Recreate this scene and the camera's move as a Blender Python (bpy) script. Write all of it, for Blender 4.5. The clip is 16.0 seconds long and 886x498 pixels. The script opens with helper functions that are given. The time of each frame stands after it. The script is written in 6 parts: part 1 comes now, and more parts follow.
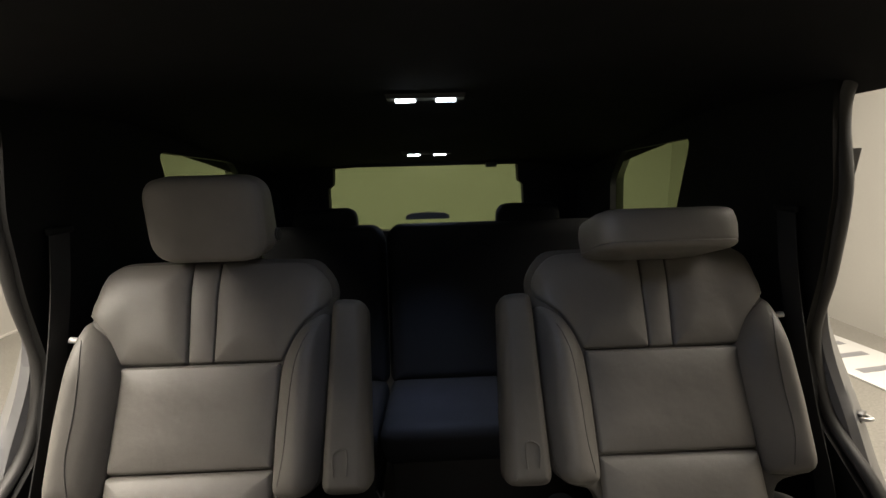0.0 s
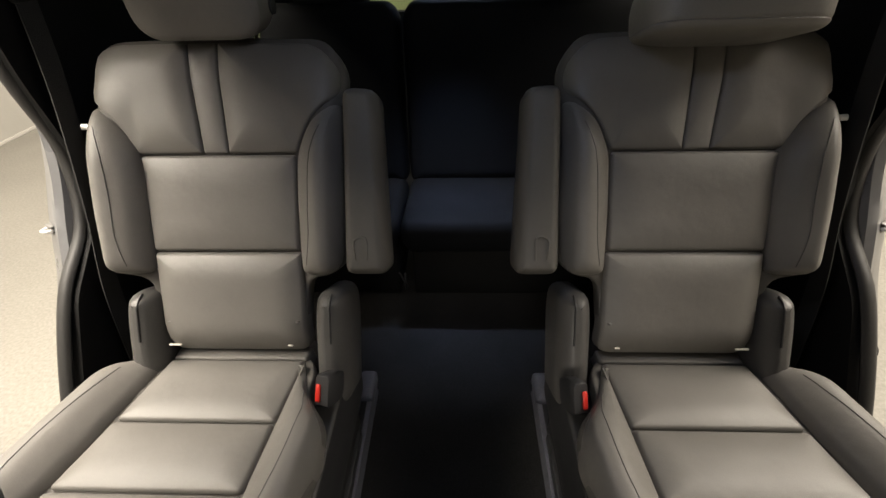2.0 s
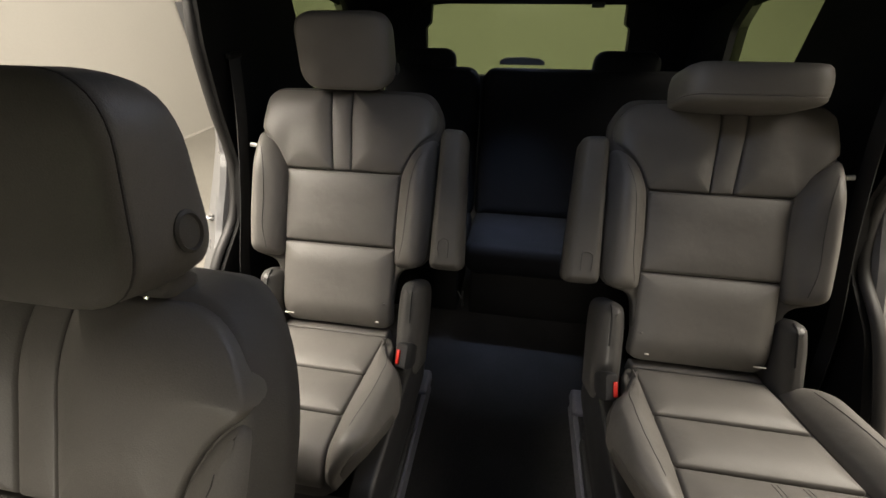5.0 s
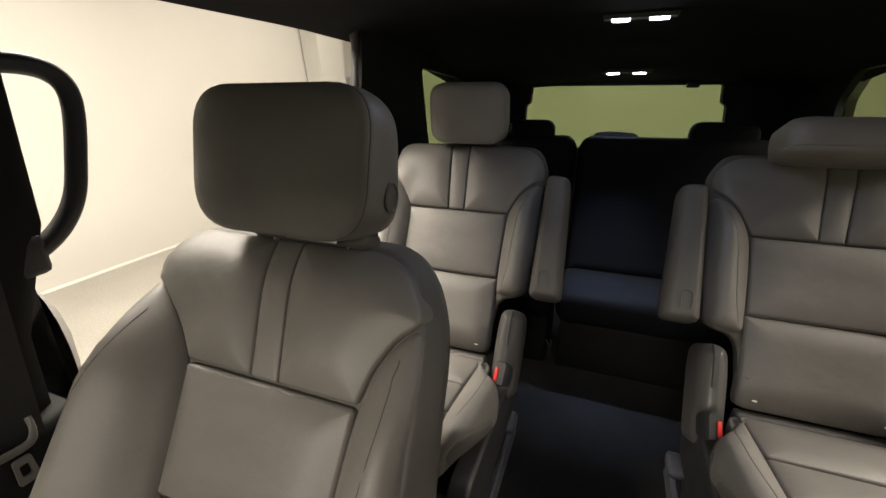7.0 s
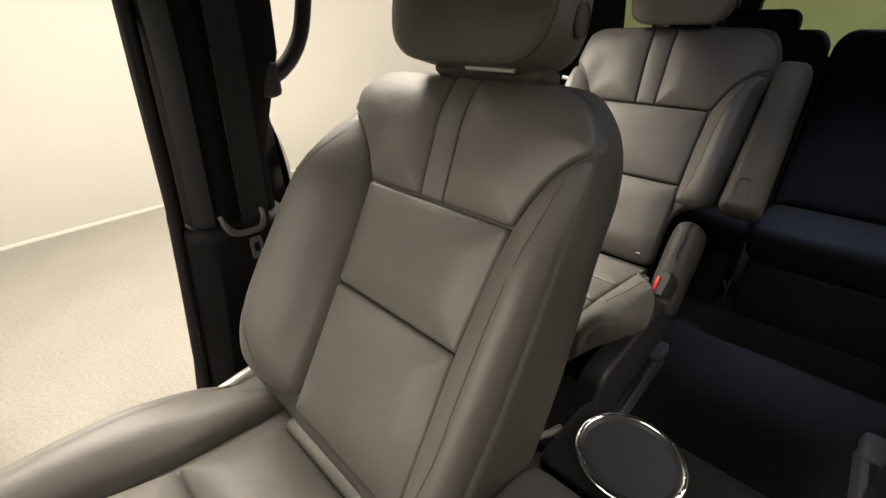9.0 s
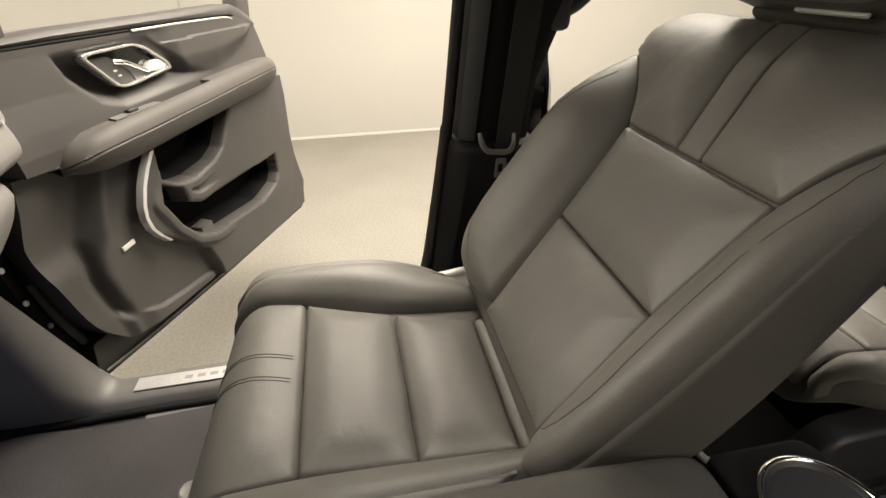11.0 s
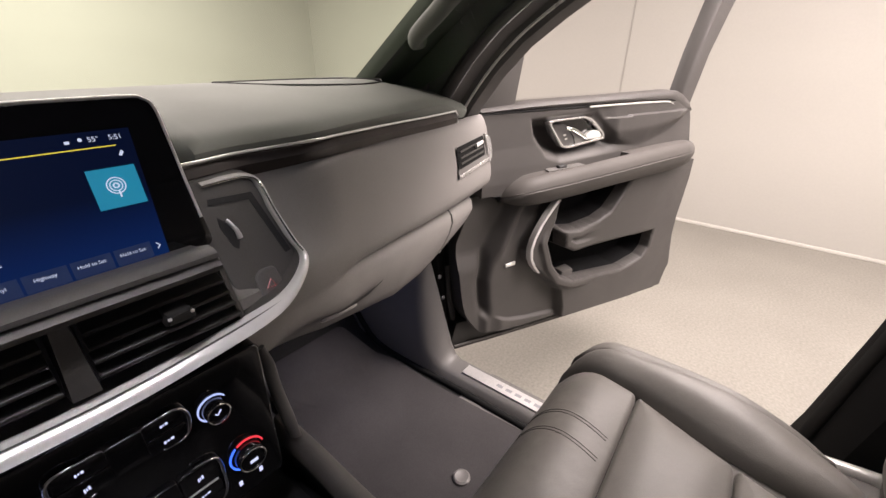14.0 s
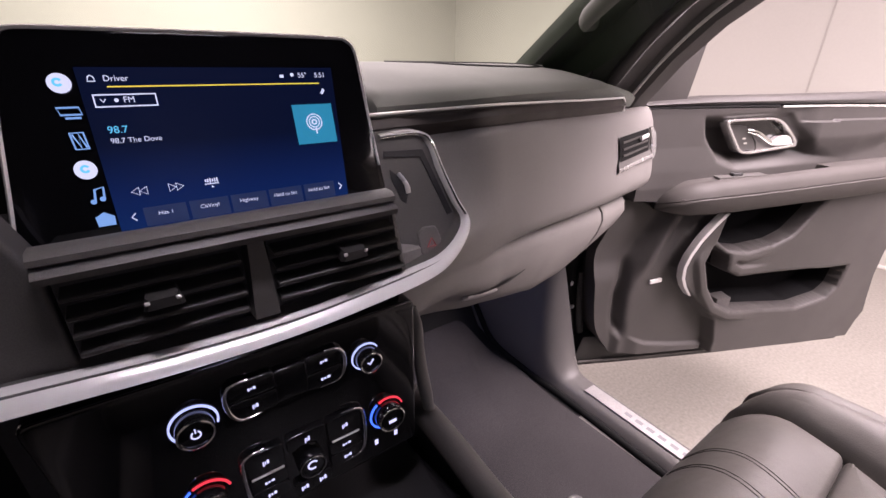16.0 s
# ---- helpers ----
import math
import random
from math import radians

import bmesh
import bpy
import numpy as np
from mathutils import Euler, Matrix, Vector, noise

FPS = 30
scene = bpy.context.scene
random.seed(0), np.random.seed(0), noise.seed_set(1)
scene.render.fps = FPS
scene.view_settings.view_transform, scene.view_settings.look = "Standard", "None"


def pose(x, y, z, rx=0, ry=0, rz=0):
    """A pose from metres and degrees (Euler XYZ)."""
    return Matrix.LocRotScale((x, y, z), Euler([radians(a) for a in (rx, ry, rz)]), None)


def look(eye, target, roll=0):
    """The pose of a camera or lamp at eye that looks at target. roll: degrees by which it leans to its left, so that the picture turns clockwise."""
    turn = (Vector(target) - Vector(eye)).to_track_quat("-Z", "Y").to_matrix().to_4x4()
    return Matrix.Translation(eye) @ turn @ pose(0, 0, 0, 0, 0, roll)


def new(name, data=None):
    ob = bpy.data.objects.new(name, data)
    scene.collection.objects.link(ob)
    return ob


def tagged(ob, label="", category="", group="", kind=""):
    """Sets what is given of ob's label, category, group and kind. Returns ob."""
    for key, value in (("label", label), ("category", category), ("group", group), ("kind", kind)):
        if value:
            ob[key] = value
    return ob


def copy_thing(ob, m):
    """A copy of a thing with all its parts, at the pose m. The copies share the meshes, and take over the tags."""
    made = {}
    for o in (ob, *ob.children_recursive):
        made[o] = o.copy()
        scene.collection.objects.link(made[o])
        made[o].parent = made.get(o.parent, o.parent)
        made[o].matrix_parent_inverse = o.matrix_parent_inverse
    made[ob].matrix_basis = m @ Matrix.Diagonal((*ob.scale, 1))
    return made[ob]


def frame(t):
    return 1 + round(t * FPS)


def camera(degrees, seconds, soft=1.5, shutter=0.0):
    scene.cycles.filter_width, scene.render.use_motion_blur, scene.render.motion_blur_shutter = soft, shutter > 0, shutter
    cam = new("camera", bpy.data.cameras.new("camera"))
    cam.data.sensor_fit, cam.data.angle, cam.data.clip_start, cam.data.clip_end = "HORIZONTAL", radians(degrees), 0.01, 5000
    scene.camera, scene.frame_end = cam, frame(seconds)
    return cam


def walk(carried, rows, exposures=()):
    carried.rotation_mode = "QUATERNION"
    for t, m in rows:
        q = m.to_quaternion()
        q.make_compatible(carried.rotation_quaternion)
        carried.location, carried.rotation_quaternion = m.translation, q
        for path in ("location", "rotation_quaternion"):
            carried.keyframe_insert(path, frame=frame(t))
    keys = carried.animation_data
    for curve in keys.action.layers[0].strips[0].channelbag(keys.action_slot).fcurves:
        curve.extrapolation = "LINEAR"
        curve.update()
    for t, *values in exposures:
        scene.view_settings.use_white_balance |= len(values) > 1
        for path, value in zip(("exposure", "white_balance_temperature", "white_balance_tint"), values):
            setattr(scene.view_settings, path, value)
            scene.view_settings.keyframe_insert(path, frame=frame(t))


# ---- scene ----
cam = camera(93.3, 16.0)
PATH = [
    (0, (0.006, 0.4, 1.658), (0.051, 2.356, 1.245), -1.6),
    (0.5, (0.005, 0.413, 1.65), (0.04, 2.314, 1.028), -1.5),
    (1, (0.009, 0.429, 1.634), (0.017, 2.245, 0.794), -1.5),
    (1.5, (0.009, 0.426, 1.636), (-0.026, 2.121, 0.576), -1.7),
    (2, (0.016, 0.428, 1.631), (-0.062, 1.995, 0.392), -1.8),
    (2.5, (0.021, 0.431, 1.622), (-0.101, 1.888, 0.257), -2.1),
    (3, (0.026, 0.412, 1.615), (-0.13, 1.798, 0.182), -2.1),
    (3.2, (0.022, 0.409, 1.628), (-0.124, 1.762, 0.163), -1.6),
    (5.3, (-0.019, 0.161, 1.673), (-0.373, 1.901, 0.752), -0.4),
    (5.5, (-0.011, 0.149, 1.657), (-0.417, 1.914, 0.81), -1.0),
    (6, (-0.024, 0.088, 1.651), (-0.509, 1.874, 0.894), -0.8),
    (6.5, (-0.021, 0.034, 1.641), (-0.605, 1.81, 0.931), -0.9),
    (7, (-0.048, 0.005, 1.619), (-0.728, 1.747, 0.91), -0.6),
    (7.5, (-0.048, -0.016, 1.583), (-0.835, 1.67, 0.849), -0.7),
    (8, (-0.052, -0.028, 1.552), (-0.955, 1.569, 0.754), -0.8),
    (8.2, (-0.049, -0.033, 1.541), (-1.008, 1.51, 0.705), -1.0),
    (10.3, (-0.004, -0.05, 1.456), (-1.547, 0.588, 0.356), -0.9),
    (10.5, (0.001, -0.062, 1.464), (-1.567, 0.498, 0.355), -0.5),
    (11, (0.012, -0.067, 1.475), (-1.618, 0.25, 0.361), -0.4),
    (11.5, (0.008, -0.066, 1.485), (-1.681, -0.006, 0.415), -0.3),
    (12, (0.012, -0.101, 1.477), (-1.694, -0.302, 0.452), -0.2),
    (12.5, (0.023, -0.098, 1.47), (-1.66, -0.547, 0.487), 0.4),
    (13, (0.03, -0.118, 1.494), (-1.586, -0.829, 0.553), 0.4),
    (13.5, (0.031, -0.131, 1.5), (-1.495, -1.065, 0.605), 0.5),
    (14, (0.036, -0.133, 1.503), (-1.387, -1.245, 0.644), 0.6),
    (14.5, (0.042, -0.136, 1.496), (-1.278, -1.386, 0.663), 0.8),
    (15, (0.054, -0.145, 1.489), (-1.164, -1.504, 0.671), 0.7),
    (15.5, (0.062, -0.164, 1.469), (-1.069, -1.6, 0.659), 0.7),
    (16, (0.066, -0.188, 1.441), (-0.989, -1.681, 0.63), 0.6),
]
# the clip's camera opens up as it looks down and turns pinker at the end
EXPOSURES = [(0.0, 0.0, 6500, 10), (1.0, 0.12, 6500, 10), (2.0, 0.32, 6500, 10), (3.0, 0.42, 6500, 10), (5.5, 0.20, 6500, 10), (6.5, 0.52, 6500, 10), (7.0, 0.58, 6500, 10), (8.2, 0.42, 6500, 10), (10.5, 0.24, 6550, 10), (12.0, 0.25, 6500, 8), (13.0, 0.26, 6300, 14), (14.5, 0.13, 6150, 26), (16.0, 0.36, 6050, 36)]
walk(cam, [(t, look(eye, target, roll)) for t, eye, target, roll in PATH], EXPOSURES)

# ---- light ----
world = bpy.data.worlds.new("booth_world")
scene.world = world
world.use_nodes = True
world.node_tree.nodes["Background"].inputs["Color"].default_value = (0.9, 0.85, 0.78, 1)
world.node_tree.nodes["Background"].inputs["Strength"].default_value = 0.05


def area_lamp(name, x, y, z, sx, sy, watts, colour, rx=0, ry=0):
    lamp = bpy.data.lights.new(name, "AREA")
    lamp.shape, lamp.size, lamp.size_y, lamp.energy, lamp.color = "RECTANGLE", sx, sy, watts, colour
    ob = new(name, lamp)
    ob.matrix_world = pose(x, y, z, rx, ry, 0)
    return ob


WARM = (1.0, 0.905, 0.770)
area_lamp("booth_lamp", -1.95, 0.95, 3.15, 1.5, 2.8, 312, WARM)
area_lamp("booth_lamp", 2.7, 1.9, 3.15, 1.6, 2.6, 215, WARM)
area_lamp("booth_lamp", -0.8, -4.0, 3.15, 3.0, 2.2, 310, WARM)
area_lamp("booth_lamp", 0.6, 5.4, 3.15, 2.0, 2.0, 45, WARM)
# unseen fill lamp, added to brighten the wall at the rear left
area_lamp("booth_lamp", -2.9, 4.6, 3.15, 1.2, 2.6, 62, WARM)


# ---- materials ----
def material(name, colour, rough=0.5, metal=0.0, grain=0.0, scale=200.0, bump=0.0, blotch=0.0, blotch_scale=6.0, coat=0.0, spec=0.5, voronoi=False, crease=0.0):
    m = bpy.data.materials.new(name)
    m.use_nodes = True
    nt = m.node_tree
    b = nt.nodes["Principled BSDF"]
    b.inputs["Roughness"].default_value = rough
    b.inputs["Metallic"].default_value = metal
    b.inputs["Coat Weight"].default_value = coat
    b.inputs["Specular IOR Level"].default_value = spec
    b.inputs["Base Color"].default_value = (*colour, 1)
    tc = nt.nodes.new("ShaderNodeTexCoord")

    def tex(sc, detail=4.0):
        n = nt.nodes.new("ShaderNodeTexNoise")
        n.inputs["Scale"].default_value = sc
        n.inputs["Detail"].default_value = detail
        nt.links.new(tc.outputs["Object"], n.inputs["Vector"])
        return n

    last = None
    for amount, sc in ((grain, scale), (blotch, blotch_scale)):
        if not amount:
            continue
        n = tex(sc)
        r = nt.nodes.new("ShaderNodeMapRange")
        r.inputs["From Min"].default_value, r.inputs["From Max"].default_value = 0.3, 0.7
        r.inputs["To Min"].default_value, r.inputs["To Max"].default_value = 1 - amount, 1 + amount
        nt.links.new(n.outputs["Fac"], r.inputs["Value"])
        mul = nt.nodes.new("ShaderNodeVectorMath")
        mul.operation = "MULTIPLY"
        if last:
            nt.links.new(last, mul.inputs[0])
        else:
            mul.inputs[0].default_value = colour
        nt.links.new(r.outputs["Result"], mul.inputs[1])
        last = mul.outputs["Vector"]
    if last:
        nt.links.new(last, b.inputs["Base Color"])
    if blotch:
        n = tex(blotch_scale * 2.3)
        r = nt.nodes.new("ShaderNodeMapRange")
        r.inputs["To Min"].default_value, r.inputs["To Max"].default_value = max(0.02, rough - 0.08), min(1, rough + 0.08)
        nt.links.new(n.outputs["Fac"], r.inputs["Value"])
        nt.links.new(r.outputs["Result"], b.inputs["Roughness"])
    if bump:
        if voronoi:
            n = nt.nodes.new("ShaderNodeTexVoronoi")
            n.inputs["Scale"].default_value = scale
            nt.links.new(tc.outputs["Object"], n.inputs["Vector"])
            out = n.outputs["Distance"]
        else:
            out = tex(scale).outputs["Fac"]
        bp = nt.nodes.new("ShaderNodeBump")
        bp.inputs["Strength"].default_value = bump
        bp.inputs["Distance"].default_value = 0.002
        nt.links.new(out, bp.inputs["Height"])
        if crease:
            soft = nt.nodes.new("ShaderNodeBump")
            soft.inputs["Strength"].default_value = crease
            soft.inputs["Distance"].default_value = 0.012
            nt.links.new(tex(16.0, 3.0).outputs["Fac"], soft.inputs["Height"])
            nt.links.new(soft.outputs["Normal"], bp.inputs["Normal"])
        nt.links.new(bp.outputs["Normal"], b.inputs["Normal"])
    return m


def glow(name, colour, strength):
    m = bpy.data.materials.new(name)
    m.use_nodes = True
    b = m.node_tree.nodes["Principled BSDF"]
    b.inputs["Base Color"].default_value = (0.02, 0.02, 0.02, 1)
    b.inputs["Roughness"].default_value = 0.3
    b.inputs["Emission Color"].default_value = (*colour, 1)
    b.inputs["Emission Strength"].default_value = strength
    return m


def tinted_glass(name, colour, gloss=0.08):
    m = bpy.data.materials.new(name)
    m.use_nodes = True
    nt = m.node_tree
    nt.nodes.remove(nt.nodes["Principled BSDF"])
    out = nt.nodes["Material Output"]
    tr, gl, mix = nt.nodes.new("ShaderNodeBsdfTransparent"), nt.nodes.new("ShaderNodeBsdfGlossy"), nt.nodes.new("ShaderNodeMixShader")
    tr.inputs["Color"].default_value = (*colour, 1)
    gl.inputs["Roughness"].default_value = 0.02
    mix.inputs["Fac"].default_value = gloss
    nt.links.new(tr.outputs[0], mix.inputs[1])
    nt.links.new(gl.outputs[0], mix.inputs[2])
    nt.links.new(mix.outputs[0], out.inputs["Surface"])
    return m


LEATHER = material("leather", (0.156, 0.147, 0.135), 0.47, spec=0.45, grain=0.06, scale=700, bump=0.10, blotch=0.10, blotch_scale=7, voronoi=True, crease=0.20)
LEATHER_TRIM = material("leather_trim", (0.102, 0.096, 0.088), 0.56, spec=0.30, grain=0.06, scale=700, bump=0.10, blotch=0.08, blotch_scale=7, voronoi=True, crease=0.20)
# near-black colour carries the shade of the dim rear cabin
LEATHER_SHADED = material("third_row_shaded_leather", (0.0070, 0.0074, 0.0085), 0.7, spec=0.12, grain=0.1, scale=420, bump=0.2, blotch=0.1, voronoi=True)
DASH = material("soft_dash_plastic", (0.250, 0.237, 0.226), 0.52, grain=0.12, scale=1100, bump=0.10, blotch=0.06, blotch_scale=5, voronoi=True)
DASH_TOP = material("dash_top_plastic", (0.190, 0.200, 0.180), 0.75, spec=0.25, grain=0.12, scale=1100, bump=0.10, blotch=0.06, blotch_scale=5, voronoi=True)
PLASTIC = material("grey_plastic", (0.135, 0.129, 0.123), 0.45, grain=0.08, scale=500, bump=0.15, blotch=0.06)
DOOR_PAD = material("door_armrest_leather", (0.088, 0.081, 0.076), 0.56, spec=0.30, grain=0.06, scale=700, bump=0.10, blotch=0.08, blotch_scale=7, voronoi=True)
DOOR = material("door_trim_plastic", (0.070, 0.065, 0.062), 0.50, grain=0.14, scale=900, bump=0.14, blotch=0.08, blotch_scale=5, voronoi=True)
STACK = material("stack_plastic", (0.095, 0.091, 0.086), 0.50, grain=0.12, scale=1100, bump=0.10, blotch=0.06, blotch_scale=5, voronoi=True)
VENT = material("vent_plastic", (0.030, 0.029, 0.028), 0.42, grain=0.1, scale=500, bump=0.1, blotch=0.08)
PLATE = material("brushed_plate", (0.50, 0.49, 0.48), 0.38, 0.3, grain=0.10, scale=260, blotch=0.08)
BLACK = material("black_plastic", (0.022, 0.022, 0.023), 0.5, grain=0.15, scale=400, bump=0.15, blotch=0.1)
PILLAR = material("pillar_trim", (0.009, 0.009, 0.009), 0.65, spec=0.15, grain=0.15, scale=500, bump=0.2, blotch=0.12, blotch_scale=4)
PILLAR_GREEN = material("pillar_cloth", (0.055, 0.062, 0.053), 0.7, grain=0.15, scale=600, bump=0.2, blotch=0.1)
RUBBER = material("rubber_seal", (0.022, 0.021, 0.020), 0.55, grain=0.1, scale=300, bump=0.1, blotch=0.1)
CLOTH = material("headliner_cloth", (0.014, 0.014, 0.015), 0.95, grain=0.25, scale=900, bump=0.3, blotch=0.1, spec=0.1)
CARPET = material("carpet", (0.027, 0.0262, 0.0250), 0.98, grain=0.35, scale=650, bump=0.3, blotch=0.18, blotch_scale=5, spec=0.1)
MATCLOTH = material("mat_carpet", (0.047, 0.044, 0.045), 0.98, grain=0.4, scale=700, bump=0.3, blotch=0.18, blotch_scale=4, spec=0.1)
RAIL = material("rail_plastic", (0.13, 0.13, 0.15), 0.45, grain=0.1, scale=200, blotch=0.1)
WEDGE = material("satin_wedge", (0.82, 0.81, 0.79), 0.25, 0.75, blotch=0.04)
CHROME = material("chrome", (0.88, 0.87, 0.84), 0.14, 1.0, blotch=0.04)
# mostly diffuse white: the chrome's bright reflections are put into its colour
BRIGHT = material("whitened_chrome", (0.95, 0.945, 0.92), 0.24, 0.22, blotch=0.02)
SATIN = material("satin_silver", (0.80, 0.79, 0.77), 0.30, 0.25, grain=0.04, scale=300, blotch=0.05)
GLOSS = material("piano_black", (0.008, 0.008, 0.009), 0.08, coat=0.6, blotch=0.05)
WOOD = material("dark_wood", (0.026, 0.019, 0.016), 0.45, grain=0.2, scale=60, blotch=0.12, blotch_scale=8, coat=0.1)
PAINT = material("black_paint", (0.006, 0.006, 0.007), 0.12, coat=1.0, blotch=0.05)
RED = material("red_button", (0.62, 0.03, 0.02), 0.4, grain=0.05, scale=100)
SEAM = material("leather_stitch", (0.075, 0.072, 0.067), 0.7, grain=0.3, scale=900, bump=0.3)
COVER = material("hinge_cover_plastic", (0.072, 0.069, 0.066), 0.42, grain=0.1, scale=500, bump=0.12, blotch=0.08)
# grey base colour holds the booth's reflection in the black jamb paint
JAMB = material("jamb_grey_reflection", (0.15, 0.15, 0.155), 0.30, coat=0.5, grain=0.03, scale=90, blotch=0.08)
BELT = material("belt_webbing", (0.018, 0.018, 0.018), 0.75, grain=0.3, scale=500, bump=0.5)
WALL = material("wall_paint", (0.415, 0.400, 0.367), 0.75, grain=0.015, scale=60, bump=0.05, blotch=0.03, blotch_scale=0.8)
TRIM_WHITE = material("white_trim", (0.56, 0.54, 0.50), 0.6, grain=0.02, scale=50, blotch=0.03)
CONCRETE = material("floor_coating", (0.235, 0.222, 0.196), 0.55, grain=0.16, scale=70, bump=0.08, blotch=0.10, blotch_scale=1.2)
WALL_JOINT = material("wall_joint", (0.34, 0.328, 0.30), 0.75, blotch=0.05)
SIGN = material("floor_sign", (0.66, 0.65, 0.63), 0.5, blotch=0.03)
SIGN_DARK = material("sign_marks", (0.25, 0.25, 0.26), 0.5, blotch=0.05)
PRIVACY = tinted_glass("privacy_glass", (0.575, 0.645, 0.47), 0.015)
WINDSCREEN = tinted_glass("windscreen_glass", (0.87, 0.98, 0.84), 0.05)
LED = glow("led_white", (0.86, 0.92, 1.0), 14)
SCREEN_BLACK = material("screen_glass", (0.004, 0.004, 0.005), 0.06, coat=0.5, blotch=0.02)


def screen_blue():
    m = glow("screen_picture", (0.0, 0.01, 0.05), 0.42)
    nt = m.node_tree
    nt.nodes["Principled BSDF"].inputs["Specular IOR Level"].default_value = 0.12
    nt.nodes["Principled BSDF"].inputs["Base Color"].default_value = (0.004, 0.004, 0.005, 1)
    tc, sep, ramp = nt.nodes.new("ShaderNodeTexCoord"), nt.nodes.new("ShaderNodeSeparateXYZ"), nt.nodes.new("ShaderNodeValToRGB")
    nt.links.new(tc.outputs["Generated"], sep.inputs[0])
    nt.links.new(sep.outputs["Y"], ramp.inputs["Fac"])
    e = ramp.color_ramp.elements
    e[0].position, e[0].color = 0.0, (0.004, 0.035, 0.16, 1)
    e[1].position, e[1].color = 0.55, (0.001, 0.006, 0.032, 1)
    e.new(0.22).color = (0.003, 0.022, 0.12, 1)
    nt.links.new(ramp.outputs["Color"], nt.nodes["Principled BSDF"].inputs["Emission Color"])
    return m


SCREEN_BLUE = screen_blue()
SCREEN_WHITE = glow("screen_white", (0.72, 0.80, 0.92), 0.75)
SCREEN_CYAN = glow("screen_cyan", (0.10, 0.62, 0.85), 0.8)
SCREEN_TILE = glow("screen_tile", (0.005, 0.22, 0.33), 0.85)
SCREEN_ICON = glow("screen_icon", (0.18, 0.38, 0.66), 0.8)
SCREEN_TAB = glow("screen_tab", (0.004, 0.016, 0.06), 0.8)
SCREEN_YELLOW = glow("screen_yellow", (0.75, 0.62, 0.05), 0.9)
RING_BLUE = glow("ring_blue", (0.05, 0.16, 0.9), 1.6)
RING_RED = glow("ring_red", (0.75, 0.04, 0.05), 1.2)
RING_WHITE = glow("ring_white", (0.50, 0.60, 1.0), 0.95)
MARK_WHITE = glow("mark_white", (0.7, 0.74, 1.0), 0.9)
MARK_RED = glow("mark_red", (0.5, 0.03, 0.03), 0.35)


# ---- mesh helpers ----
def part(name, bm, mat, parent=None, label="", m=None, smooth=True):
    """One mesh object from a bmesh, under a thing or a part."""
    bmesh.ops.recalc_face_normals(bm, faces=bm.faces)
    me = bpy.data.meshes.new(name)
    bm.to_mesh(me)
    bm.free()
    me.materials.append(mat)
    if smooth:
        me.shade_smooth()
        me.set_sharp_from_angle(angle=radians(46))
    ob = new(name, me)
    if m is not None:
        ob.matrix_basis = m
    if parent is not None:
        ob.parent = parent
    if label:
        ob["label"] = label
    return ob


def thing(name, m, label, category, group="", kind=""):
    ob = new(name)
    ob.empty_display_size = 0.1
    ob.matrix_basis = m
    return tagged(ob, label, category, group, kind)


def structure(name, bm, mat, label, category, smooth=True):
    return tagged(part(name, bm, mat, smooth=smooth), label, category, kind="structure")


def rounded(poly, rad, n=4, step=0.03):
    """A polygon with its corners rounded and its long sides divided."""
    pts, k = [], len(poly)
    rads = rad if isinstance(rad, (list, tuple)) else [rad] * k
    for i in range(k):
        p, a, b = Vector(poly[i]), Vector(poly[i - 1]), Vector(poly[(i + 1) % k])
        d1, d2 = (a - p), (b - p)
        r = min(rads[i], d1.length * 0.48, d2.length * 0.48)
        s, e = p + d1.normalized() * r, p + d2.normalized() * r
        for j in range(n + 1):
            t = j / n
            pts.append((1 - t) ** 2 * s + 2 * t * (1 - t) * p + t * t * e)
    out = []
    for i in range(len(pts)):
        a, b = pts[i], pts[(i + 1) % len(pts)]
        if (b - a).length < 1e-5:
            continue
        c = max(1, int((b - a).length / step))
        out += [a.lerp(b, j / c) for j in range(c)]
    return out


def inset(poly, d):
    out, k = [], len(poly)
    area = sum(poly[i - 1].x * poly[i].y - poly[i].x * poly[i - 1].y for i in range(k))
    sgn = 1 if area > 0 else -1
    for i in range(k):
        t = poly[(i + 1) % k] - poly[i - 1]
        t = t.normalized() if t.length else Vector((1, 0))
        out.append(poly[i] + Vector((-t.y, t.x)) * d * sgn)
    return out


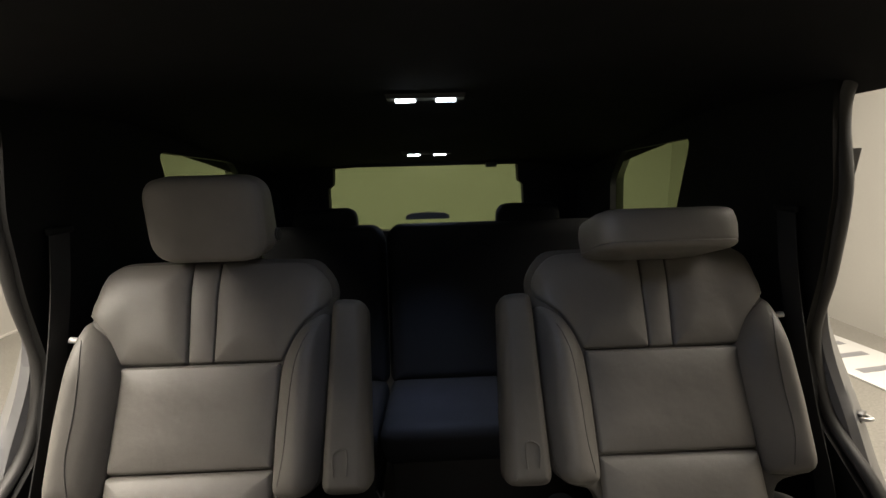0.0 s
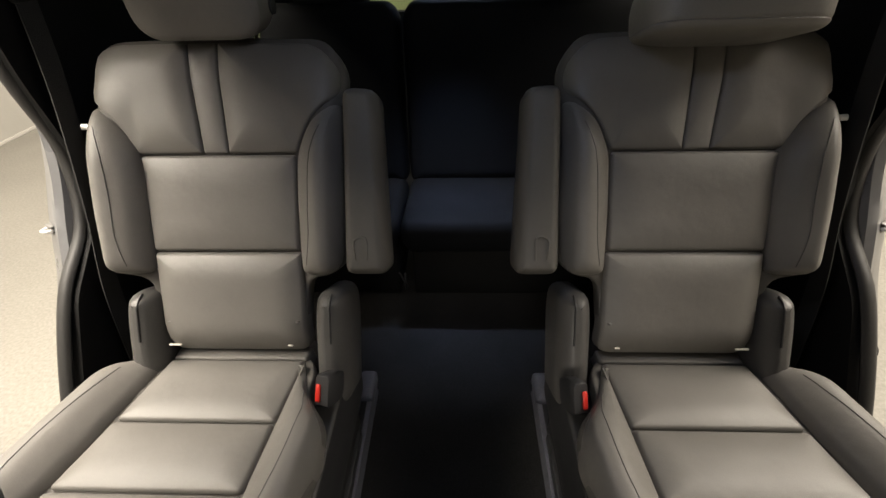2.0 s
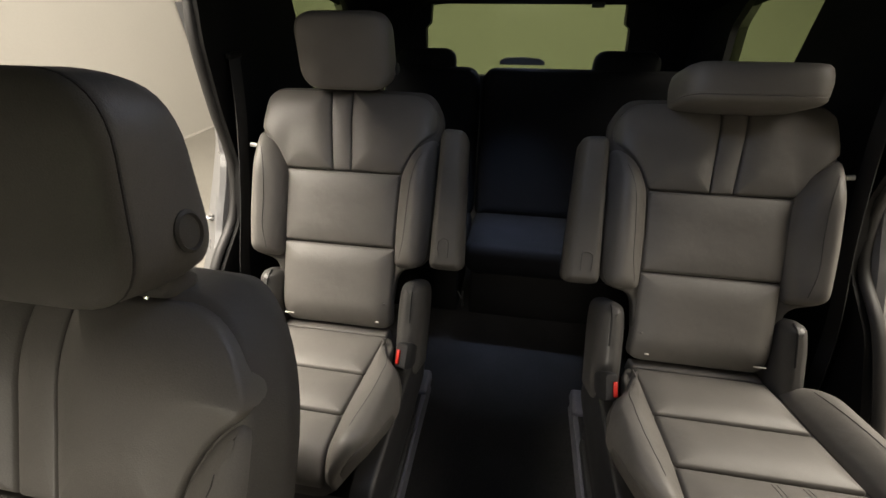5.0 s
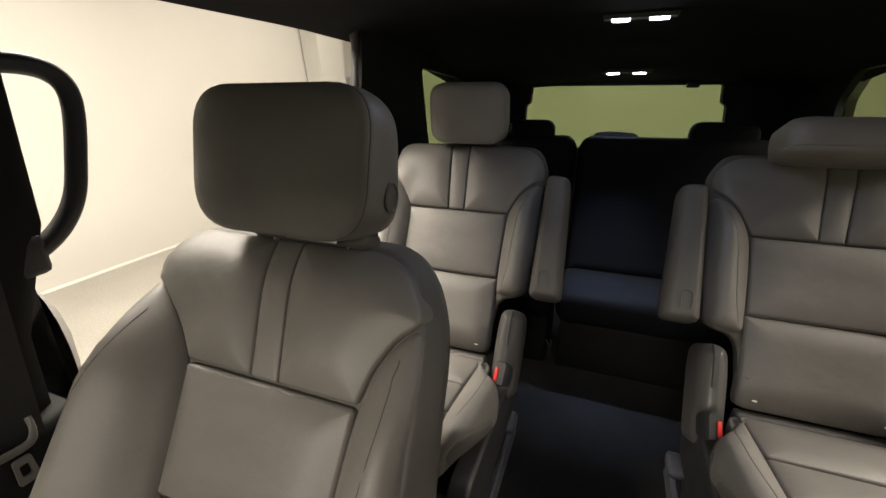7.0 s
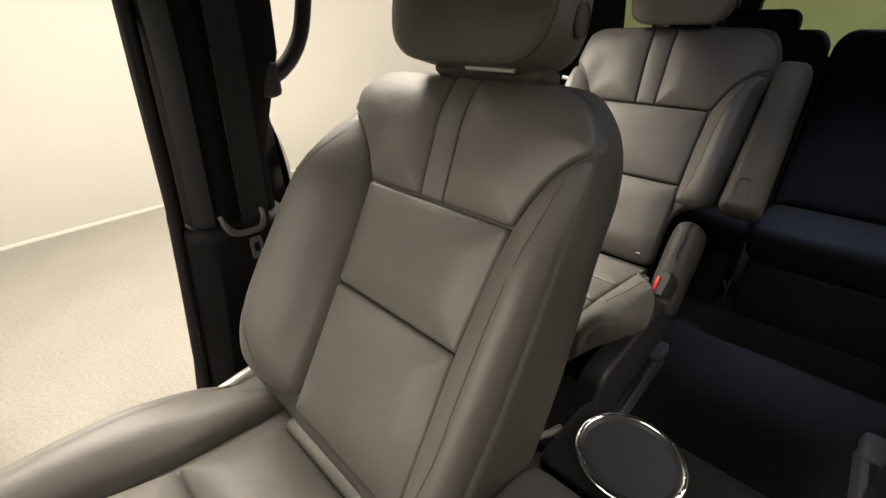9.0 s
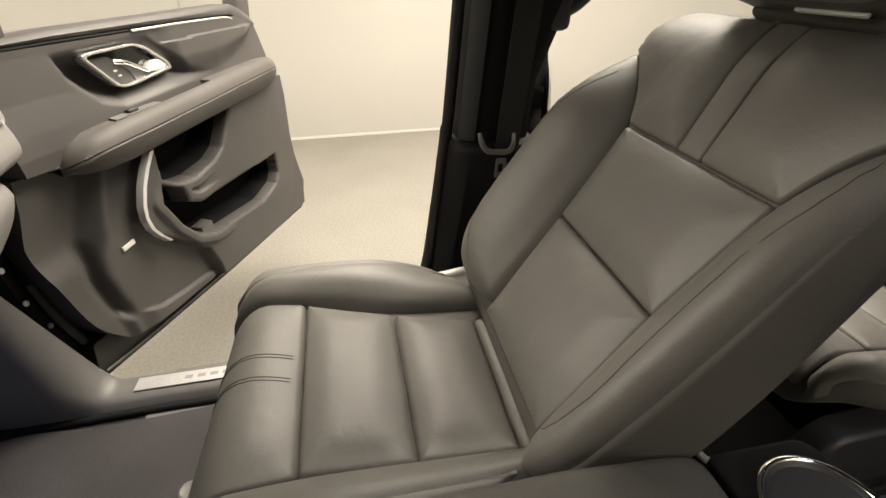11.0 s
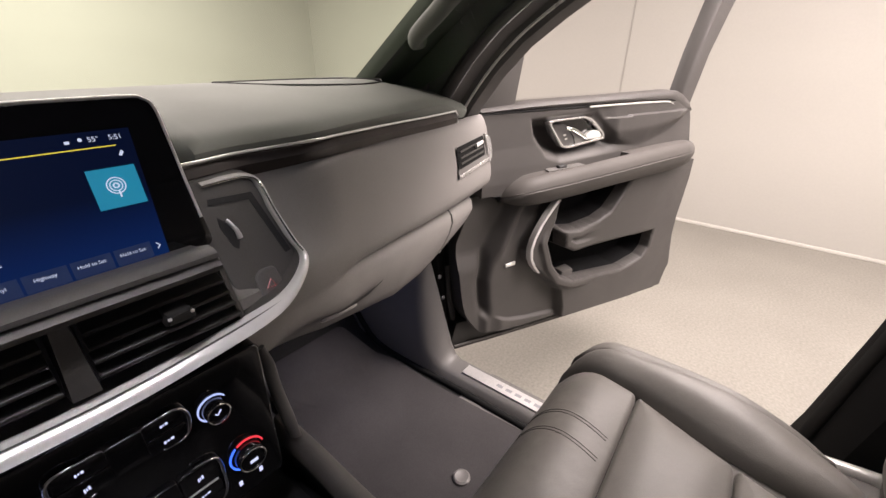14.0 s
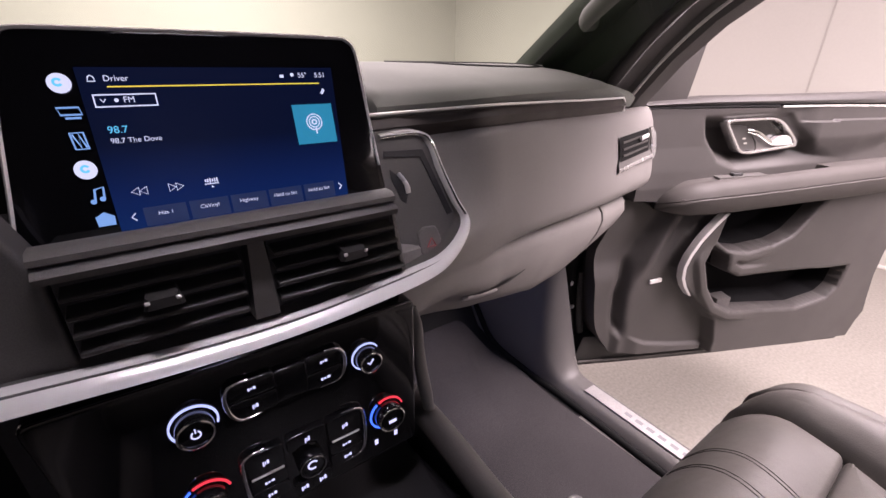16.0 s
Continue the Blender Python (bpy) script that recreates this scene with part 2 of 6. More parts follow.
def pad(outline, to, h=0.012, edge=0.014, puff=0.004, depth=0.03, rad=0.02, centre=None, back=False):
    """A stuffed panel: its outline in (u, v), to(u, v, w) places it; w runs outwards."""
    edge *= 0.62 if h > 0.02 else 0.55
    pts = inset(rounded(outline, rad, 4, 0.016), -0.0014)
    c = Vector(centre) if centre else sum(pts, Vector((0, 0))) / len(pts)
    bm = bmesh.new()
    rings = []
    rise = max(min(1.2 * abs(h), edge * 2.2), edge * 0.8) if h > 0.02 else max(min(0.8 * abs(h), edge * 1.3), edge * 0.5)
    low = min(-depth, h - rise - 0.002)
    rim = np.array([(p.x, p.y) for p in pts])
    span = np.roll(rim, -1, 0) - rim
    size = (span ** 2).sum(1) + 1e-12

    def depth_in(q):
        v = np.array((q.x, q.y)) - rim
        t = ((v * span).sum(1) / size).clip(0, 1)
        return float(np.sqrt(((v - span * t[:, None]) ** 2).sum(1).min()))

    reach = max(1e-4, min(0.055, 0.96 * depth_in(c)))

    def height(d):
        roll = 1 - min(1.0, d / edge)
        fill = 1 - min(1.0, d / reach)
        return h - rise + rise * math.sqrt(max(0.0, 1 - roll * roll)) + 1.35 * puff * (1 - fill * fill)

    foot = [(-low * k, low * (1 - j)) for k, j in ((0.56, 0), (0.38, 0.07), (0.20, 0.2), (0.07, 0.42), (0, 0.7))] if back else [(0, low)]
    for d, w in foot + [(edge * k, height(edge * k)) for k in (0, 0.03, 0.12, 0.28, 0.52, 0.78, 1.0)]:
        rings.append([bm.verts.new(to(p.x, p.y, w)) for p in inset(pts, d)])
    inner = inset(pts, edge)
    for s in (0.955, 0.90, 0.83, 0.74, 0.64, 0.52, 0.38, 0.20):
        rings.append([bm.verts.new(to(q.x, q.y, height(depth_in(q)))) for q in (c.lerp(p, s) for p in inner)])
    for a, b in zip(rings, rings[1:]):
        for i in range(len(a)):
            j = (i + 1) % len(a)
            bm.faces.new((a[i], a[j], b[j], b[i]))
    mid = bm.verts.new(to(c.x, c.y, height(depth_in(c))))
    for i in range(len(pts)):
        bm.faces.new((rings[-1][i], rings[-1][(i + 1) % len(pts)], mid))
    if back:
        tip = bm.verts.new(to(c.x, c.y, low))
        for i in range(len(pts)):
            bm.faces.new((rings[0][(i + 1) % len(pts)], rings[0][i], tip))
    return bm


def box(sx, sy, sz, bevel=0.004, m=None, segs=2):
    bm = bmesh.new()
    bmesh.ops.create_cube(bm, size=1, matrix=Matrix.Diagonal((sx, sy, sz, 1)))
    if bevel:
        bmesh.ops.bevel(bm, geom=bm.edges[:], offset=bevel, segments=segs, profile=0.5, affect="EDGES", clamp_overlap=True)
    if m is not None:
        bmesh.ops.transform(bm, matrix=m, verts=bm.verts)
    return bm


def plate(outer, holes, to, t0, t1, bevel=0.0, rad=0.0):
    """A sheet with openings: outlines in (u, v), from w = t0 to w = t1."""
    bm = bmesh.new()
    loops = [rounded(outer, rad, 5, 0.12) if rad else [Vector(p) for p in outer]]
    loops += [rounded(h, rad or 0.01, 5, 0.12) for h in holes]
    edges = []
    for lp in loops:
        vs = [bm.verts.new((p.x, p.y, t0)) for p in lp]
        edges += [bm.edges.new((vs[i - 1], vs[i])) for i in range(len(vs))]
    bmesh.ops.triangle_fill(bm, use_beauty=True, use_dissolve=False, edges=edges)
    res = bmesh.ops.extrude_face_region(bm, geom=bm.faces[:])
    for v in (g for g in res["geom"] if isinstance(g, bmesh.types.BMVert)):
        v.co.z = t1
    bmesh.ops.recalc_face_normals(bm, faces=bm.faces)
    if bevel:
        es = [e for e in bm.edges if len(e.link_faces) == 2 and e.calc_face_angle(0) > 1.0]
        bmesh.ops.bevel(bm, geom=es, offset=bevel, segments=2, profile=0.5, affect="EDGES", clamp_overlap=True)
    for v in bm.verts:
        v.co = to(*v.co)
    return bm


def loft(sections, closed=False, caps=False):
    """A skin over rows of points."""
    bm = bmesh.new()
    rows = [[bm.verts.new(p) for p in s] for s in sections]
    for a, b in zip(rows, rows[1:]):
        for i in range(len(a) - (0 if closed else 1)):
            j = (i + 1) % len(a)
            bm.faces.new((a[i], a[j], b[j], b[i]))
    if caps:
        bm.faces.new(rows[0][::-1])
        bm.faces.new(rows[-1])
    return bm


def spline(pts, n=6):
    """Points of a smooth curve through pts."""
    P = [Vector(p) for p in pts]
    out = []
    for i in range(len(P) - 1):
        a, b, c, d = P[max(i - 1, 0)], P[i], P[i + 1], P[min(i + 2, len(P) - 1)]
        for j in range(n):
            t = j / n
            out.append(0.5 * (2 * b + (c - a) * t + (2 * a - 5 * b + 4 * c - d) * t * t + (3 * b - a - 3 * c + d) * t ** 3))
    return out + [P[-1]]


def tube(pts, rx, ry=None, n=10, up=(0, 0, 1), closed=False, taper=None, square=False):
    """A bar swept along pts, with an oval or a rounded square section."""
    ry = ry or rx
    P = [Vector(p) for p in pts]
    secs = []
    for i, p in enumerate(P):
        t = (P[(i + 1) % len(P)] - P[i - 1]) if closed else (P[min(i + 1, len(P) - 1)] - P[max(i - 1, 0)])
        t.normalize()
        s = t.cross(Vector(up))
        s = s.normalized() if s.length > 1e-4 else Vector((1, 0, 0))
        q = s.cross(t)
        k = taper(i / (len(P) - 1)) if taper else 1
        ring = []
        for j in range(n):
            a = 2 * math.pi * (j + 0.5) / n
            ca, sa = math.cos(a), math.sin(a)
            if square:
                f = (abs(ca) ** 4 + abs(sa) ** 4) ** -0.25
                ca, sa = ca * f, sa * f
            ring.append(p + s * ca * rx * k + q * sa * ry * k)
        secs.append(ring)
    if closed:
        return loft(secs + [secs[0]], closed=True)
    return loft(secs, closed=True, caps=True)


def lathe(profile, n=28, m=None):
    """A turned body: profile of (radius, height) round z."""
    secs = [[(r * math.cos(2 * math.pi * j / n), r * math.sin(2 * math.pi * j / n), h) for j in range(n)] for r, h in profile]
    bm = loft(secs, closed=True, caps=True)
    if m is not None:
        bmesh.ops.transform(bm, matrix=m, verts=bm.verts)
    return bm


def arc_band(r0, r1, a0, a1, h, n=20):
    """A flat piece of a ring, angles in degrees."""
    secs = []
    for i in range(n + 1):
        a = radians(a0 + (a1 - a0) * i / n)
        c, s = math.cos(a), math.sin(a)
        secs.append([(r0 * c, r0 * s, 0), (r0 * c, r0 * s, h), (r1 * c, r1 * s, h), (r1 * c, r1 * s, 0)])
    return loft(secs, closed=True, caps=True)


def text(name, words, size, mat, parent, m, align="LEFT"):
    curve = bpy.data.curves.new(name, "FONT")
    curve.body, curve.size, curve.align_x, curve.align_y = words, size, align, "CENTER"
    tmp = new(name, curve)
    me = bpy.data.meshes.new_from_object(tmp.evaluated_get(bpy.context.evaluated_depsgraph_get()))
    bpy.data.objects.remove(tmp)
    bpy.data.curves.remove(curve)
    me.name = name
    me.materials.clear()
    me.materials.append(mat)
    ob = new(name, me)
    ob.matrix_basis = m
    ob.parent = parent
    return ob


def smooth01(t):
    t = min(1, max(0, t))
    return t * t * (3 - 2 * t)


def inside_by(poly, a, z):
    """Signed distance to a polygon's edge, positive inside."""
    best, ins, k = 1e9, False, len(poly)
    for i in range(k):
        (x0, y0), (x1, y1) = poly[i - 1], poly[i]
        dx, dy = x1 - x0, y1 - y0
        t = min(1.0, max(0.0, ((a - x0) * dx + (z - y0) * dy) / (dx * dx + dy * dy + 1e-12)))
        best = min(best, math.hypot(a - x0 - t * dx, z - y0 - t * dy))
        if (y0 > z) != (y1 > z) and a < x0 + (z - y0) / (y1 - y0) * dx:
            ins = not ins
    return best if ins else -best


def moulding(low, high, left, right, height, to, na, nz, lip=0.02):
    """A moulded sheet between its lower and upper edge (over a) and its left and right edge (over z), with a lip turned back all round."""
    secs = []
    for i in range(-1, na + 2):
        p = min(1.0, max(0.0, i / na))
        row = []
        for j in range(-1, nz + 2):
            q = min(1.0, max(0.0, j / nz))
            zm = 0.5 * (low(0.6) + high(0.6))
            a = 0.0
            z = zm
            for _ in range(3):
                a = left(z) + (right(z) - left(z)) * p
                z = low(a) + (high(a) - low(a)) * q
            n = height(a, z)
            if i in (-1, na + 1) or j in (-1, nz + 1):
                n = -lip
            row.append(to(a, z, n))
        secs.append(row)
    return loft(secs)


def curve_of(xs, ys):
    return lambda x: float(np.interp(x, xs, ys))




# ---- the booth ----
def room():
    def quad(name, pts, label, cat, mat):
        """A wall with thickness, from its inner face outwards."""
        bm = bmesh.new()
        bm.faces.new([bm.verts.new(p) for p in pts])
        bmesh.ops.subdivide_edges(bm, edges=bm.edges[:], cuts=6, use_grid_fill=True)
        return structure(name, bm, mat, label, cat, smooth=False)

    x0, x1, y0, y1, h = -4.455, 4.0, -6.3, 7.4, 3.2
    quad("ground", [(x0 - 2, y0 - 2, 0), (x1 + 2, y0 - 2, 0), (x1 + 2, y1 + 2, 0), (x0 - 2, y1 + 2, 0)], "beige speckled coated concrete floor of the photo booth", "floor", CONCRETE)
    for name, cx, cy, sx, sy in (("wall_west", x0 - 0.1, (y0 + y1) / 2, 0.2, y1 - y0), ("wall_east", x1 + 0.1, (y0 + y1) / 2, 0.2, y1 - y0),
                                 ("wall_front", (x0 + x1) / 2, y0 - 0.1, x1 - x0 + 0.4, 0.2), ("wall_rear", (x0 + x1) / 2, y1 + 0.1, x1 - x0 + 0.4, 0.2)):
        structure(name, box(sx, sy, h, 0, pose(cx, cy, h / 2)), WALL, "cream white painted wall of the photo booth", "wall", smooth=False)
    structure("ceiling", box(x1 - x0 + 0.4, y1 - y0 + 0.4, 0.2, 0, pose((x0 + x1) / 2, (y0 + y1) / 2, h + 0.1)), WALL, "plain white booth ceiling", "ceiling", smooth=False)
    structure("baseboard", box(0.010, y1 - y0, 0.028, 0.002, pose(x0 + 0.005, (y0 + y1) / 2, 0.014)), TRIM_WHITE, "low white strip along the booth wall", "baseboard")
    structure("baseboard", box(x1 - x0 - 0.03, 0.010, 0.028, 0.002, pose((x0 + x1) / 2, y0 + 0.005, 0.014)), TRIM_WHITE, "low white strip along the booth wall", "baseboard")
    # slanted white column beside the rear of the car
    bm = loft([[(x0 + 0.02, 5.55, 2.9), (x0 + 0.02, 6.25, 2.9), (x0 + 0.30, 6.25, 2.9), (x0 + 0.30, 5.55, 2.9)],
               [(x0 + 0.02, 5.85, 0.0), (x0 + 0.02, 6.25, 0.0), (x0 + 0.30, 6.25, 0.0), (x0 + 0.30, 5.85, 0.0)]], closed=True, caps=True)
    structure("column", bm, WALL, "white slanted column at the booth wall", "column", smooth=False)
    for y in (-1.47, -3.9):
        structure("wall_seam", box(0.006, 0.012, h, 0.001, pose(x0 + 0.003, y, h / 2)), WALL_JOINT, "narrow joint strip on the booth wall", "trim")
    # floor sign
    sign = thing("floor_sign", pose(3.37, 3.42, 0.0, 0, 0, 8), "white sign lying on the booth floor with dark bars", "sign")
    part("board", box(0.62, 0.95, 0.012, 0.003, pose(0, 0, 0.008)), SIGN, sign)
    for k, (w, y) in enumerate(((0.40, 0.25), (0.34, 0.05), (0.40, -0.18))):
        part("mark", box(w, 0.06, 0.004, 0.001, pose(0, y, 0.016)), SIGN_DARK, sign)


room()


# ---- the car's shell ----
FLOOR = 0.51


def slab(bm, thick, way):
    """Gives a sheet its thickness, straight up or down."""
    res = bmesh.ops.extrude_face_region(bm, geom=bm.faces[:])
    for v in (g for g in res["geom"] if isinstance(g, bmesh.types.BMVert)):
        v.co.z += thick * way


def headliner_z(y, x):
    z = np.interp(y, (-0.52, -0.2, 0.3, 1.0, 1.6, 2.1, 2.45, 2.7), (1.79, 1.845, 1.87, 1.865, 1.838, 1.75, 1.675, 1.64))
    return float(z) - 0.075 * abs(x / 0.8) ** 4


def shell():
    # carpeted floor pan with the toe board and the raised load floor
    prof = [(-1.42, 0.95), (-1.30, 0.72), (-1.18, 0.55), (-1.05, FLOOR), (0.0, FLOOR), (1.45, FLOOR), (1.55, FLOOR + 0.02), (2.7, FLOOR + 0.02)]
    secs = []
    for y, z in prof:
        secs.append([(x, y, z) for x in np.linspace(-0.80, 0.80, 25)])
    bm = loft(secs)
    slab(bm, 0.04, -1)
    structure("car_floor", bm, CARPET, "dark charcoal carpet of the car's floor", "floor")
    # roof lining
    secs = [[(x, y, headliner_z(y, x)) for x in np.linspace(-0.84, 0.84, 29)] for y in np.linspace(-0.52, 2.7, 30)]
    bm = loft(secs)
    slab(bm, 0.05, 1)
    structure("headliner", bm, CLOTH, "black cloth headliner under the car's roof", "ceiling")
    for s in (-1, 1):
        # rocker with its sill trim
        prof = [(0.70, FLOOR + 0.002), (0.802, FLOOR + 0.004), (0.814, 0.545), (0.83, 0.557), (0.885, 0.557), (0.90, 0.545), (0.91, 0.50), (0.98, 0.47), (0.99, 0.36), (0.93, 0.28), (0.78, 0.28)]
        ys = np.linspace(-0.70, 1.05, 14)
        bm = loft([[(s * x, float(y), z) for x, z in prof] for y in ys])
        structure("sill_trim", bm, PLASTIC, "dark grey plastic sill trim along the door opening", "sill")
        # quarter panel with its window and the jamb of the rear door
        outline = [(0.62, 0.47), (0.80, 0.62), (0.90, 0.85), (1.02, 1.03), (1.14, 1.12), (1.20, 1.27), (1.185, 1.42), (1.185, 1.58), (1.212, 1.72), (1.225, 1.86), (2.66, 1.66), (2.72, 1.2), (2.72, 0.47)]
        window = [(1.655, 1.705), (2.11, 1.675), (2.20, 1.56), (2.17, 1.28), (1.735, 1.28)]
        to = lambda u, v, w: Vector((s * w, u, v))
        bm = plate(outline, [window], to, 0.775, 0.80, 0.0, 0.03)
        wallp = structure("quarter_trim", bm, PILLAR, "black plastic trim of the rear quarter with a window", "pillar")
        outer = [(y + 0.13 * (y < 1.3), z) for y, z in outline]
        wide = [(1.60, 1.745), (2.16, 1.715), (2.26, 1.57), (2.22, 1.23), (1.69, 1.23)]
        bm = plate(outer, [wide], to, 0.803, 0.86, 0.01, 0.03)
        part("quarter_panel", bm, PAINT, wallp)
        bm = plate([(1.58, 1.76), (2.18, 1.73), (2.28, 1.57), (2.24, 1.21), (1.67, 1.21)], [], to, 0.8010, 0.8025, 0, 0.03)
        g = part("window_pane", bm, PRIVACY, wallp, "yellow-green tinted privacy glass")
        g.visible_shadow = False
        # rubber seal round the opening
        seal = spline([(s * 0.80, y, z) for y, z in ((0.44, 0.575), (0.64, 0.585), (0.79, 0.66), (0.885, 0.85), (1.02, 1.035), (1.14, 1.13), (1.20, 1.27), (1.188, 1.42), (1.186, 1.58), (1.212, 1.70), (1.215, 1.765), (1.19, 1.805), (1.10, 1.822), (0.7, 1.825), (0.42, 1.825))], 6)
        structure("door_seal", tube(seal, 0.009, 0.014, 10, up=(s, 0, 0)), RUBBER, "grey rubber seal round the rear door opening", "seal")
        # painted jamb outside the seal; its grey stands in for reflections in black paint
        edge_in = spline([(0.0, y, z) for y, z in ((0.70, 0.50), (0.80, 0.62), (0.912, 0.82), (0.985, 0.935), (1.055, 1.025), (1.118, 1.133), (1.182, 1.24), (1.215, 1.34), (1.215, 1.48), (1.20, 1.66))], 6)
        edge_out = spline([(0.0, y, z) for y, z in ((0.78, 0.48), (0.88, 0.62), (0.968, 0.82), (1.040, 0.935), (1.108, 1.025), (1.170, 1.133), (1.240, 1.24), (1.29, 1.34), (1.30, 1.48), (1.30, 1.66))], 6)
        secs = []
        for p, q in zip(edge_in, edge_out):
            secs.append([(s * 0.802, p.y + 0.03, p.z), (s * 0.815, p.y + 0.004, p.z), (s * 0.832, p.y, p.z), (s * 0.850, p.y * 0.72 + q.y * 0.28, p.z), (s * 0.874, p.y * 0.36 + q.y * 0.64, p.z), (s * 0.892, q.y, p.z), (s * 0.904, q.y + 0.018, p.z), (s * 0.906, q.y + 0.06, p.z), (s * 0.906, q.y + 0.16, p.z)])
        jamb = structure("door_jamb", loft(secs), JAMB, "glossy black painted jamb of the rear door opening, reflections coloured in as grey", "jamb")
        part("bumper_hole", lathe([(0.020, 0.0), (0.020, 0.003), (0.012, 0.004), (0.0005, 0.001)], 18, Matrix.Translation((s * 0.868, 1.004, 0.905)) @ Matrix.Rotation(radians(62), 4, "X") @ Matrix.Rotation(radians(-s * 30), 4, "Y") @ Matrix.Diagonal((0.6, 1, 1, 1))), BLACK, jamb, "oval black rubber stop")
        lat = thing("door_striker", pose(s * 0.862, 1.137, 1.125), "small zinc striker loop on the door jamb", "striker")
        part("loop", tube(spline([(-0.008 * s, 0.0, 0), (-0.006 * s, -0.014, 0.004), (0.010 * s, -0.014, 0.004), (0.014 * s, 0.006, 0)], 4), 0.004), SATIN, lat)
        part("plate", box(0.026, 0.010, 0.024, 0.002, pose(0, 0, 0, 0, 0, s * 30)), PLASTIC, lat)
        # roof rail above the doors
        rail = spline([(s * 0.80, -0.62, 1.72), (s * 0.80, -0.40, 1.80), (s * 0.80, 0.0, 1.835), (s * 0.80, 0.6, 1.835), (s * 0.80, 1.25, 1.83)], 5)
        structure("roof_rail", tube(rail, 0.045, 0.035, 12, square=True), PILLAR, "black trim of the roof rail above the doors", "trim")
        # A pillar
        ap = spline([(s * 0.80, -1.32, 1.205), (s * 0.785, -1.05, 1.390), (s * 0.765, -0.80, 1.562), (s * 0.755, -0.56, 1.735), (s * 0.755, -0.42, 1.83)], 6)
        apil = structure("a_pillar", tube(ap, 0.055, 0.032, 16, square=True), PILLAR_GREEN, "dark grey-green trim of the windscreen pillar", "pillar")
        edge = [(-0.80, 0.55), (-0.81, 1.0), (-0.835, 1.33), (-0.790, 1.407), (-0.730, 1.484), (-0.665, 1.548), (-0.590, 1.602), (-0.45, 1.690), (-0.32, 1.765), (-0.22, 1.82)]
        inner = [(-1.30, 0.55), (-1.30, 1.0), (-1.20, 1.30), (-1.02, 1.425), (-0.91, 1.503), (-0.80, 1.578), (-0.70, 1.648), (-0.58, 1.730), (-0.48, 1.80), (-0.38, 1.84)]
        secs = [[(s * 0.815, a, b2), (s * 0.80, c2 * 0.15 + a * 0.85, d2 * 0.15 + b2 * 0.85), (s * 0.80, c2, d2)] for (a, b2), (c2, d2) in zip(edge, inner)]
        part("jamb_trim", loft(secs[2:]), PILLAR_GREEN, apil)
        hj = part("hinge_jamb", loft([[(s * 0.868, a - 0.050, z), (s * 0.856, a - 0.08, z), (s * 0.856, -1.28, z)] for a, z in edge[:3]]), PILLAR, apil, "black hinge jamb")
        for z in (0.72, 0.80, 0.84, 0.92):
            part("bolt", lathe([(0.007, 0), (0.007, 0.006), (0.0005, 0.007)], 6, Matrix.Translation((s * 0.864, -0.880, z)) @ pose(0, 0, 0, -90, 0, 0)), SATIN, hj)
        part("pillar_seal", tube(spline([(s * 0.812, a, b2) for a, b2 in edge[2:]], 5), 0.012, 0.02, 10, up=(s, 0, 0)), RUBBER, apil)
        part("outer_jamb", loft([[(s * 0.822, a + 0.010, b2 - 0.006), (s * 0.850, a + 0.020, b2 - 0.012), (s * 0.858, a + 0.045, b2 - 0.030), (s * 0.885, a + 0.055, b2 - 0.036), (s * 0.905, a + 0.02, b2 - 0.01)] for a, b2 in edge[2:]]), PLASTIC, apil, "grey outer jamb of the windscreen pillar")
        part("jamb_lip", tube(spline([(s * 0.856, a + 0.034, b2 - 0.020) for a, b2 in edge[2:]], 5), 0.004, 0.005, 8, up=(s, 0, 0)), SATIN, apil, "bright lip of the door opening")
        # B pillar: upper trim, lower trim
        secs = []
        for z, f, r, xin in ((0.53, -0.03, 0.33, 0.80), (0.70, 0.030, 0.31, 0.775), (0.86, 0.058, 0.285, 0.755), (1.05, 0.084, 0.268, 0.742), (1.17, 0.100, 0.265, 0.738), (1.183, 0.102, 0.265, 0.742), (1.188, 0.106, 0.265, 0.752)):
            secs.append([(s * (xin + 0.14), r + 0.01, z), (s * (xin + 0.02), r + 0.01, z), (s * xin, r - 0.02, z), (s * xin, f + 0.035, z), (s * (xin + 0.03), f + 0.006, z), (s * (xin + 0.14), f, z)])
        low = structure("b_pillar", loft(secs, closed=True, caps=True), PILLAR, "black plastic trim of the middle door pillar", "pillar")
        secs = []
        for z, f, r, xin in ((1.186, 0.114, 0.262, 0.765), (1.30, 0.124, 0.27, 0.765), (1.45, 0.136, 0.325, 0.762), (1.62, 0.142, 0.335, 0.757), (1.80, 0.148, 0.345, 0.75)):
            secs.append([(s * (xin + 0.12), r, z), (s * (xin + 0.015), r, z), (s * xin, r - 0.025, z), (s * xin, f + 0.035, z), (s * (xin + 0.02), f + 0.008, z), (s * (xin + 0.12), f, z)])
        part("upper_trim", loft(secs, closed=True, caps=True), PILLAR, low)
        # lighter strip over the front chamfer, a highlight put into the colour
        part("edge_highlight", loft([[(s * (xin - 0.002), f + 0.034, z), (s * (xin + 0.004), f + 0.020, z), (s * (xin + 0.019), f + 0.005, z)] for z, f, xin in ((1.192, 0.114, 0.765), (1.30, 0.124, 0.765), (1.45, 0.136, 0.762), (1.62, 0.142, 0.757), (1.79, 0.148, 0.750))]), BLACK, low)
        # glossy outer skin and seal of the pillar
        part("pillar_seal", tube(spline([(s * 0.81, 0.028, 0.62), (s * 0.81, 0.054, 0.86), (s * 0.81, 0.100, 1.18), (s * 0.81, 0.126, 1.45), (s * 0.81, 0.160, 1.80)], 5), 0.008, 0.012, 10), RUBBER, low)
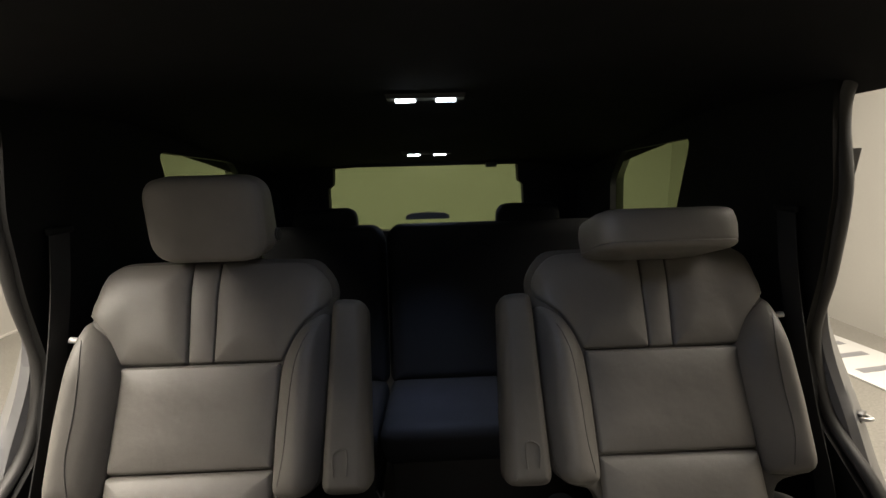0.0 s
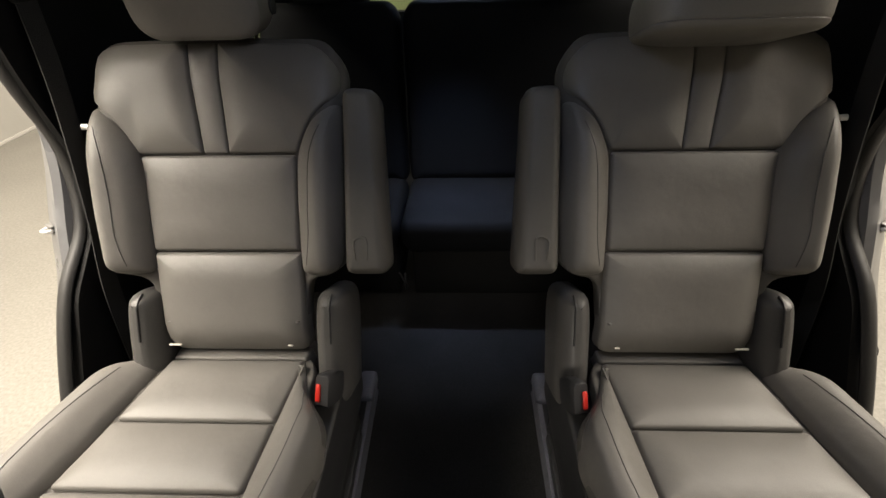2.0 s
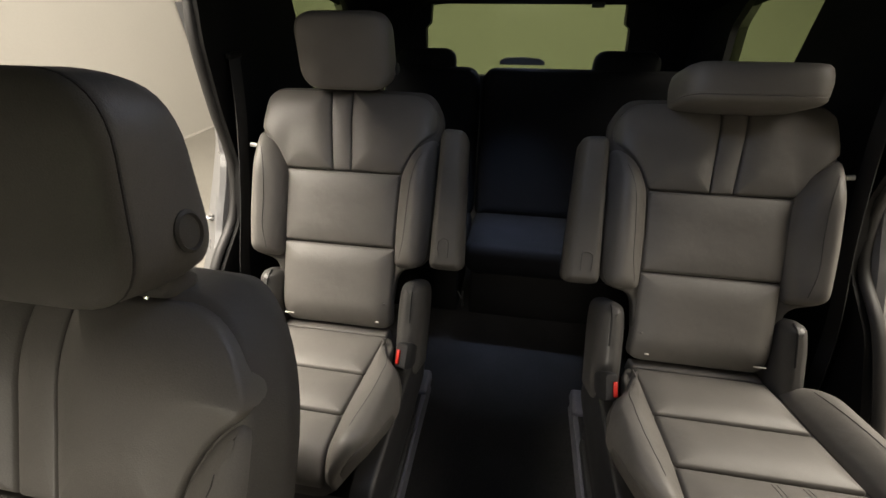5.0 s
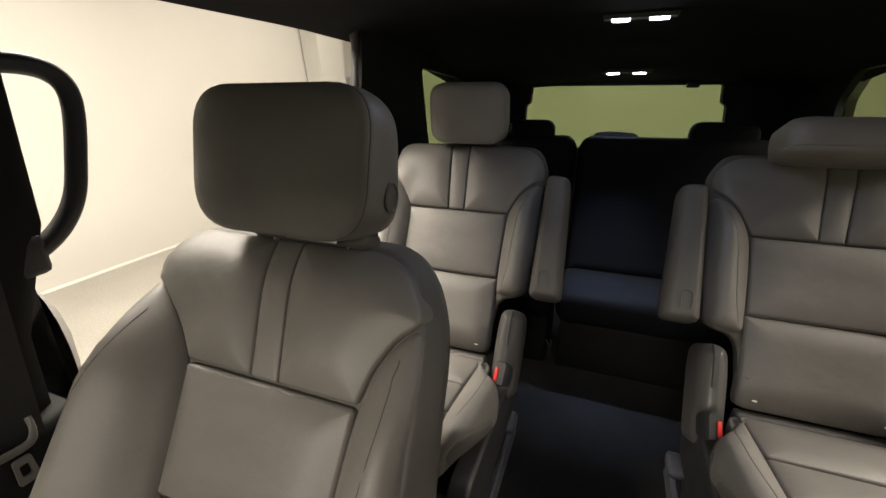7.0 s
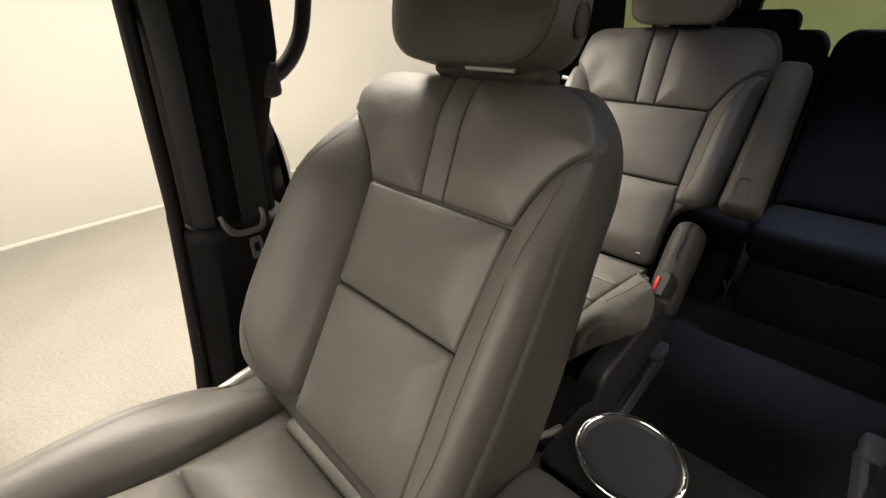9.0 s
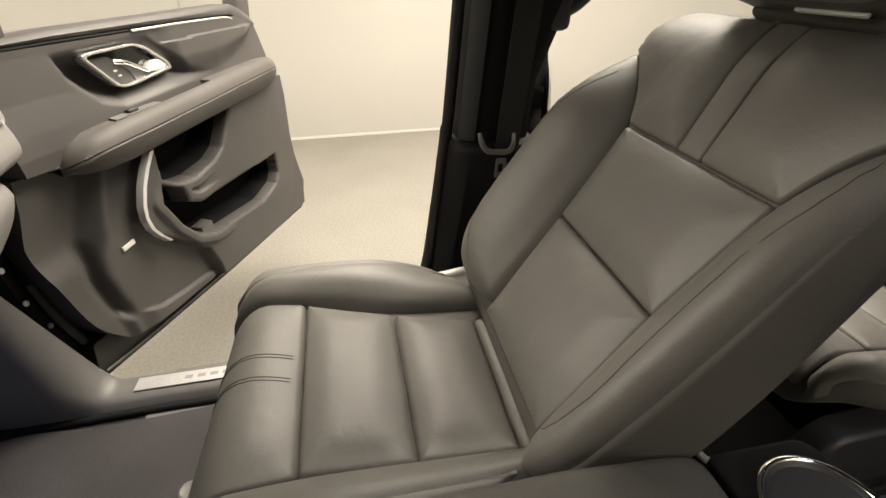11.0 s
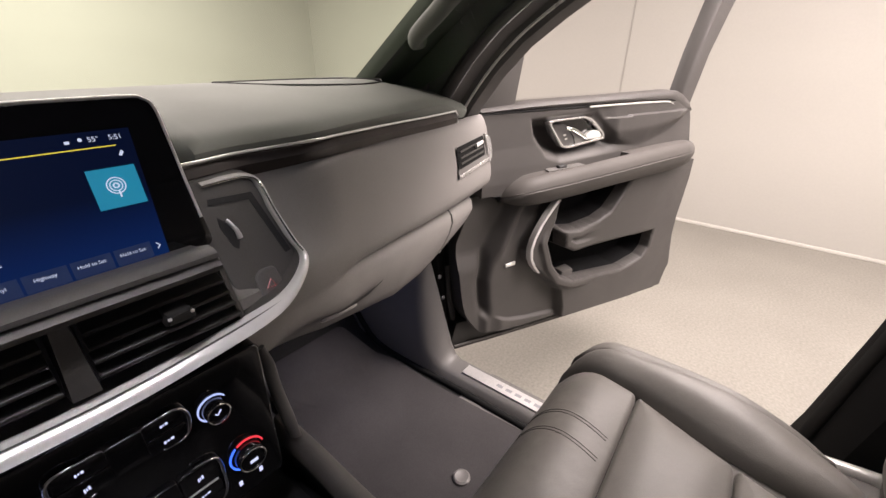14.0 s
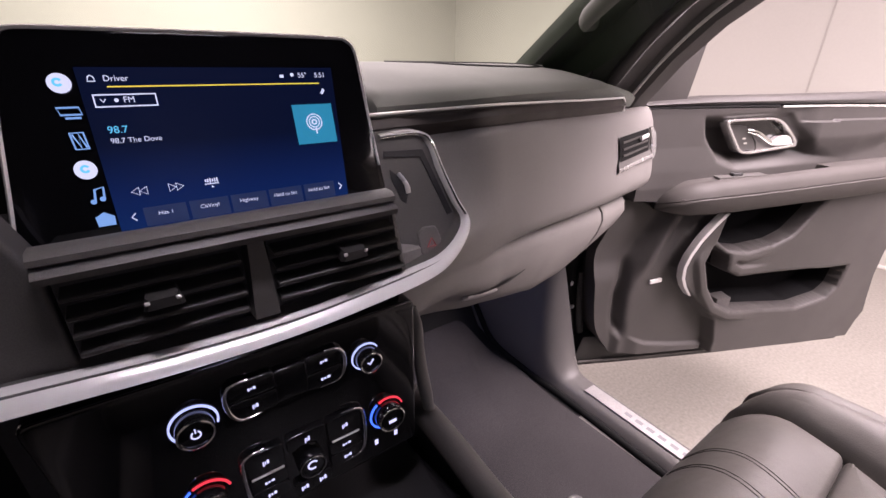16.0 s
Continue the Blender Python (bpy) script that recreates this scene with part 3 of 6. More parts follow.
    # unseen plain wall added beside the driver's place to block light
    structure("side_blocker", box(0.06, 1.62, 1.36, 0.0, pose(0.89, -0.46, 1.14)), PILLAR, "plain dark unseen wall added to block light beside the driver's place", "wall", smooth=False)
    # rear end with the tailgate window
    to = lambda u, v, w: Vector((u, w, v))
    rear_out = [(-0.80, 0.47), (0.80, 0.47), (0.80, 1.62), (0.66, 1.70), (-0.66, 1.70), (-0.80, 1.62)]
    rear_win = [(-0.535, 1.30), (0.50, 1.30), (0.485, 1.53), (0.46, 1.545), (0.455, 1.632), (-0.498, 1.636), (-0.505, 1.545), (-0.53, 1.53)]
    tail = structure("tailgate", plate(rear_out, [rear_win], to, 2.60, 2.66, 0.0, 0.012), PILLAR, "black inner trim of the tailgate with its window", "tailgate")
    g = part("window_pane", plate([(-0.56, 1.27), (0.53, 1.27), (0.49, 1.66), (-0.53, 1.66)], [], to, 2.668, 2.672), PRIVACY, tail, "yellow-green tinted privacy glass")
    g.visible_shadow = False
    part("brake_light", loft([[(x, 2.585, 1.36), (x, 2.60, 1.36), (x, 2.60, 1.378 + h), (x, 2.588, 1.376 + h)] for x, h in ((-0.135, 0.0), (-0.11, 0.014), (-0.02, 0.02), (0.07, 0.014), (0.095, 0.0))], closed=True, caps=True), BLACK, tail)
    part("latch_cover", box(0.06, 0.02, 0.025, 0.006, pose(0.315, 2.585, 1.632)), BLACK, tail)
    # cowl, firewall and windscreen
    structure("firewall", box(1.66, 0.04, 0.75, 0.0, pose(0, -1.40, 1.02)), BLACK, "black firewall behind the dashboard", "wall")
    secs = []
    for t in np.linspace(0, 1, 12):
        secs.append([(x, -1.40 + 0.93 * t + 0.48 * (x / 0.8) ** 4 * (1 - 0.4 * t), 1.375 + 0.455 * t) for x in np.linspace(-0.80, 0.80, 15)])
    ws = structure("windscreen", loft(secs), WINDSCREEN, "clear windscreen with a faint green tint", "windscreen")
    ws.visible_shadow = False


shell()


# ---- small fixtures of the shell ----
def dome_light(x, y, z, gap, watts, colour=(0.55, 0.68, 1.0), spread=170):
    ob = thing("dome_light", pose(x, y, z, 0, 0, 0), "black roof lamp with two lit cold-white lenses, the front two added as fill", "lamp", "roof lamps")
    part("housing", loft([[(a, b, 0.012) for a, b in ((-gap - 0.03, -0.03), (gap + 0.03, -0.03), (gap + 0.03, 0.03), (-gap - 0.03, 0.03))],
                          [(a * 0.94, b * 0.85, -0.006) for a, b in ((-gap - 0.03, -0.03), (gap + 0.03, -0.03), (gap + 0.03, 0.03), (-gap - 0.03, 0.03))]], closed=True, caps=True), BLACK, ob)
    for s in (-1, 1):
        part("lens", box(0.056, 0.020, 0.008, 0.003, pose(s * (gap - 0.027), 0.0, -0.009)), LED, ob, "lit cold-white lens")
    lamp = bpy.data.lights.new("dome_glow", "AREA")
    lamp.spread = radians(spread)
    lamp.shape, lamp.size, lamp.size_y, lamp.energy, lamp.color = "RECTANGLE", 0.14, 0.03, watts, colour
    l = new("dome_glow", lamp)
    l.matrix_world = pose(x, y, z - 0.02)


dome_light(-0.003, 1.622, 1.832, 0.083, 0.85, spread=48)
dome_light(-0.011, 2.34, 1.695, 0.085, 0.6)
# the next two lamps are unseen, added to fill the chairs and centre stack
dome_light(0.0, 0.82, headliner_z(0.82, 0.0) - 0.012, 0.083, 0.60, (0.70, 0.77, 1.0))
dome_light(0.0, -0.38, headliner_z(-0.38, 0.0) - 0.012, 0.083, 0.42, (1.0, 0.95, 0.87), 85)


def footwell_lamp(x, y, z):
    ob = thing("footwell_lamp", pose(x, y, z), "small lit cold-white courtesy lamp under the dashboard", "lamp", "courtesy lamps")
    part("housing", box(0.06, 0.03, 0.012, 0.003), BLACK, ob)
    part("lens", box(0.044, 0.018, 0.004, 0.001, pose(0, 0, -0.008)), LED, ob, "lit cold-white lens")
    lamp = bpy.data.lights.new("footwell_glow", "AREA")
    lamp.shape, lamp.size, lamp.size_y, lamp.energy, lamp.color = "RECTANGLE", 0.05, 0.02, 0.20, (0.55, 0.62, 1.0)
    glow_lamp = new("footwell_glow", lamp)
    glow_lamp.matrix_world = pose(x, y, z - 0.016)


footwell_lamp(-0.50, -0.93, 0.968)


def belt_strip(pts, width, across):
    """Flat webbing along pts."""
    a = Vector(across).normalized() * width / 2
    P = spline(pts, 6)
    secs = []
    for i, p in enumerate(P):
        t = (P[min(i + 1, len(P) - 1)] - P[max(i - 1, 0)]).normalized()
        n = t.cross(a).normalized() * 0.0012
        secs.append([p - a - n, p + a - n, p + a + n, p - a + n])
    return loft(secs, closed=True, caps=True)


def shell_fixtures():
    s = -1
    # grab handle on the rear face of the passenger's middle pillar
    gh = thing("grab_handle", pose(-0.76, 0.335, 1.55), "black looped plastic grab handle on the door pillar", "handle")
    loop = spline([(-0.02, -0.02, 0.108), (-0.02, 0.022, 0.108), (-0.02, 0.054, 0.100), (-0.02, 0.072, 0.080), (-0.02, 0.073, 0.045), (-0.02, 0.058, -0.019), (-0.02, 0.042, -0.070), (-0.02, 0.018, -0.106), (-0.02, -0.012, -0.130), (-0.02, -0.045, -0.142)], 6)
    part("grip", tube(loop, 0.014, 0.013, 12, up=(1, 0, 0)), BLACK, gh)
    part("mount", box(0.03, 0.06, 0.05, 0.012, pose(-0.02, -0.035, 0.105)), BLACK, gh)
    part("mount", box(0.03, 0.06, 0.06, 0.012, pose(-0.02, -0.045, -0.14)), BLACK, gh)
    # front belt with its ring, tongue and catch
    sb = thing("seat_belt", pose(-0.745, 0.21, FLOOR), "black front seat belt hanging on the door pillar", "seat belt")
    part("webbing", belt_strip([(-0.0, 0.03, 1.09), (0.004, 0.02, 0.95), (0.004, 0.0, 0.70), (0.0, -0.02, 0.40), (0.005, -0.03, 0.1)], 0.047, (0, 1, 0)), BELT, sb)
    part("ring", tube(spline([(0.0, -0.03, 1.085), (0.008, -0.02, 1.075), (0.012, 0.03, 1.072), (0.008, 0.06, 1.078), (0.0, 0.068, 1.10)], 5), 0.006), CHROME, sb)
    part("ring_cover", box(0.025, 0.12, 0.07, 0.012, pose(0.0, 0.02, 1.13)), BLACK, sb)
    part("catch", tube(spline([(0.004, -0.058, 0.705), (0.012, -0.056, 0.69), (0.016, -0.045, 0.674), (0.016, -0.02, 0.669), (0.016, 0.0, 0.671), (0.012, 0.008, 0.685), (0.004, 0.010, 0.70)], 5), 0.004, 0.006), PLASTIC, sb)
    part("tongue", plate([(-0.025, 0.655), (-0.005, 0.655), (-0.003, 0.615), (-0.027, 0.615)], [[(-0.021, 0.645), (-0.010, 0.645), (-0.010, 0.626), (-0.021, 0.626)]], lambda u, v, w: Vector((w, u, v)), 0.012, 0.016, 0, 0.004), PLASTIC, sb)
    # second-row belts on the rear pillars
    for s in (-1, 1):
        ob = thing("seat_belt", pose(s * 0.76, 1.25, FLOOR), "black second-row seat belt on the rear pillar", "seat belt", "second-row belts")
        part("webbing", belt_strip([(0, 0.02, 1.03), (-s * 0.012, -0.03, 0.88), (-s * 0.012, -0.10, 0.68), (-s * 0.006, -0.17, 0.5), (0, -0.22, 0.28)], 0.05, (0, 1, 0.2)), BELT, ob)
        part("guide", box(0.012, 0.06, 0.016, 0.005, pose(0, 0.02, 1.03)), PILLAR, ob)
    # A-pillar grab handle
    ah = thing("grab_handle", pose(-0.735, -0.70, 1.60), "dark grey plastic grab handle on the windscreen pillar", "handle")
    part("grip", tube(spline([(-0.01, -0.11, -0.075), (0.03, -0.095, -0.075), (0.042, -0.03, -0.035), (0.042, 0.06, 0.03), (0.03, 0.12, 0.07), (-0.01, 0.13, 0.085)], 6), 0.014, 0.02, 12), DASH_TOP, ah)


shell_fixtures()


# ---- seats ----
def seat_frame(cx, y0, th, oy, oz, s):
    """Maps of a seat: the back's (u, v, w) and plain local points; u is positive towards the car's middle."""
    st, ct = math.sin(radians(th)), math.cos(radians(th))

    def back(bulge):
        def to(u, v, w):
            w2 = w + bulge(u, v)
            return Vector((s * u, oy - y0 + v * st - w2 * ct, oz - FLOOR + v * ct + w2 * st))
        return to
    return back


def headrest_shape(w, h, to, d_top, d_low, puff=0.007, rad=0.054):
    """A stuffed headrest: w wide, h high; its front lies at w = 0 and its depth grows downwards."""
    pts = rounded([(-w * 0.490, -h / 2), (w * 0.490, -h / 2), (w / 2, h / 2), (-w / 2, h / 2)], [rad + 0.002, rad + 0.002, rad - 0.004, rad - 0.004], 8, 0.016)
    bm = bmesh.new()
    deep = lambda v: d_low + (d_top - d_low) * (v / h + 0.5)
    rings = []
    for k in (0.22, 0.42, 0.60, 0.76, 0.88):
        rings.append([bm.verts.new(to(p.x * k, p.y * k, puff * (1 - k ** 2.5))) for p in inset(pts, 0.012)])
    for d, f, g in ((0.012, -0.0005, 0), (0.0075, -0.003, 0), (0.0035, -0.0065, 0), (0.001, -0.011, 0), (0.0028, -0.0135, 0), (0.0008, -0.016, 0), (0, -0.02, 0.0), (-0.002, -0.01, 0.40), (-0.001, 0.0, 0.70), (0.002, 0, 0.86), (0.008, 0, 0.94), (0.022, 0, 1.0)):
        rings.append([bm.verts.new(to(p.x, p.y, f - g * deep(q.y))) for p, q in zip(inset(pts, d), pts)])
    for k in (0.7, 0.4):
        rings.append([bm.verts.new(to(p.x * k, p.y * k, -deep(p.y * k) - 0.004)) for p in inset(pts, 0.030)])
    for a, b in zip(rings, rings[1:]):
        for i in range(len(a)):
            j = (i + 1) % len(a)
            bm.faces.new((a[i], a[j], b[j], b[i]))
    bm.faces.new(rings[0])
    bm.faces.new(rings[-1][::-1])
    return bm


def stitch(pts, parent, mat, r=0.0009):
    """A sewn line laid on the surface of its panel."""
    me = parent.data
    co = np.array([v.co[:] for v in me.vertices])
    grid = [(a, c) for a in np.linspace(0, 1, 6) for c in np.linspace(0, 1, 6)]
    spots, owner = [], []
    for f in me.polygons:
        k = list(f.vertices)
        p, q, e, d = co[k[0]], co[k[1]], co[k[2]], co[k[-1]]
        for a, c in grid:
            spots.append(p * (1 - a) * (1 - c) + q * a * (1 - c) + e * a * c + d * (1 - a) * c)
            owner.append(f.index)
    spots = np.array(spots)
    line = []
    for p in spline(pts, 6):
        q = np.array(p)
        i = int(((spots - q) ** 2).sum(1).argmin())
        nor = np.array(me.polygons[owner[i]].normal[:])
        line.append(Vector(q - nor * float((q - spots[i]) @ nor) + nor * 0.0002))
    return part("seam_welt", tube(line, r, n=6), mat, parent)


def second_seat(s, folded):
    """A second-row captain's chair; s: -1 on the passenger's side, 1 on the driver's."""
    cx, y0 = s * 0.457, 0.80
    label = "dark grey leather captain's chair, armrest up, headrest " + ("tipped forward" if folded else "upright")
    ob = thing("captains_chair", pose(cx, y0, FLOOR), label, "car seat", "second-row chairs")
    back = seat_frame(cx, y0, 31, 1.18, 1.274, -s)

    def bulge(u, v):
        return 0.026 * smooth01((abs(u) - 0.145) / 0.07) * smooth01((0.16 - v) / 0.12) - 0.012 * max(0, (v - 0.12) / 0.09) ** 2 - 0.03 * smooth01((abs(u) - 0.222) / 0.03)

    to = back(bulge)
    soft = lambda u, v, w: to(u, v, w * (0.45 + 0.55 * smooth01((0.10 - v) / 0.12)) if w > 0 else w)
    flat = back(lambda u, v: 0)
    sb = part("seatback", pad([(-0.227, -0.23), (-0.16, -0.245), (-0.15, -0.37), (0.155, -0.37), (0.165, -0.245), (0.243, -0.23), (0.246, 0.10), (0.249, 0.170), (0.214, 0.219), (0, 0.227), (-0.218, 0.221), (-0.255, 0.172), (-0.248, 0.10), (-0.236, -0.10)],
                                 to, h=0.002, edge=0.03, puff=0, depth=0.10, rad=0.035, centre=(0, -0.06), back=True), LEATHER_TRIM, ob)
    o, strip_foot = -0.022, -0.003
    part("upper_panel", pad([(-0.158, 0.003), (strip_foot - 0.027, 0.003), (o - 0.034, 0.212), (-0.210, 0.211), (-0.248, 0.170), (-0.246, 0.112), (-0.185, 0.065)], to, h=0.010, edge=0.009, puff=0.010, rad=[0.006, 0.004, 0.006, 0.03, 0.04, 0.02, 0.05], centre=(-0.12, 0.11)), LEATHER, sb)
    part("centre_strip", pad([(strip_foot - 0.0235, 0.003), (strip_foot + 0.0235, 0.003), (o + 0.025, 0.212), (o - 0.030, 0.212)], to, h=0.008, edge=0.007, puff=0.003, rad=0.004), LEATHER, sb)
    part("upper_panel", pad([(strip_foot + 0.027, 0.003), (0.155, 0.003), (0.185, 0.065), (0.241, 0.112), (0.240, 0.162), (0.198, 0.206), (o + 0.030, 0.212)], to, h=0.010, edge=0.009, puff=0.010, rad=[0.004, 0.006, 0.05, 0.02, 0.04, 0.03, 0.006], centre=(0.11, 0.11)), LEATHER, sb)
    part("middle_panel", pad([(-0.143, -0.189), (0.152, -0.189), (0.153, -0.003), (-0.156, -0.003)], to, h=0.012, edge=0.012, puff=0.006, rad=0.006), LEATHER, sb)
    part("lower_panel", pad([(-0.134, -0.405), (0.160, -0.405), (0.156, -0.195), (-0.143, -0.195)], lambda u, v, w: to(u, v, w - 0.9 * max(0.0, -0.345 - v) ** 1.3), h=0.012, edge=0.014, puff=0.012, rad=[0.03, 0.03, 0.006, 0.006]), LEATHER, sb)
    for u in (-0.118, 0.145):
        part("push_pin", lathe([(0.0005, 0.004), (0.004, 0.003), (0.005, 0)], 10, Matrix.Translation(flat(u, -0.335, 0.018))), PLASTIC, sb)
    for sg in (-1, 1):
        k = 0.012 if sg < 0 else 0.0
        b = part("side_bolster", pad([(sg * 0.245, 0.098), (sg * 0.188, 0.058), (sg * 0.160 + k, 0.0), (sg * 0.157 + k, -0.10), (sg * 0.160 + k, -0.236), (sg * 0.237 + 1.3 * k, -0.232), (sg * 0.246 + k, -0.10)], soft, h=0.016, edge=0.02, puff=0.016, rad=[0.02, 0.05, 0.05, 0.02, 0.02, 0.03, 0.02], centre=(sg * 0.203, -0.09)), LEATHER, sb)
        stitch([to(sg * u, v, 0.032) for u, v in ((0.213, 0.055), (0.200, 0.0), (0.193, -0.08), (0.190, -0.16), (0.178, -0.215))], b, SEAM)
        # plastic recliner cover with its slot
        c = -0.172 if sg < 0 else 0.214
        low = -0.455 if sg < 0 else -0.51
        rc = part("recliner_cover", pad([(c - 0.031, low), (c + 0.031, low), (c + 0.033, -0.33), (c + 0.028, -0.272), (c - 0.028, -0.272), (c - 0.033, -0.33)], flat, h=0.040, edge=0.046, puff=0.004, depth=0.09, rad=[0.02, 0.02, 0.03, 0.036, 0.036, 0.03]), COVER, ob, "moulded dark grey plastic cover")
        part("slot", tube([flat(c + 0.006, v, 0.0455 - 0.3 * max(0, v + 0.300) - 0.020 * smooth01((v + 0.292) / 0.030)) for v in (-0.276, -0.285, -0.30, -0.33, -0.37)], 0.0022, 0.003, 8), BLACK, rc)
    # headrest
    if folded:
        piv = flat(0.0, 0.228, 0.020)
        up, out = Vector((0, -0.93, 0.37)), Vector((0, -0.37, -0.93))
        hto = lambda u, v, w: piv + Vector((-s * u, 0, 0)) + up * (v + 0.045) + out * (w + 0.040)
        hr = part("headrest", headrest_shape(0.274, 0.175, hto, 0.080, 0.085), LEATHER, ob, "dark grey leather headrest tipped forward")
    else:
        hr = part("headrest", headrest_shape(0.240, 0.176, lambda u, v, w: Vector((-s * u, 1.248 - w - y0, 1.552 + v - FLOOR)), 0.070, 0.105), LEATHER, ob)
        part("button", lathe([(0.014, 0.0), (0.014, 0.004), (0.009, 0.006), (0.001, 0.005)], 16, Matrix.Translation((-s * 0.119, 1.32 - y0, 1.51 - FLOOR)) @ Matrix.Rotation(radians(90 * -s), 4, "Y")), BLACK, hr)
    for u in (-0.069, 0.078):
        part("post", tube([flat(u, 0.16, -0.03), flat(u, 0.275, -0.02)], 0.006), CHROME, hr)
        part("post_collar", lathe([(0.016, 0.0), (0.016, 0.006), (0.008, 0.008)], 16, Matrix.Translation(flat(u, 0.212, -0.030)) @ Matrix.Rotation(radians(-31), 4, "X")), BLACK, hr)
    # cushion
    a = radians(12)

    def cu(drop):
        def cto(u, q, w):
            w2 = w + 0.030 * smooth01((abs(u) - 0.140) / 0.075) - 0.07 * max(0, (q - 0.385) / 0.07) ** 2 - 0.06 * smooth01((abs(u) - 0.225) / 0.04) * drop
            return Vector((-s * u, 0.985 - y0 - q * math.cos(a) - w2 * math.sin(a), 0.895 - FLOOR + q * math.sin(a) + w2 * math.cos(a)))
        return cto
    ct = cu(1)
    cb = part("cushion", pad([(-0.245, 0.06), (-0.15, 0.0), (0.15, 0.0), (0.180, 0.05), (0.190, 0.13), (0.238, 0.18), (0.245, 0.30), (0.225, 0.40), (0.17, 0.455), (-0.17, 0.455), (-0.225, 0.42), (-0.25, 0.30)], ct, h=0.002, edge=0.03, puff=0, depth=0.10, rad=0.04, centre=(0, 0.22), back=True), LEATHER_TRIM, ob)
    part("rear_panel", pad([(-0.135, 0.022), (0.150, 0.022), (0.148, 0.180), (-0.140, 0.180)], ct, h=0.012, edge=0.014, puff=0.010, rad=0.008), LEATHER, cb)
    part("middle_panel", pad([(-0.141, 0.184), (0.148, 0.184), (0.150, 0.310), (-0.148, 0.310)], ct, h=0.012, edge=0.014, puff=0.010, rad=0.008), LEATHER, cb)
    fp = part("front_panel", pad([(-0.149, 0.315), (0.150, 0.315), (0.160, 0.450), (-0.160, 0.450)], ct, h=0.012, edge=0.012, puff=0.008, rad=0.008), LEATHER, cb)
    for u in (o - 0.028, o - 0.020, o + 0.020, o + 0.028):
        stitch([ct(u * (1 + 0.4 * (q - 0.32)), q, 0.0195) for q in (0.320, 0.35, 0.38, 0.41, 0.442)], fp, SEAM, 0.0006)
    part("tuck_roll", pad([(-0.142, -0.02), (0.152, -0.02), (0.152, 0.018), (-0.136, 0.018)], ct, h=0.010, edge=0.010, puff=0.004, rad=0.006), LEATHER, cb)
    for sg in (-1, 1):
        rear = ((0.205, 0.045), (0.240, 0.08)) if sg < 0 else ((0.192, 0.13), (0.236, 0.19))
        b = part("side_bolster", pad([(sg * 0.150, 0.03), (sg * rear[0][0], rear[0][1]), (sg * rear[1][0], rear[1][1]), (sg * 0.246, 0.26), (sg * 0.230, 0.38), (sg * 0.180, 0.448), (sg * 0.166, 0.445), (sg * 0.154, 0.30)], ct, h=0.014, edge=0.02, puff=0.012, rad=[0.01, 0.03, 0.03, 0.02, 0.04, 0.02, 0.01, 0.02], centre=(sg * 0.196, 0.22)), LEATHER, cb)
        stitch([ct(sg * u, q, 0.027) for u, q in ((0.190, 0.07), (0.202, 0.16), (0.205, 0.26), (0.195, 0.36))], b, SEAM)
    for u in (-0.11, 0.13):
        part("anchor_tag", box(0.026 if u < 0 else 0.010, 0.004, 0.003, 0.001, Matrix.Translation(flat(u, -0.383, 0.022))), TRIM_WHITE, ob, "white child-seat anchor tag")
    # armrest folded up against the back, on the inner side
    arm = part("armrest", pad([(0.254, -0.232), (0.338, -0.232), (0.322, 0.112), (0.258, 0.116)], flat, h=0.060, edge=0.030, puff=0.004, depth=0.055, rad=0.022, back=True), LEATHER_TRIM, ob)
    part("pull_tab", tube(spline([flat(u, v, 0.066) for u, v in ((0.280, -0.200), (0.278, -0.165), (0.300, -0.160), (0.302, -0.200))], 4), 0.002, n=6), LEATHER_TRIM, arm)
    # latch lever on the outer shoulder
    part("release_lever", tube([flat(-0.245, 0.055, 0.0), flat(-0.266, 0.057, 0.004), flat(-0.272, 0.057, 0.006)], 0.007, 0.006, 10), SATIN, ob)
    # buckle
    bz = 0.943 if s < 0 else 0.930
    tilt = pose(-s * 0.226, 0.872 - y0, bz + 0.006 - FLOOR, -38, s * 6, s * 12)
    bk = part("buckle_stalk", loft([[tilt @ Vector((x * k, y, z * k)) for x, z in ((-0.015, -0.030), (0.015, -0.030), (0.015, 0.024), (0.010, 0.030), (-0.010, 0.030), (-0.015, 0.024))] for y, k in ((0.045, 0.7), (0.020, 0.95), (-0.014, 1.0), (-0.018, 0.88))], closed=True, caps=True), BLACK, ob, "black belt buckle")
    part("red_button", box(0.009, 0.006, 0.033, 0.002, tilt @ Matrix.Translation((s * 0.007, -0.0185, -0.004))), RED, bk, "red release button")
    # pedestal, side shields, rails
    part("pedestal", loft([[(-s * x, y - y0, z - FLOOR) for x, y in ((-0.20, 0.60), (0.20, 0.60), (0.205, 1.02), (-0.205, 1.02))] for z in (0.56, 0.82)], closed=True, caps=True), BLACK, ob)
    part("side_shield", pad([(0.54, 0.80), (0.60, 0.72), (1.03, 0.72), (1.05, 0.86), (0.90, 0.885), (0.58, 0.885)], lambda u, v, w: Vector((-s * (0.222 + w), u - y0, v - FLOOR)), h=0.012, edge=0.014, puff=0.004, depth=0.03, rad=0.03), BLACK, ob)
    part("slide_bar", tube(spline([(-s * x, y - y0, 0.66 - FLOOR) for x, y in ((-0.16, 0.60), (-0.12, 0.53), (0.0, 0.52), (0.12, 0.53), (0.16, 0.60))], 4), 0.008), PLASTIC, ob)
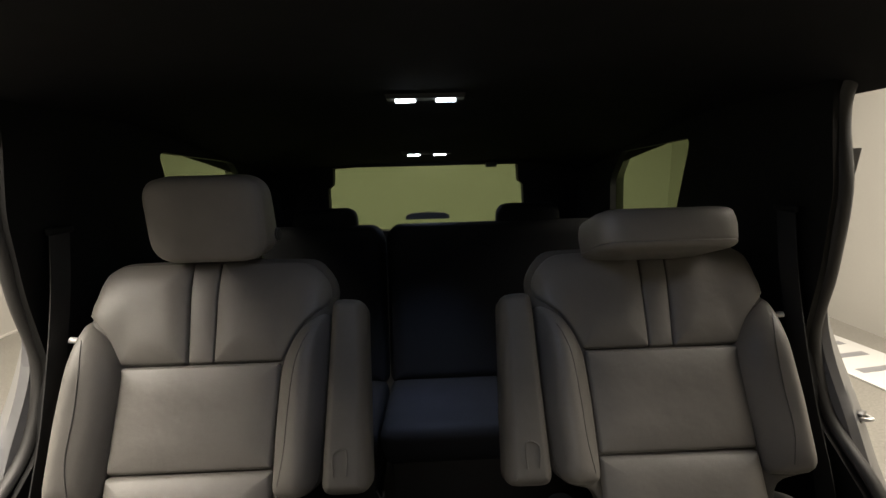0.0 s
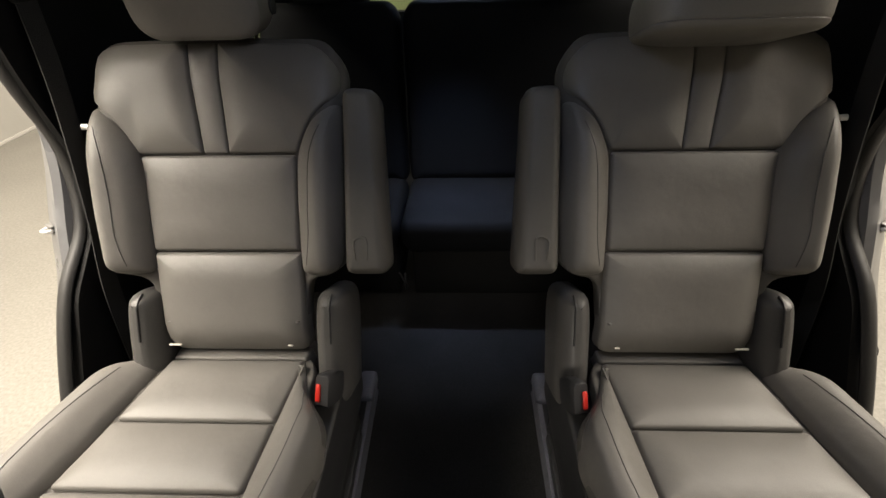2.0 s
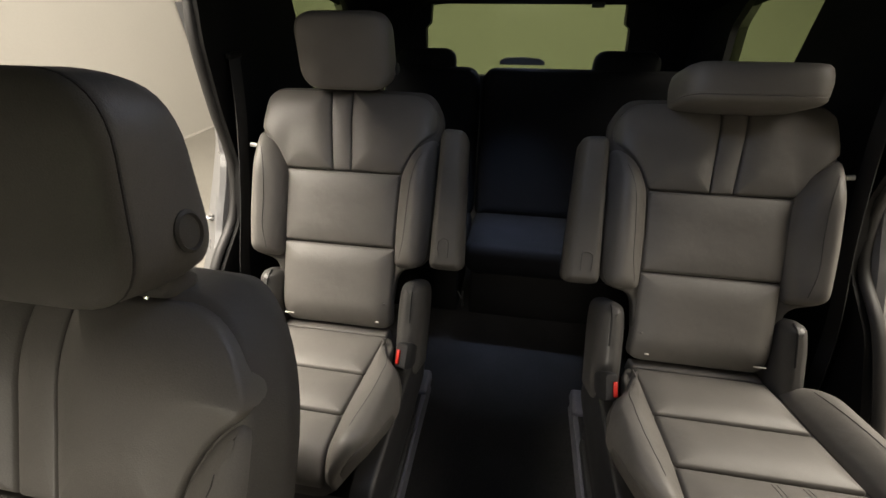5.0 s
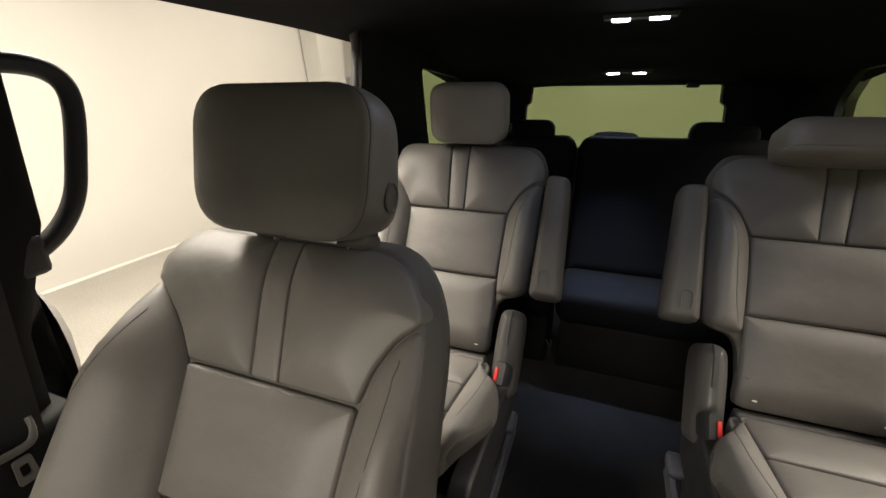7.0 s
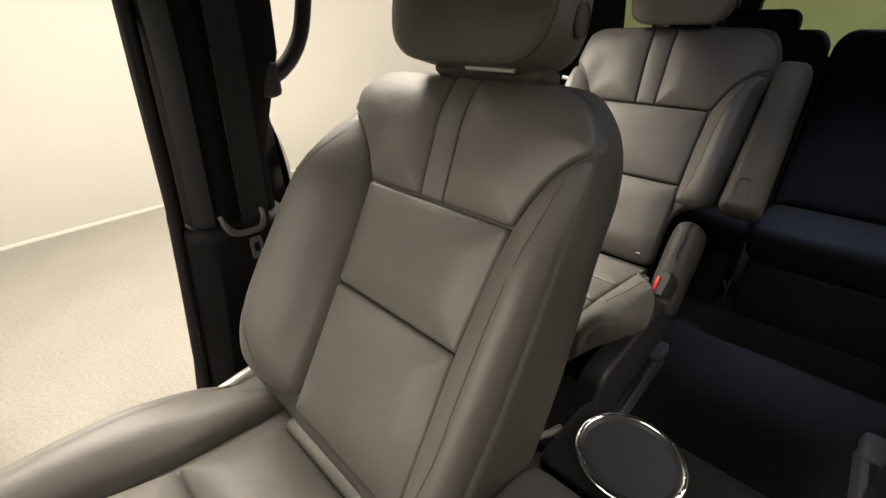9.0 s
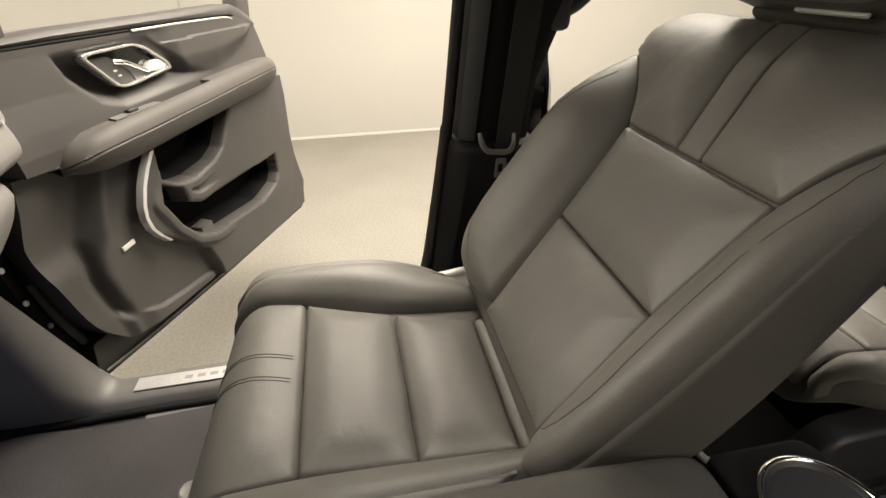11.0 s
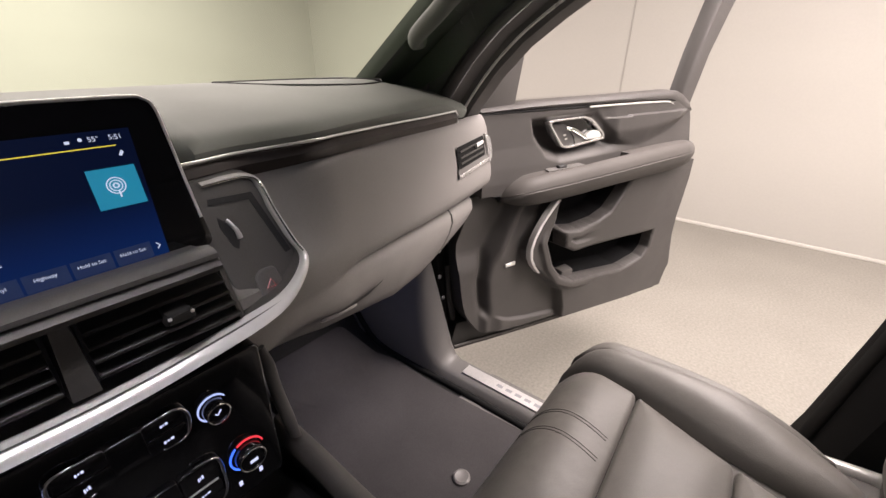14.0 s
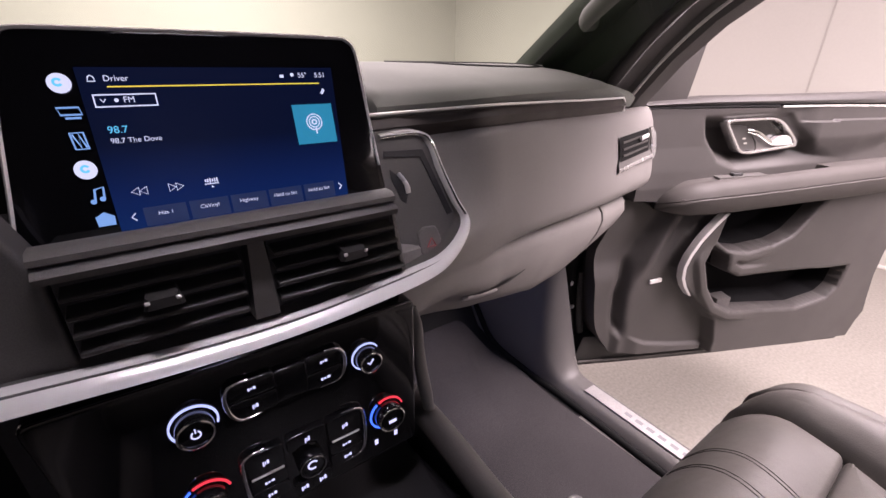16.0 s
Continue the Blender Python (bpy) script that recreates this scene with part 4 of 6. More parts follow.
    for u in (-0.20, 0.20):
        r = part("floor_rail", loft([[(-s * (u + dx), y - y0, z - FLOOR) for dx, z in ((-0.028, FLOOR + 0.001), (-0.022, 0.548), (0.022, 0.548), (0.028, FLOOR + 0.001))] for y in (0.40, 1.15)], closed=True, caps=True), RAIL if u > 0 else BLACK, ob)
        part("rail_cap", box(0.050, 0.10, 0.046, 0.012, pose(-s * u, 1.14 - y0, 0.54 - FLOOR)), RAIL, r)
        part("rail_slot", box(0.016, 0.76, 0.004, 0.0, pose(-s * u, 0.80 - y0, 0.549 - FLOOR)), BLACK, r)
        part("rail_leg", box(0.03, 0.34, 0.03, 0.004, pose(-s * u, 0.82 - y0, 0.563 - FLOOR)), BLACK, r)
    return ob


second_seat(-1, False)
second_seat(1, True)


def third_row():
    def bench(x0, x1, label):
        cx = (x0 + x1) / 2
        ob = thing("third_row_seat", pose(cx, 1.70, FLOOR), label, "car seat", "third-row seats")
        hw = (x1 - x0) / 2
        part("seatback", pad([(-hw, 0.0), (hw, 0.0), (hw, 0.56), (hw - 0.03, 0.60), (-hw + 0.03, 0.60), (-hw, 0.56)], lambda u, v, w: Vector((u, 0.16 + v * 0.19 - w * 0.98, 0.33 + v * 0.98 + w * 0.19)), h=0.03, edge=0.03, puff=0.02, depth=0.09, rad=0.03, back=True), LEATHER_SHADED, ob)
        part("cushion", pad([(-hw, -0.24), (hw, -0.24), (hw, 0.16), (-hw, 0.16)], lambda u, v, w: Vector((u, v, 0.335 - 0.12 * v + w)), h=0.025, edge=0.035, puff=0.012, depth=0.10, rad=0.04, back=True), LEATHER_SHADED, ob)
        part("base", box(x1 - x0 - 0.04, 0.30, 0.22, 0.01, pose(0, 0.0, 0.13)), PILLAR, ob)
        return ob, hw

    for x0, x1, hx, lab in ((-0.70, -0.178, -0.40, "leather narrow part of the third-row bench, shade put into its near-black colour"), (-0.168, 0.66, 0.37, "leather wide part of the third-row bench, shade put into its near-black colour")):
        ob, hw = bench(x0, x1, lab)
        cx = (x0 + x1) / 2
        h = part("headrest", headrest_shape(0.24, 0.13, lambda u, v, w: Vector((hx - cx + u, 0.255 - w + v * 0.15, 0.915 + v)), 0.07, 0.09), LEATHER_SHADED, ob)
        part("post", tube([(hx - cx - 0.05, 0.28, 0.86), (hx - cx - 0.05, 0.29, 0.92)], 0.006), CHROME, h)
        part("post", tube([(hx - cx + 0.05, 0.28, 0.86), (hx - cx + 0.05, 0.29, 0.92)], 0.006), CHROME, h)
        part("latch", tube(spline([(-0.17 - cx + (0.0 if x0 > -0.3 else -0.02), -0.20, 0.17), (-0.17 - cx, -0.21, 0.13), (-0.17 - cx, -0.20, 0.09)], 4), 0.004), BLACK, ob)


third_row()


def front_seat():
    cx, y0, s = -0.436, -0.05, -1
    ob = thing("front_seat", pose(cx, y0, FLOOR), "dark grey leather front passenger seat, leaned back", "car seat", "front seats")
    back = seat_frame(cx, y0, 35.6, 0.336, 1.272, 1)

    def bulge(u, v):
        k = abs(u - 0.022)
        return 0.046 * smooth01((k - 0.118) / 0.11) * smooth01((0.17 - v) / 0.20) - 0.03 * max(0, (v - 0.10) / 0.1) ** 2 - 0.040 * smooth01((k - 0.222) / 0.035)

    plain, flat = back(bulge), back(lambda u, v: 0)

    def to(u, v, w):
        g = smooth01((-w - 0.004) / 0.05)
        return plain(u * (1 + 0.085 * g), v + g * smooth01((v - 0.05) / 0.1) * (0.026 - 0.020 * smooth01((abs(u) - 0.11) / 0.10)), w)

    soft = lambda u, v, w: to(u, v, w * (0.35 + 0.65 * smooth01((0.10 - v) / 0.16)) if w > 0 else w)
    sb = part("seatback", pad([(-0.13, -0.395), (0.238, -0.40), (0.250, -0.25), (0.245, -0.12), (0.236, 0.0), (0.224, 0.075), (0.207, 0.125), (0.176, 0.172), (0.130, 0.200), (-0.03, 0.206), (-0.200, 0.200), (-0.242, 0.155), (-0.242, 0.10), (-0.240, 0.0), (-0.242, -0.16), (-0.236, -0.26), (-0.205, -0.34)], to, h=0.002, edge=0.03, puff=0, depth=0.115, rad=0.05, centre=(0, -0.08), back=True), LEATHER_TRIM, ob)
    part("upper_panel", pad([(-0.112, 0.003), (-0.006, 0.003), (-0.046, 0.187), (-0.196, 0.190), (-0.237, 0.152), (-0.237, 0.112), (-0.190, 0.096), (-0.140, 0.052)], to, h=0.010, edge=0.008, puff=0.012, rad=[0.006, 0.004, 0.006, 0.03, 0.03, 0.02, 0.03, 0.05], centre=(-0.11, 0.10)), LEATHER, sb)
    part("centre_strip", pad([(-0.003, 0.003), (0.036, 0.003), (-0.001, 0.187), (-0.043, 0.187)], to, h=0.0105, edge=0.005, puff=0.002, rad=0.004), LEATHER, sb)
    part("upper_panel", pad([(0.039, 0.003), (0.151, 0.003), (0.162, 0.048), (0.186, 0.086), (0.211, 0.106), (0.205, 0.124), (0.173, 0.166), (0.130, 0.189), (0.002, 0.187)], to, h=0.010, edge=0.008, puff=0.012, rad=[0.004, 0.006, 0.05, 0.04, 0.01, 0.03, 0.04, 0.03, 0.006], centre=(0.10, 0.10)), LEATHER, sb)
    part("middle_panel", pad([(-0.092, -0.162), (0.149, -0.162), (0.152, -0.003), (-0.110, -0.003)], to, h=0.012, edge=0.010, puff=0.009, rad=0.005), LEATHER, sb)
    part("lower_panel", pad([(-0.074, -0.370), (0.164, -0.370), (0.150, -0.167), (-0.091, -0.167)], to, h=0.012, edge=0.010, puff=0.012, rad=0.006), LEATHER, sb)
    outlines = ([(-0.238, 0.108), (-0.192, 0.091), (-0.145, 0.047), (-0.115, 0.0), (-0.098, -0.065), (-0.094, -0.16), (-0.082, -0.30), (-0.077, -0.352), (-0.125, -0.372), (-0.178, -0.352), (-0.215, -0.30), (-0.234, -0.22), (-0.237, -0.12), (-0.238, -0.02)],
                [(0.213, 0.101), (0.190, 0.082), (0.167, 0.045), (0.157, 0.0), (0.154, -0.16), (0.165, -0.31), (0.172, -0.36), (0.215, -0.392), (0.240, -0.33), (0.242, -0.20), (0.236, -0.06), (0.226, 0.05)])
    seams = (((-0.176, 0.065), (-0.192, -0.03), (-0.204, -0.12), (-0.206, -0.20), (-0.190, -0.27), (-0.150, -0.33)), ((0.196, 0.070), (0.203, 0.036), (0.207, -0.011), (0.208, -0.07), (0.210, -0.15), (0.214, -0.25), (0.205, -0.32), (0.178, -0.335)))
    for out, seam, mid in zip(outlines, seams, ((-0.18, -0.16), (0.20, -0.16))):
        b = part("side_bolster", pad(out, soft, h=0.016, edge=0.022, puff=0.020, rad=[0.02, 0.05, 0.06, 0.05, 0.03, 0.05, 0.04, 0.04, 0.05, 0.05, 0.05, 0.05, 0.05, 0.05][:len(out)], centre=mid), LEATHER, sb)
        stitch([to(u, v, 0.034) for u, v in seam], b, SEAM, 0.0006)
    # headrest, leaning back with the seat
    lean = radians(13.4)
    hto = lambda u, v, w: Vector((u - 0.008, 0.419 - y0 + v * math.sin(lean) - w * math.cos(lean), 1.540 - FLOOR + v * math.cos(lean) + w * math.sin(lean)))
    hr = part("headrest", headrest_shape(0.280, 0.193, hto, 0.085, 0.125, 0.013, 0.066), LEATHER, ob)
    ring = inset(rounded([(-0.280 * 0.490, -0.0965), (0.280 * 0.490, -0.0965), (0.140, 0.0965), (-0.140, 0.0965)], [0.068, 0.068, 0.062, 0.062], 8, 0.016), 0.0018)
    part("piping", tube([hto(p.x, p.y, -0.0135) for p in ring], 0.0015, n=6, closed=True, up=(0, 1, 0)), SEAM, hr)
    part("button", lathe([(0.021, 0.0), (0.021, 0.002), (0.018, 0.004), (0.016, 0.0015), (0.010, 0.002), (0.001, 0.002)], 22, Matrix.Translation(hto(0.1395, -0.036, -0.068)) @ Matrix.Rotation(radians(90), 4, "Y") @ Matrix.Diagonal((1.0, 0.80, 1, 1))), LEATHER_TRIM, hr)
    for u in (-0.058, 0.068):
        part("post", tube([flat(u, 0.13, -0.03), flat(u, 0.235, -0.02)], 0.006), CHROME, hr)
    part("post_bar", box(0.082, 0.006, 0.007, 0.001, Matrix.Translation(flat(0.027, 0.1915, 0.012)) @ Matrix.Rotation(radians(-35.6), 4, "X")), BRIGHT, hr, "bright strip under the headrest")
    part("neck_cover", box(0.20, 0.05, 0.03, 0.010, Matrix.Translation(flat(0.000, 0.207, -0.030)) @ Matrix.Rotation(radians(-35.6), 4, "X")), LEATHER_TRIM, hr)
    # cushion
    a = radians(5)

    def ct(u, q, w):
        w2 = w + (0.034 if u > 0 else 0.016) * smooth01((abs(u) - 0.135) / 0.085) * (1 - 0.7 * smooth01((q - 0.24) / 0.2)) - (0.042 * smooth01((-u - 0.14) / 0.08) * smooth01((0.22 - q) / 0.22)) - 0.10 * max(0, (q - 0.390) / 0.105) ** 2 - 0.07 * smooth01((abs(u) - 0.232) / 0.04)
        return Vector((u, 0.135 - y0 - q * math.cos(a) - w2 * math.sin(a), 0.928 - FLOOR + q * math.sin(a) + w2 * math.cos(a)))

    cb = part("cushion", pad([(-0.24, 0.03), (-0.15, -0.02), (0.15, -0.02), (0.24, 0.03), (0.262, 0.25), (0.250, 0.42), (0.19, 0.500), (-0.19, 0.500), (-0.250, 0.42), (-0.262, 0.25)], ct, h=0.002, edge=0.03, puff=0, depth=0.13, rad=0.05, centre=(0, 0.22), back=True), LEATHER_TRIM, ob)
    part("tuck_roll", pad([(-0.098, 0.004), (0.166, 0.004), (0.167, 0.040), (-0.090, 0.040)], ct, h=0.012, edge=0.012, puff=0.006, rad=0.008), LEATHER, cb)
    part("rear_panel", pad([(-0.090, 0.043), (0.167, 0.043), (0.163, 0.176), (-0.120, 0.182)], ct, h=0.012, edge=0.016, puff=0.012, rad=0.008), LEATHER, cb)
    part("middle_panel", pad([(-0.121, 0.186), (0.163, 0.180), (0.157, 0.324), (-0.160, 0.335)], ct, h=0.012, edge=0.016, puff=0.012, rad=0.008), LEATHER, cb)
    fp = part("front_panel", pad([(-0.162, 0.339), (0.157, 0.328), (0.168, 0.496), (-0.180, 0.496)], ct, h=0.012, edge=0.012, puff=0.008, rad=0.008), LEATHER, cb)
    for u in (-0.036, -0.030, 0.008, 0.014):
        stitch([ct(u - 0.10 * (q - 0.335), q, 0.0195) for q in (0.345, 0.37, 0.41, 0.45, 0.485)], fp, SEAM, 0.0007)
    for sg in (-1, 1):
        k = 0.01 if sg < 0 else 0
        b = part("side_bolster", pad([(sg * 0.168 - k * sg * 4, 0.01), (sg * 0.225, 0.02), (sg * 0.255, 0.10), (sg * 0.262, 0.25), (sg * 0.250, 0.39), (sg * 0.220, 0.47), (sg * 0.172, 0.497), (sg * 0.161, 0.33), (sg * 0.164 - k * sg * 3, 0.18)], ct, h=0.016, edge=0.024, puff=0.020, rad=[0.01, 0.03, 0.05, 0.05, 0.05, 0.05, 0.02, 0.05, 0.05], centre=(sg * 0.208, 0.23)), LEATHER, cb)
        leaf = [(sg * u, q) for u, q in ((0.196, 0.478), (0.234, 0.425), (0.250, 0.33), (0.252, 0.22), (0.240, 0.11), (0.216, 0.055), (0.214, 0.15), (0.217, 0.26), (0.212, 0.36), (0.198, 0.44))]
        part("bolster_roll", pad(leaf, lambda u, q, w: ct(u, q, w + 0.022), h=0.014, edge=0.012, puff=0.005, depth=0.02, rad=0.02, centre=(sg * 0.233, 0.27)), LEATHER, b)
    # front skirt, base, tracks, side switch panel
    part("skirt", loft([[(u, -0.31 - y0 + 0.05 * t - -0.02 * (abs(u) / 0.2) ** 2, 0.90 - FLOOR - 0.16 * t) for u in np.linspace(-0.22, 0.22, 12)] for t in (0, 0.4, 0.8, 1.0)]), LEATHER_TRIM, ob)
    part("pedestal", box(0.44, 0.42, 0.16, 0.02, pose(0, -0.05 - y0, 0.76 - FLOOR)), BLACK, ob)
    part("side_shield", pad([(-0.30, 0.78), (0.18, 0.78), (0.20, 0.88), (0.10, 0.91), (-0.28, 0.90)], lambda u, v, w: Vector((0.232 + w, u - y0, v - FLOOR)), h=0.014, edge=0.014, puff=0.003, depth=0.03, rad=0.03), BLACK, ob)
    part("side_shield", pad([(-0.30, 0.76), (0.20, 0.76), (0.22, 0.90), (0.14, 0.925), (-0.28, 0.90)], lambda u, v, w: Vector((-0.240 - w, u - y0, v - FLOOR)), h=0.014, edge=0.014, puff=0.003, depth=0.03, rad=0.03), PLASTIC, ob)
    part("hinge_cover", box(0.02, 0.20, 0.05, 0.008, pose(-0.266, 0.10 - y0, 0.905 - FLOOR, 8, 0, 0)), SATIN, ob, "pale plastic hinge cover")
    for u in (-0.18, 0.18):
        part("track", box(0.045, 0.60, 0.05, 0.006, pose(u, 0.0 - y0, FLOOR + 0.028 - FLOOR)), BLACK, ob)
        part("riser", box(0.04, 0.30, 0.15, 0.006, pose(u, -0.03 - y0, FLOOR + 0.125 - FLOOR)), BLACK, ob)
    part("buckle", box(0.03, 0.05, 0.10, 0.008, pose(0.262, 0.17 - y0, 0.93 - FLOOR, -20, 0, 0)), BLACK, ob)
    return ob


passenger_seat = front_seat()
# unseen driver's seat, added further forward to shade the row behind
tagged(copy_thing(passenger_seat, pose(0.46, -0.21, FLOOR)), "unseen dark grey leather driver's seat, added to shade the row behind", "car seat")


# ---- dashboard ----
def fascia_y(x):
    """How far forward the dash face stands across the car."""
    return float(np.interp(x, (-0.90, -0.86, -0.70, -0.50, -0.35, -0.24, -0.14, 0.2), (-0.712, -0.700, -0.672, -0.640, -0.606, -0.572, -0.545, -0.540)))


def dashboard():
    ob = thing("dashboard", pose(0, -0.70, 1.0), "dark grey soft dashboard with chrome lines and a dark wood band", "dashboard")

    def L(x, y, z):
        s = 0.060 * smooth01((x + 0.33) / 0.14) * smooth01((z - 1.24) / 0.10) * smooth01((y + 0.82) / 0.12) * smooth01((0.05 - x) / 0.05)
        return Vector((x, y - s + 0.70, 1.441 + (z - 1.441) * (1 + s / 0.36 if z < 1.441 else 1) - 1.0))

    # top pad
    secs = []
    for x in np.linspace(-0.80, 0.80, 81):
        f = fascia_y(-abs(x)) - 0.035 - 0.12 * smooth01((0.150 - abs(x)) / 0.03)
        k = 0.02 * smooth01((abs(x) - 0.66) / 0.14)
        row = [(-1.36, 1.392), (-1.20, 1.420), (-1.08, 1.438), (-1.00, 1.443), (-0.92, 1.441), (-0.82, 1.431), (f - 0.035, 1.4165), (f - 0.010, 1.410), (f + 0.004, 1.401), (f + 0.004, 1.394), (f - 0.004, 1.380)]
        secs.append([L(float(x), y, z - k) for y, z in row])
    part("top_pad", loft(secs), DASH_TOP, ob)
    part("defrost_grille", box(1.10, 0.05, 0.006, 0.002, Matrix.Translation(L(-0.15, -1.19, 1.423))), BLACK, ob)
    # speaker lid on the top pad and its thin outline
    lid = [L(x, y, z) for x, y, z in ((-0.36, -1.00, 1.4435), (-0.52, -0.985, 1.4432), (-0.64, -0.95, 1.4425), (-0.70, -0.90, 1.4385), (-0.62, -0.86, 1.4360), (-0.45, -0.90, 1.4402))]
    part("top_lid_line", tube(spline(lid + [lid[0]], 6), 0.0018, n=6), BLACK, ob)
    # chrome line and wood band
    xs = np.linspace(-0.735, -0.124, 44)
    chrome = [L(float(x), fascia_y(float(x)) - 0.026, 1.3955 - 0.013 * smooth01((-x - 0.10) / 0.65)) for x in xs]
    end = chrome[0]
    chrome = [end + Vector((-0.006, 0.002, -0.026)), end + Vector((-0.007, 0.0, -0.008))] + chrome
    part("chrome_line", tube(chrome, 0.0017, 0.0020, 10), BRIGHT, ob, "satin chrome line")
    secs = []
    for x in np.linspace(-0.745, -0.127, 44):
        f = fascia_y(float(x))
        t = smooth01((-x - 0.10) / 0.65)
        z1 = 1.3925 - 0.013 * t
        z0 = z1 - 0.021
        secs.append([L(float(x), f - 0.045, z1), L(float(x), f - 0.028, z1 - 0.001), L(float(x), f - 0.022, (z0 + z1) / 2), L(float(x), f - 0.030, z0 - 0.004), L(float(x), f - 0.05, z0 - 0.006)])
    part("wood_band", loft(secs), WOOD, ob, "dark open-pore wood band")
    # main face, bulging over a crease that dies out towards the centre stack
    crease = curve_of((-0.90, -0.65, -0.526, -0.38, -0.30, -0.20, -0.12), (1.172, 1.172, 1.176, 1.186, 1.195, 1.205, 1.21))
    foot = curve_of((-0.86, -0.752, -0.63, -0.523, -0.404, -0.303, -0.22, -0.15), (1.062, 1.036, 1.014, 1.012, 1.042, 1.070, 1.096, 1.11))
    lip_at = lambda x: smooth01((-x - 0.27) / 0.16)

    def face_row(x):
        f = fascia_y(x) - 0.05 * smooth01((-x - 0.893) / 0.034)
        t = smooth01((-x - 0.10) / 0.65)
        zt = 1.3925 - 0.013 * t - 0.023
        zc, lip = crease(x), lip_at(x)
        return [(f - 0.045, zt), (f - 0.030, zt - 0.001), (f - 0.020, zt - 0.012), (f - 0.012, zt - 0.03), (f - 0.003, zt - 0.07), (f + 0.004, zt - 0.11), (f + 0.008, zc + 0.050), (f + 0.009, zc + 0.032), (f + 0.006, zc + 0.018),
                (f - 0.002 * lip + 0.004 * (1 - lip), zc + 0.008), (f - 0.014 * lip + 0.002 * (1 - lip), zc + 0.001), (f - 0.030 * lip, zc - 0.004), (f - 0.042 * lip, zc - 0.008)]

    def lid_row(x, e):
        f, zc, lip, zb = fascia_y(x), crease(x), lip_at(x), foot(x)
        f -= 0.05 * smooth01((-x - 0.82) / 0.045)
        near = 1 - smooth01((-x - 0.20) / 0.14)
        d = zc - zb
        row = [(f - 0.042 * lip, zc - 0.006), (f - 0.026 * lip, zc - 0.012), (f - 0.017 * lip, zc - 0.022), (f - 0.013 * lip - 0.004 * near, zc - 0.040), (f - 0.022 * lip - 0.022 * near, zc - 0.50 * d),
               (f - 0.036 - 0.022 * near, zc - 0.70 * d), (f - 0.050 - 0.018 * near, zc - 0.86 * d), (f - 0.064 - 0.016 * near, zb - 0.001), (f - 0.085, zb - 0.008), (f - 0.14, zb - 0.006), (f - 0.30, zb - 0.02)]
        return [(y + e, z) for y, z in row]

    part("face", loft([[L(float(x), y, z) for y, z in face_row(float(x))] for x in np.linspace(-0.927, -0.125, 70)]), DASH, ob)
    part("glove_box", loft([[L(float(x), y, z) for y, z in lid_row(float(x), 0.0)] for x in np.linspace(-0.704, -0.130, 48)]), DASH, ob)
    part("lower_end", loft([[L(float(x), y, z) for y, z in lid_row(float(x), 0.0)] for x in np.linspace(-0.872, -0.711, 16)]), DASH, ob)
    part("lower_backing", loft([[L(float(x), y - 0.014, z) for y, z in lid_row(float(x), 0.0)] for x in np.linspace(-0.850, -0.135, 24)]), BLACK, ob)
    part("end_cap", loft([[L(-0.838, y, z) for y, z in ((-1.05, 1.37), (-0.76, 1.37), (-0.75, 1.2), (-0.81, 1.08), (-1.05, 1.03))], [L(-0.80, y, z) for y, z in ((-1.05, 1.385), (-0.73, 1.385), (-0.72, 1.2), (-0.79, 1.07), (-1.05, 1.02))]], closed=True, caps=True), DASH, ob)

    def on_lid(x, z, w):
        rows = lid_row(x, 0.0)
        zs, ys = [r[1] for r in rows[:9]][::-1], [r[0] for r in rows[:9]][::-1]
        return L(x, float(np.interp(z, zs, ys)) + w, z)

    rec = [(-0.292, 1.128), (-0.325, 1.123), (-0.362, 1.116), (-0.395, 1.112), (-0.415, 1.110), (-0.432, 1.112)]
    low = [(-0.292, 1.112), (-0.325, 1.104), (-0.362, 1.098), (-0.395, 1.099), (-0.415, 1.105), (-0.432, 1.111)]
    lt = part("latch_recess", loft([[on_lid(x0, z0 + 0.002, 0.004), on_lid(x0, 0.5 * (z0 + z1), 0.004), on_lid(x1, z1, 0.004)] for (x0, z0), (x1, z1) in zip(rec, low)]), BLACK, ob)
    part("glove_latch", loft([[on_lid(x, z + h, 0.003), on_lid(x, z + 0.4 * h, 0.008), on_lid(x, z - 0.4 * h, 0.008), on_lid(x, z - h, 0.003)] for x, z, h in ((-0.282, 1.107, 0.003), (-0.290, 1.106, 0.007), (-0.325, 1.100, 0.009), (-0.356, 1.094, 0.008), (-0.364, 1.093, 0.003))]), PLATE, lt, "satin grey glove box latch")
    # under-dash panel and its small cold courtesy lamp
    part("under_panel", loft([[L(float(x), y, z) for y, z in ((fascia_y(float(x)) - 0.10, foot(float(x)) - 0.012), (-0.90, 0.985), (-1.15, 0.93))] for x in np.linspace(-0.80, -0.135, 8)]), BLACK, ob)
    # side air vent with a bright wedge
    to = lambda u, v, w: L(u, fascia_y(u) + float(np.interp(v, (1.25, 1.29, 1.33), (0.005, -0.002, -0.011))) + w, v)
    top, bottom = curve_of((-0.847, -0.716), (1.316, 1.311)), curve_of((-0.842, -0.700), (1.269, 1.263))
    us = np.linspace(-0.704, -0.848, 14)
    v = part("side_vent", loft([[to(float(u), bottom(u) + (top(u) - bottom(u)) * k, 0.0025) for k in (0, 0.25, 0.5, 0.75, 1)] for u in us]), PILLAR, ob)
    for k in (0.22, 0.48, 0.76):
        part("slat", tube([to(float(u), bottom(u) + (top(u) - bottom(u)) * k, 0.004) for u in us[1:-1]], 0.0011, 0.0024, 8), COVER, v)
